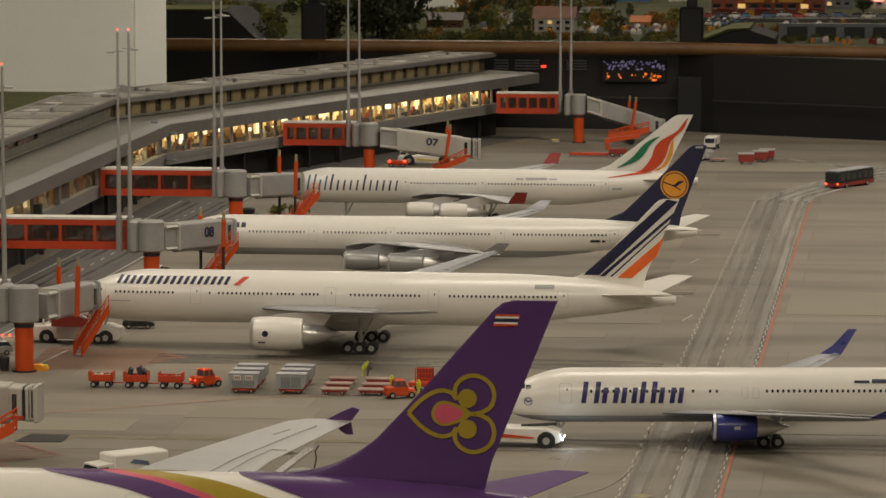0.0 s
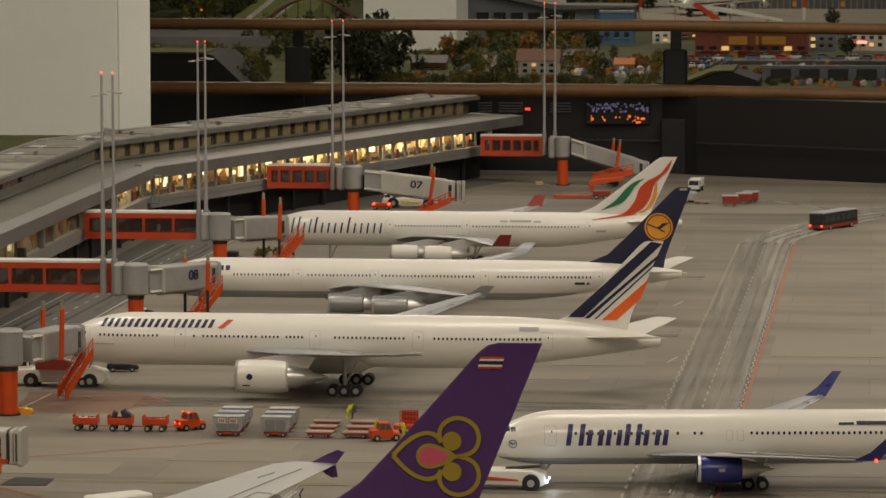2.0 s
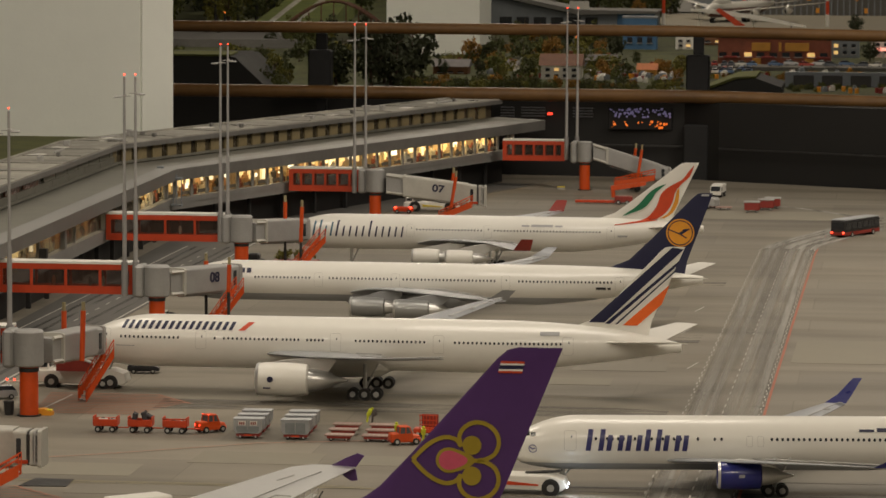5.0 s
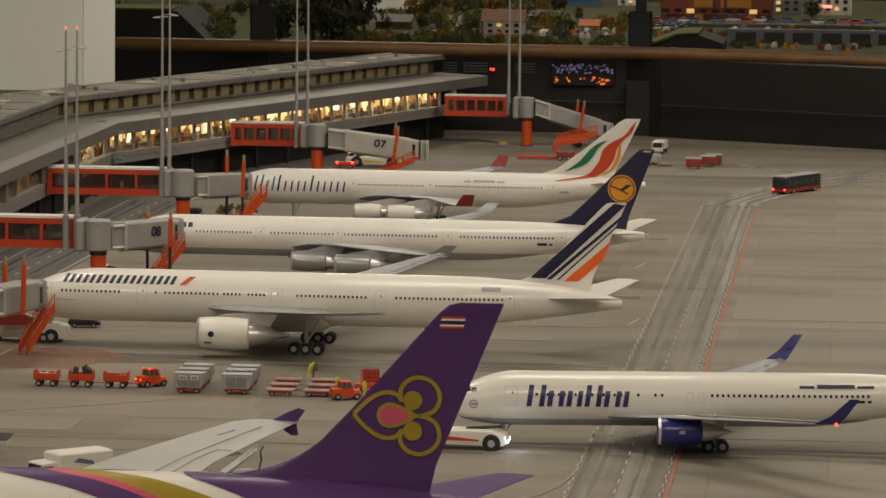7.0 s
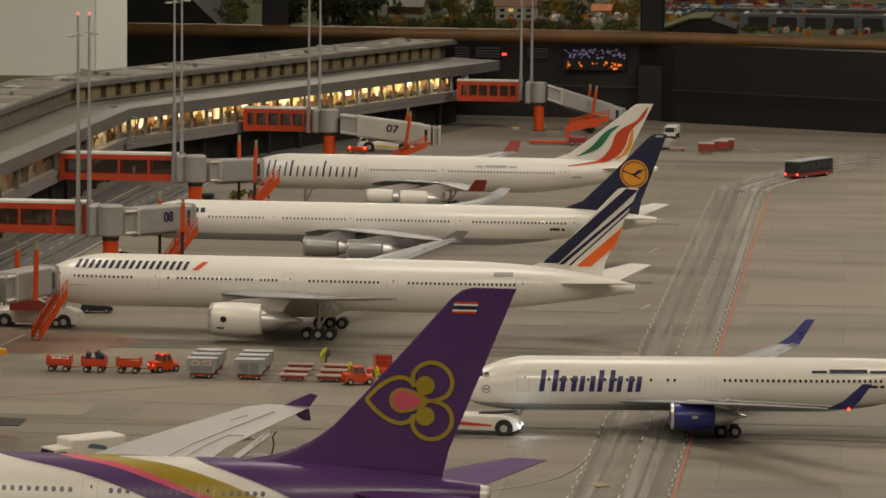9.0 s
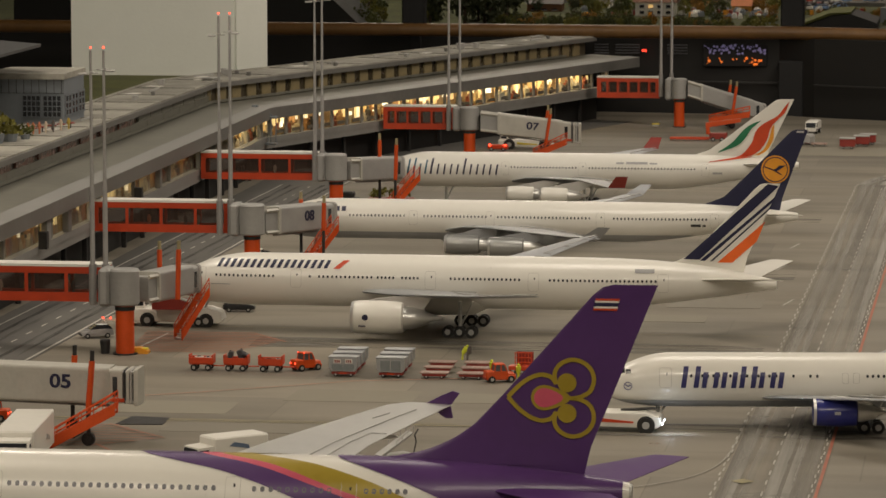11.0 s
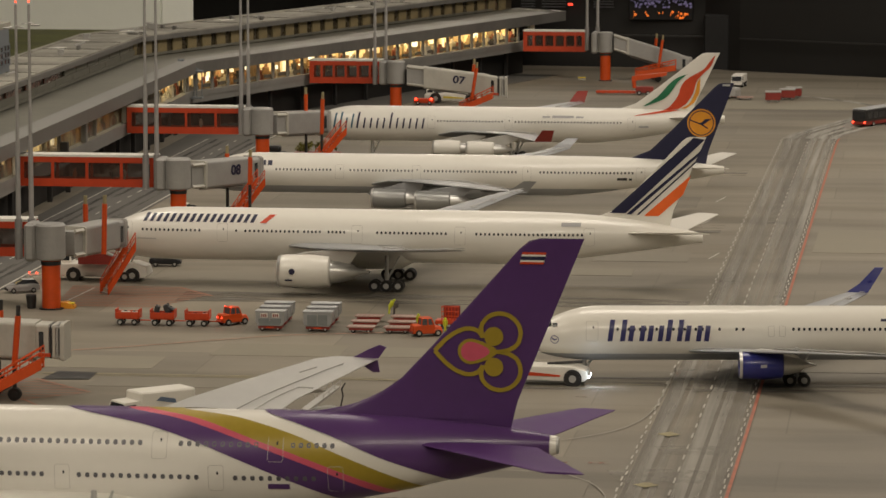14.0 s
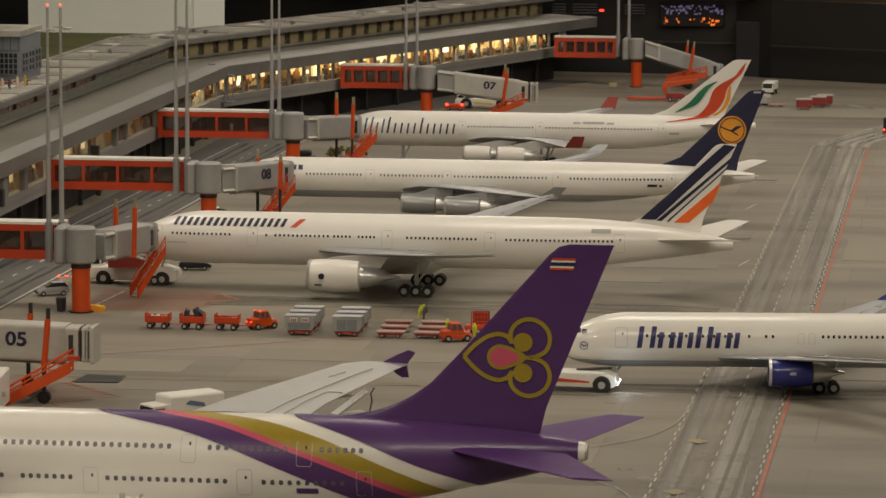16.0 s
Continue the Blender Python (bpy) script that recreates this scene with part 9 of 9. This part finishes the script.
lathe(bm, [(0, 0.002), (0.03, 0.016), (0.09, 0.016), (0.12, 0.004)], (0.03, 0, 0.064), 16, True)
part("upper_deck", bm, M_white, far, "", True)
wing_pair(far, [(0.02, 0.10, 0.20, 0.035, 0.1), (0.37, 0.27, 0.30, 0.066, 0.08)], M_white, flap=False)
wing_pair(far, [(0.008, 0.34, 0.385, 0.056, 0.09), (0.13, 0.39, 0.41, 0.066, 0.08)], M_white, "tailplane", flap=False)
f_, _h = fin(far, (0.315, 0.385, 0.39, 0.415), 0.066, 0.155, M_dred)
for sy in (-1, 1):
    engine(far, 0.12, sy * 0.13, 0.030, 0.05, 0.011, M_white, 0.047, M_silver, 0.16)
    engine(far, 0.19, sy * 0.24, 0.038, 0.05, 0.011, M_white, 0.056, M_silver, 0.21)
    gear(far, 0.19, sy * 0.04, 0.03, 2)
gear(far, 0.04, 0, 0.03, 1)
far.matrix_basis = Matrix.LocRotScale((-0.79, 15.88, 0.171), Euler((0, 0, radians(66))), (1.6, 0.9, 1.25))
swan = thing("glider_sculpture", -0.62, 15.25, 0.163, "white swept canopy with a red fin by the far airfield", "canopy")
bm = bmnew()
slab_xz(bm, [(-0.20, 0.085), (-0.10, 0.082), (0.05, 0.062), (0.26, 0.020), (0.26, 0.014), (0.02, 0.050), (-0.20, 0.078)], 0, 0.08)
part("sail", bm, M_white, swan)
bm = bmnew()
slab_xz(bm, [(-0.10, 0.080), (-0.02, 0.020), (0.02, 0.020), (-0.085, 0.090)], -0.006, 0.0)
part("red_fin", bm, M_red, swan)
for x in (-0.17, 0.05, 0.2):
    bm = bmnew()
    rod(bm, (x, 0.04, -0.005), (x, 0.04, 0.08 - max(0, x) * 0.24), 0.003, n=6)
    part("support", bm, M_cream, swan)

# crates and drums lying about the far yard
crate = {}
for i in range(120):
    x, y = (rg.uniform(-0.30, 0.12), rg.uniform(12.06, 12.18)) if i < 22 else (rg.uniform(-0.98, -0.72), rg.uniform(12.40, 12.62)) if i < 60 else (rg.uniform(-0.66, 0.15), rg.uniform(12.50, 12.80)) if i < 95 else (rg.uniform(-1.45, -0.95), rg.uniform(12.40, 13.1))
    k = rg.randrange(4)
    m = pose(x, y, land_at(x, y) - 0.001, 0, 0, rg.uniform(0, 90))
    if k not in crate:
        bm = bmnew()
        if k % 2:
            rod(bm, (0, 0, 0), (0, 0, 0.014), 0.007, 0.0065, 10)
            rod(bm, (0, 0, 0.014), (0, 0, 0.016), 0.0075, 0.007, 10)
        else:
            box(bm, (0, 0, 0.007), (0.020, 0.014, 0.014), bev=0.001)
            box(bm, (0.002, 0, 0.016), (0.012, 0.010, 0.005), bev=0.001)
        nm, lb, mt = (("crate", "pale wooden crate in the far yard", M_cream), ("drum", "amber drum in the far yard", M_amber), ("crate", "grey crate in the far yard", M_bgrey), ("drum", "rust red drum in the far yard", M_dred))[k]
        ob = part(nm, bm, mt, None)
        tagged(ob, lb, nm, "yard goods")
        ob.matrix_basis = m
        crate[k] = ob
    else:
        copy_thing(crate[k], m)
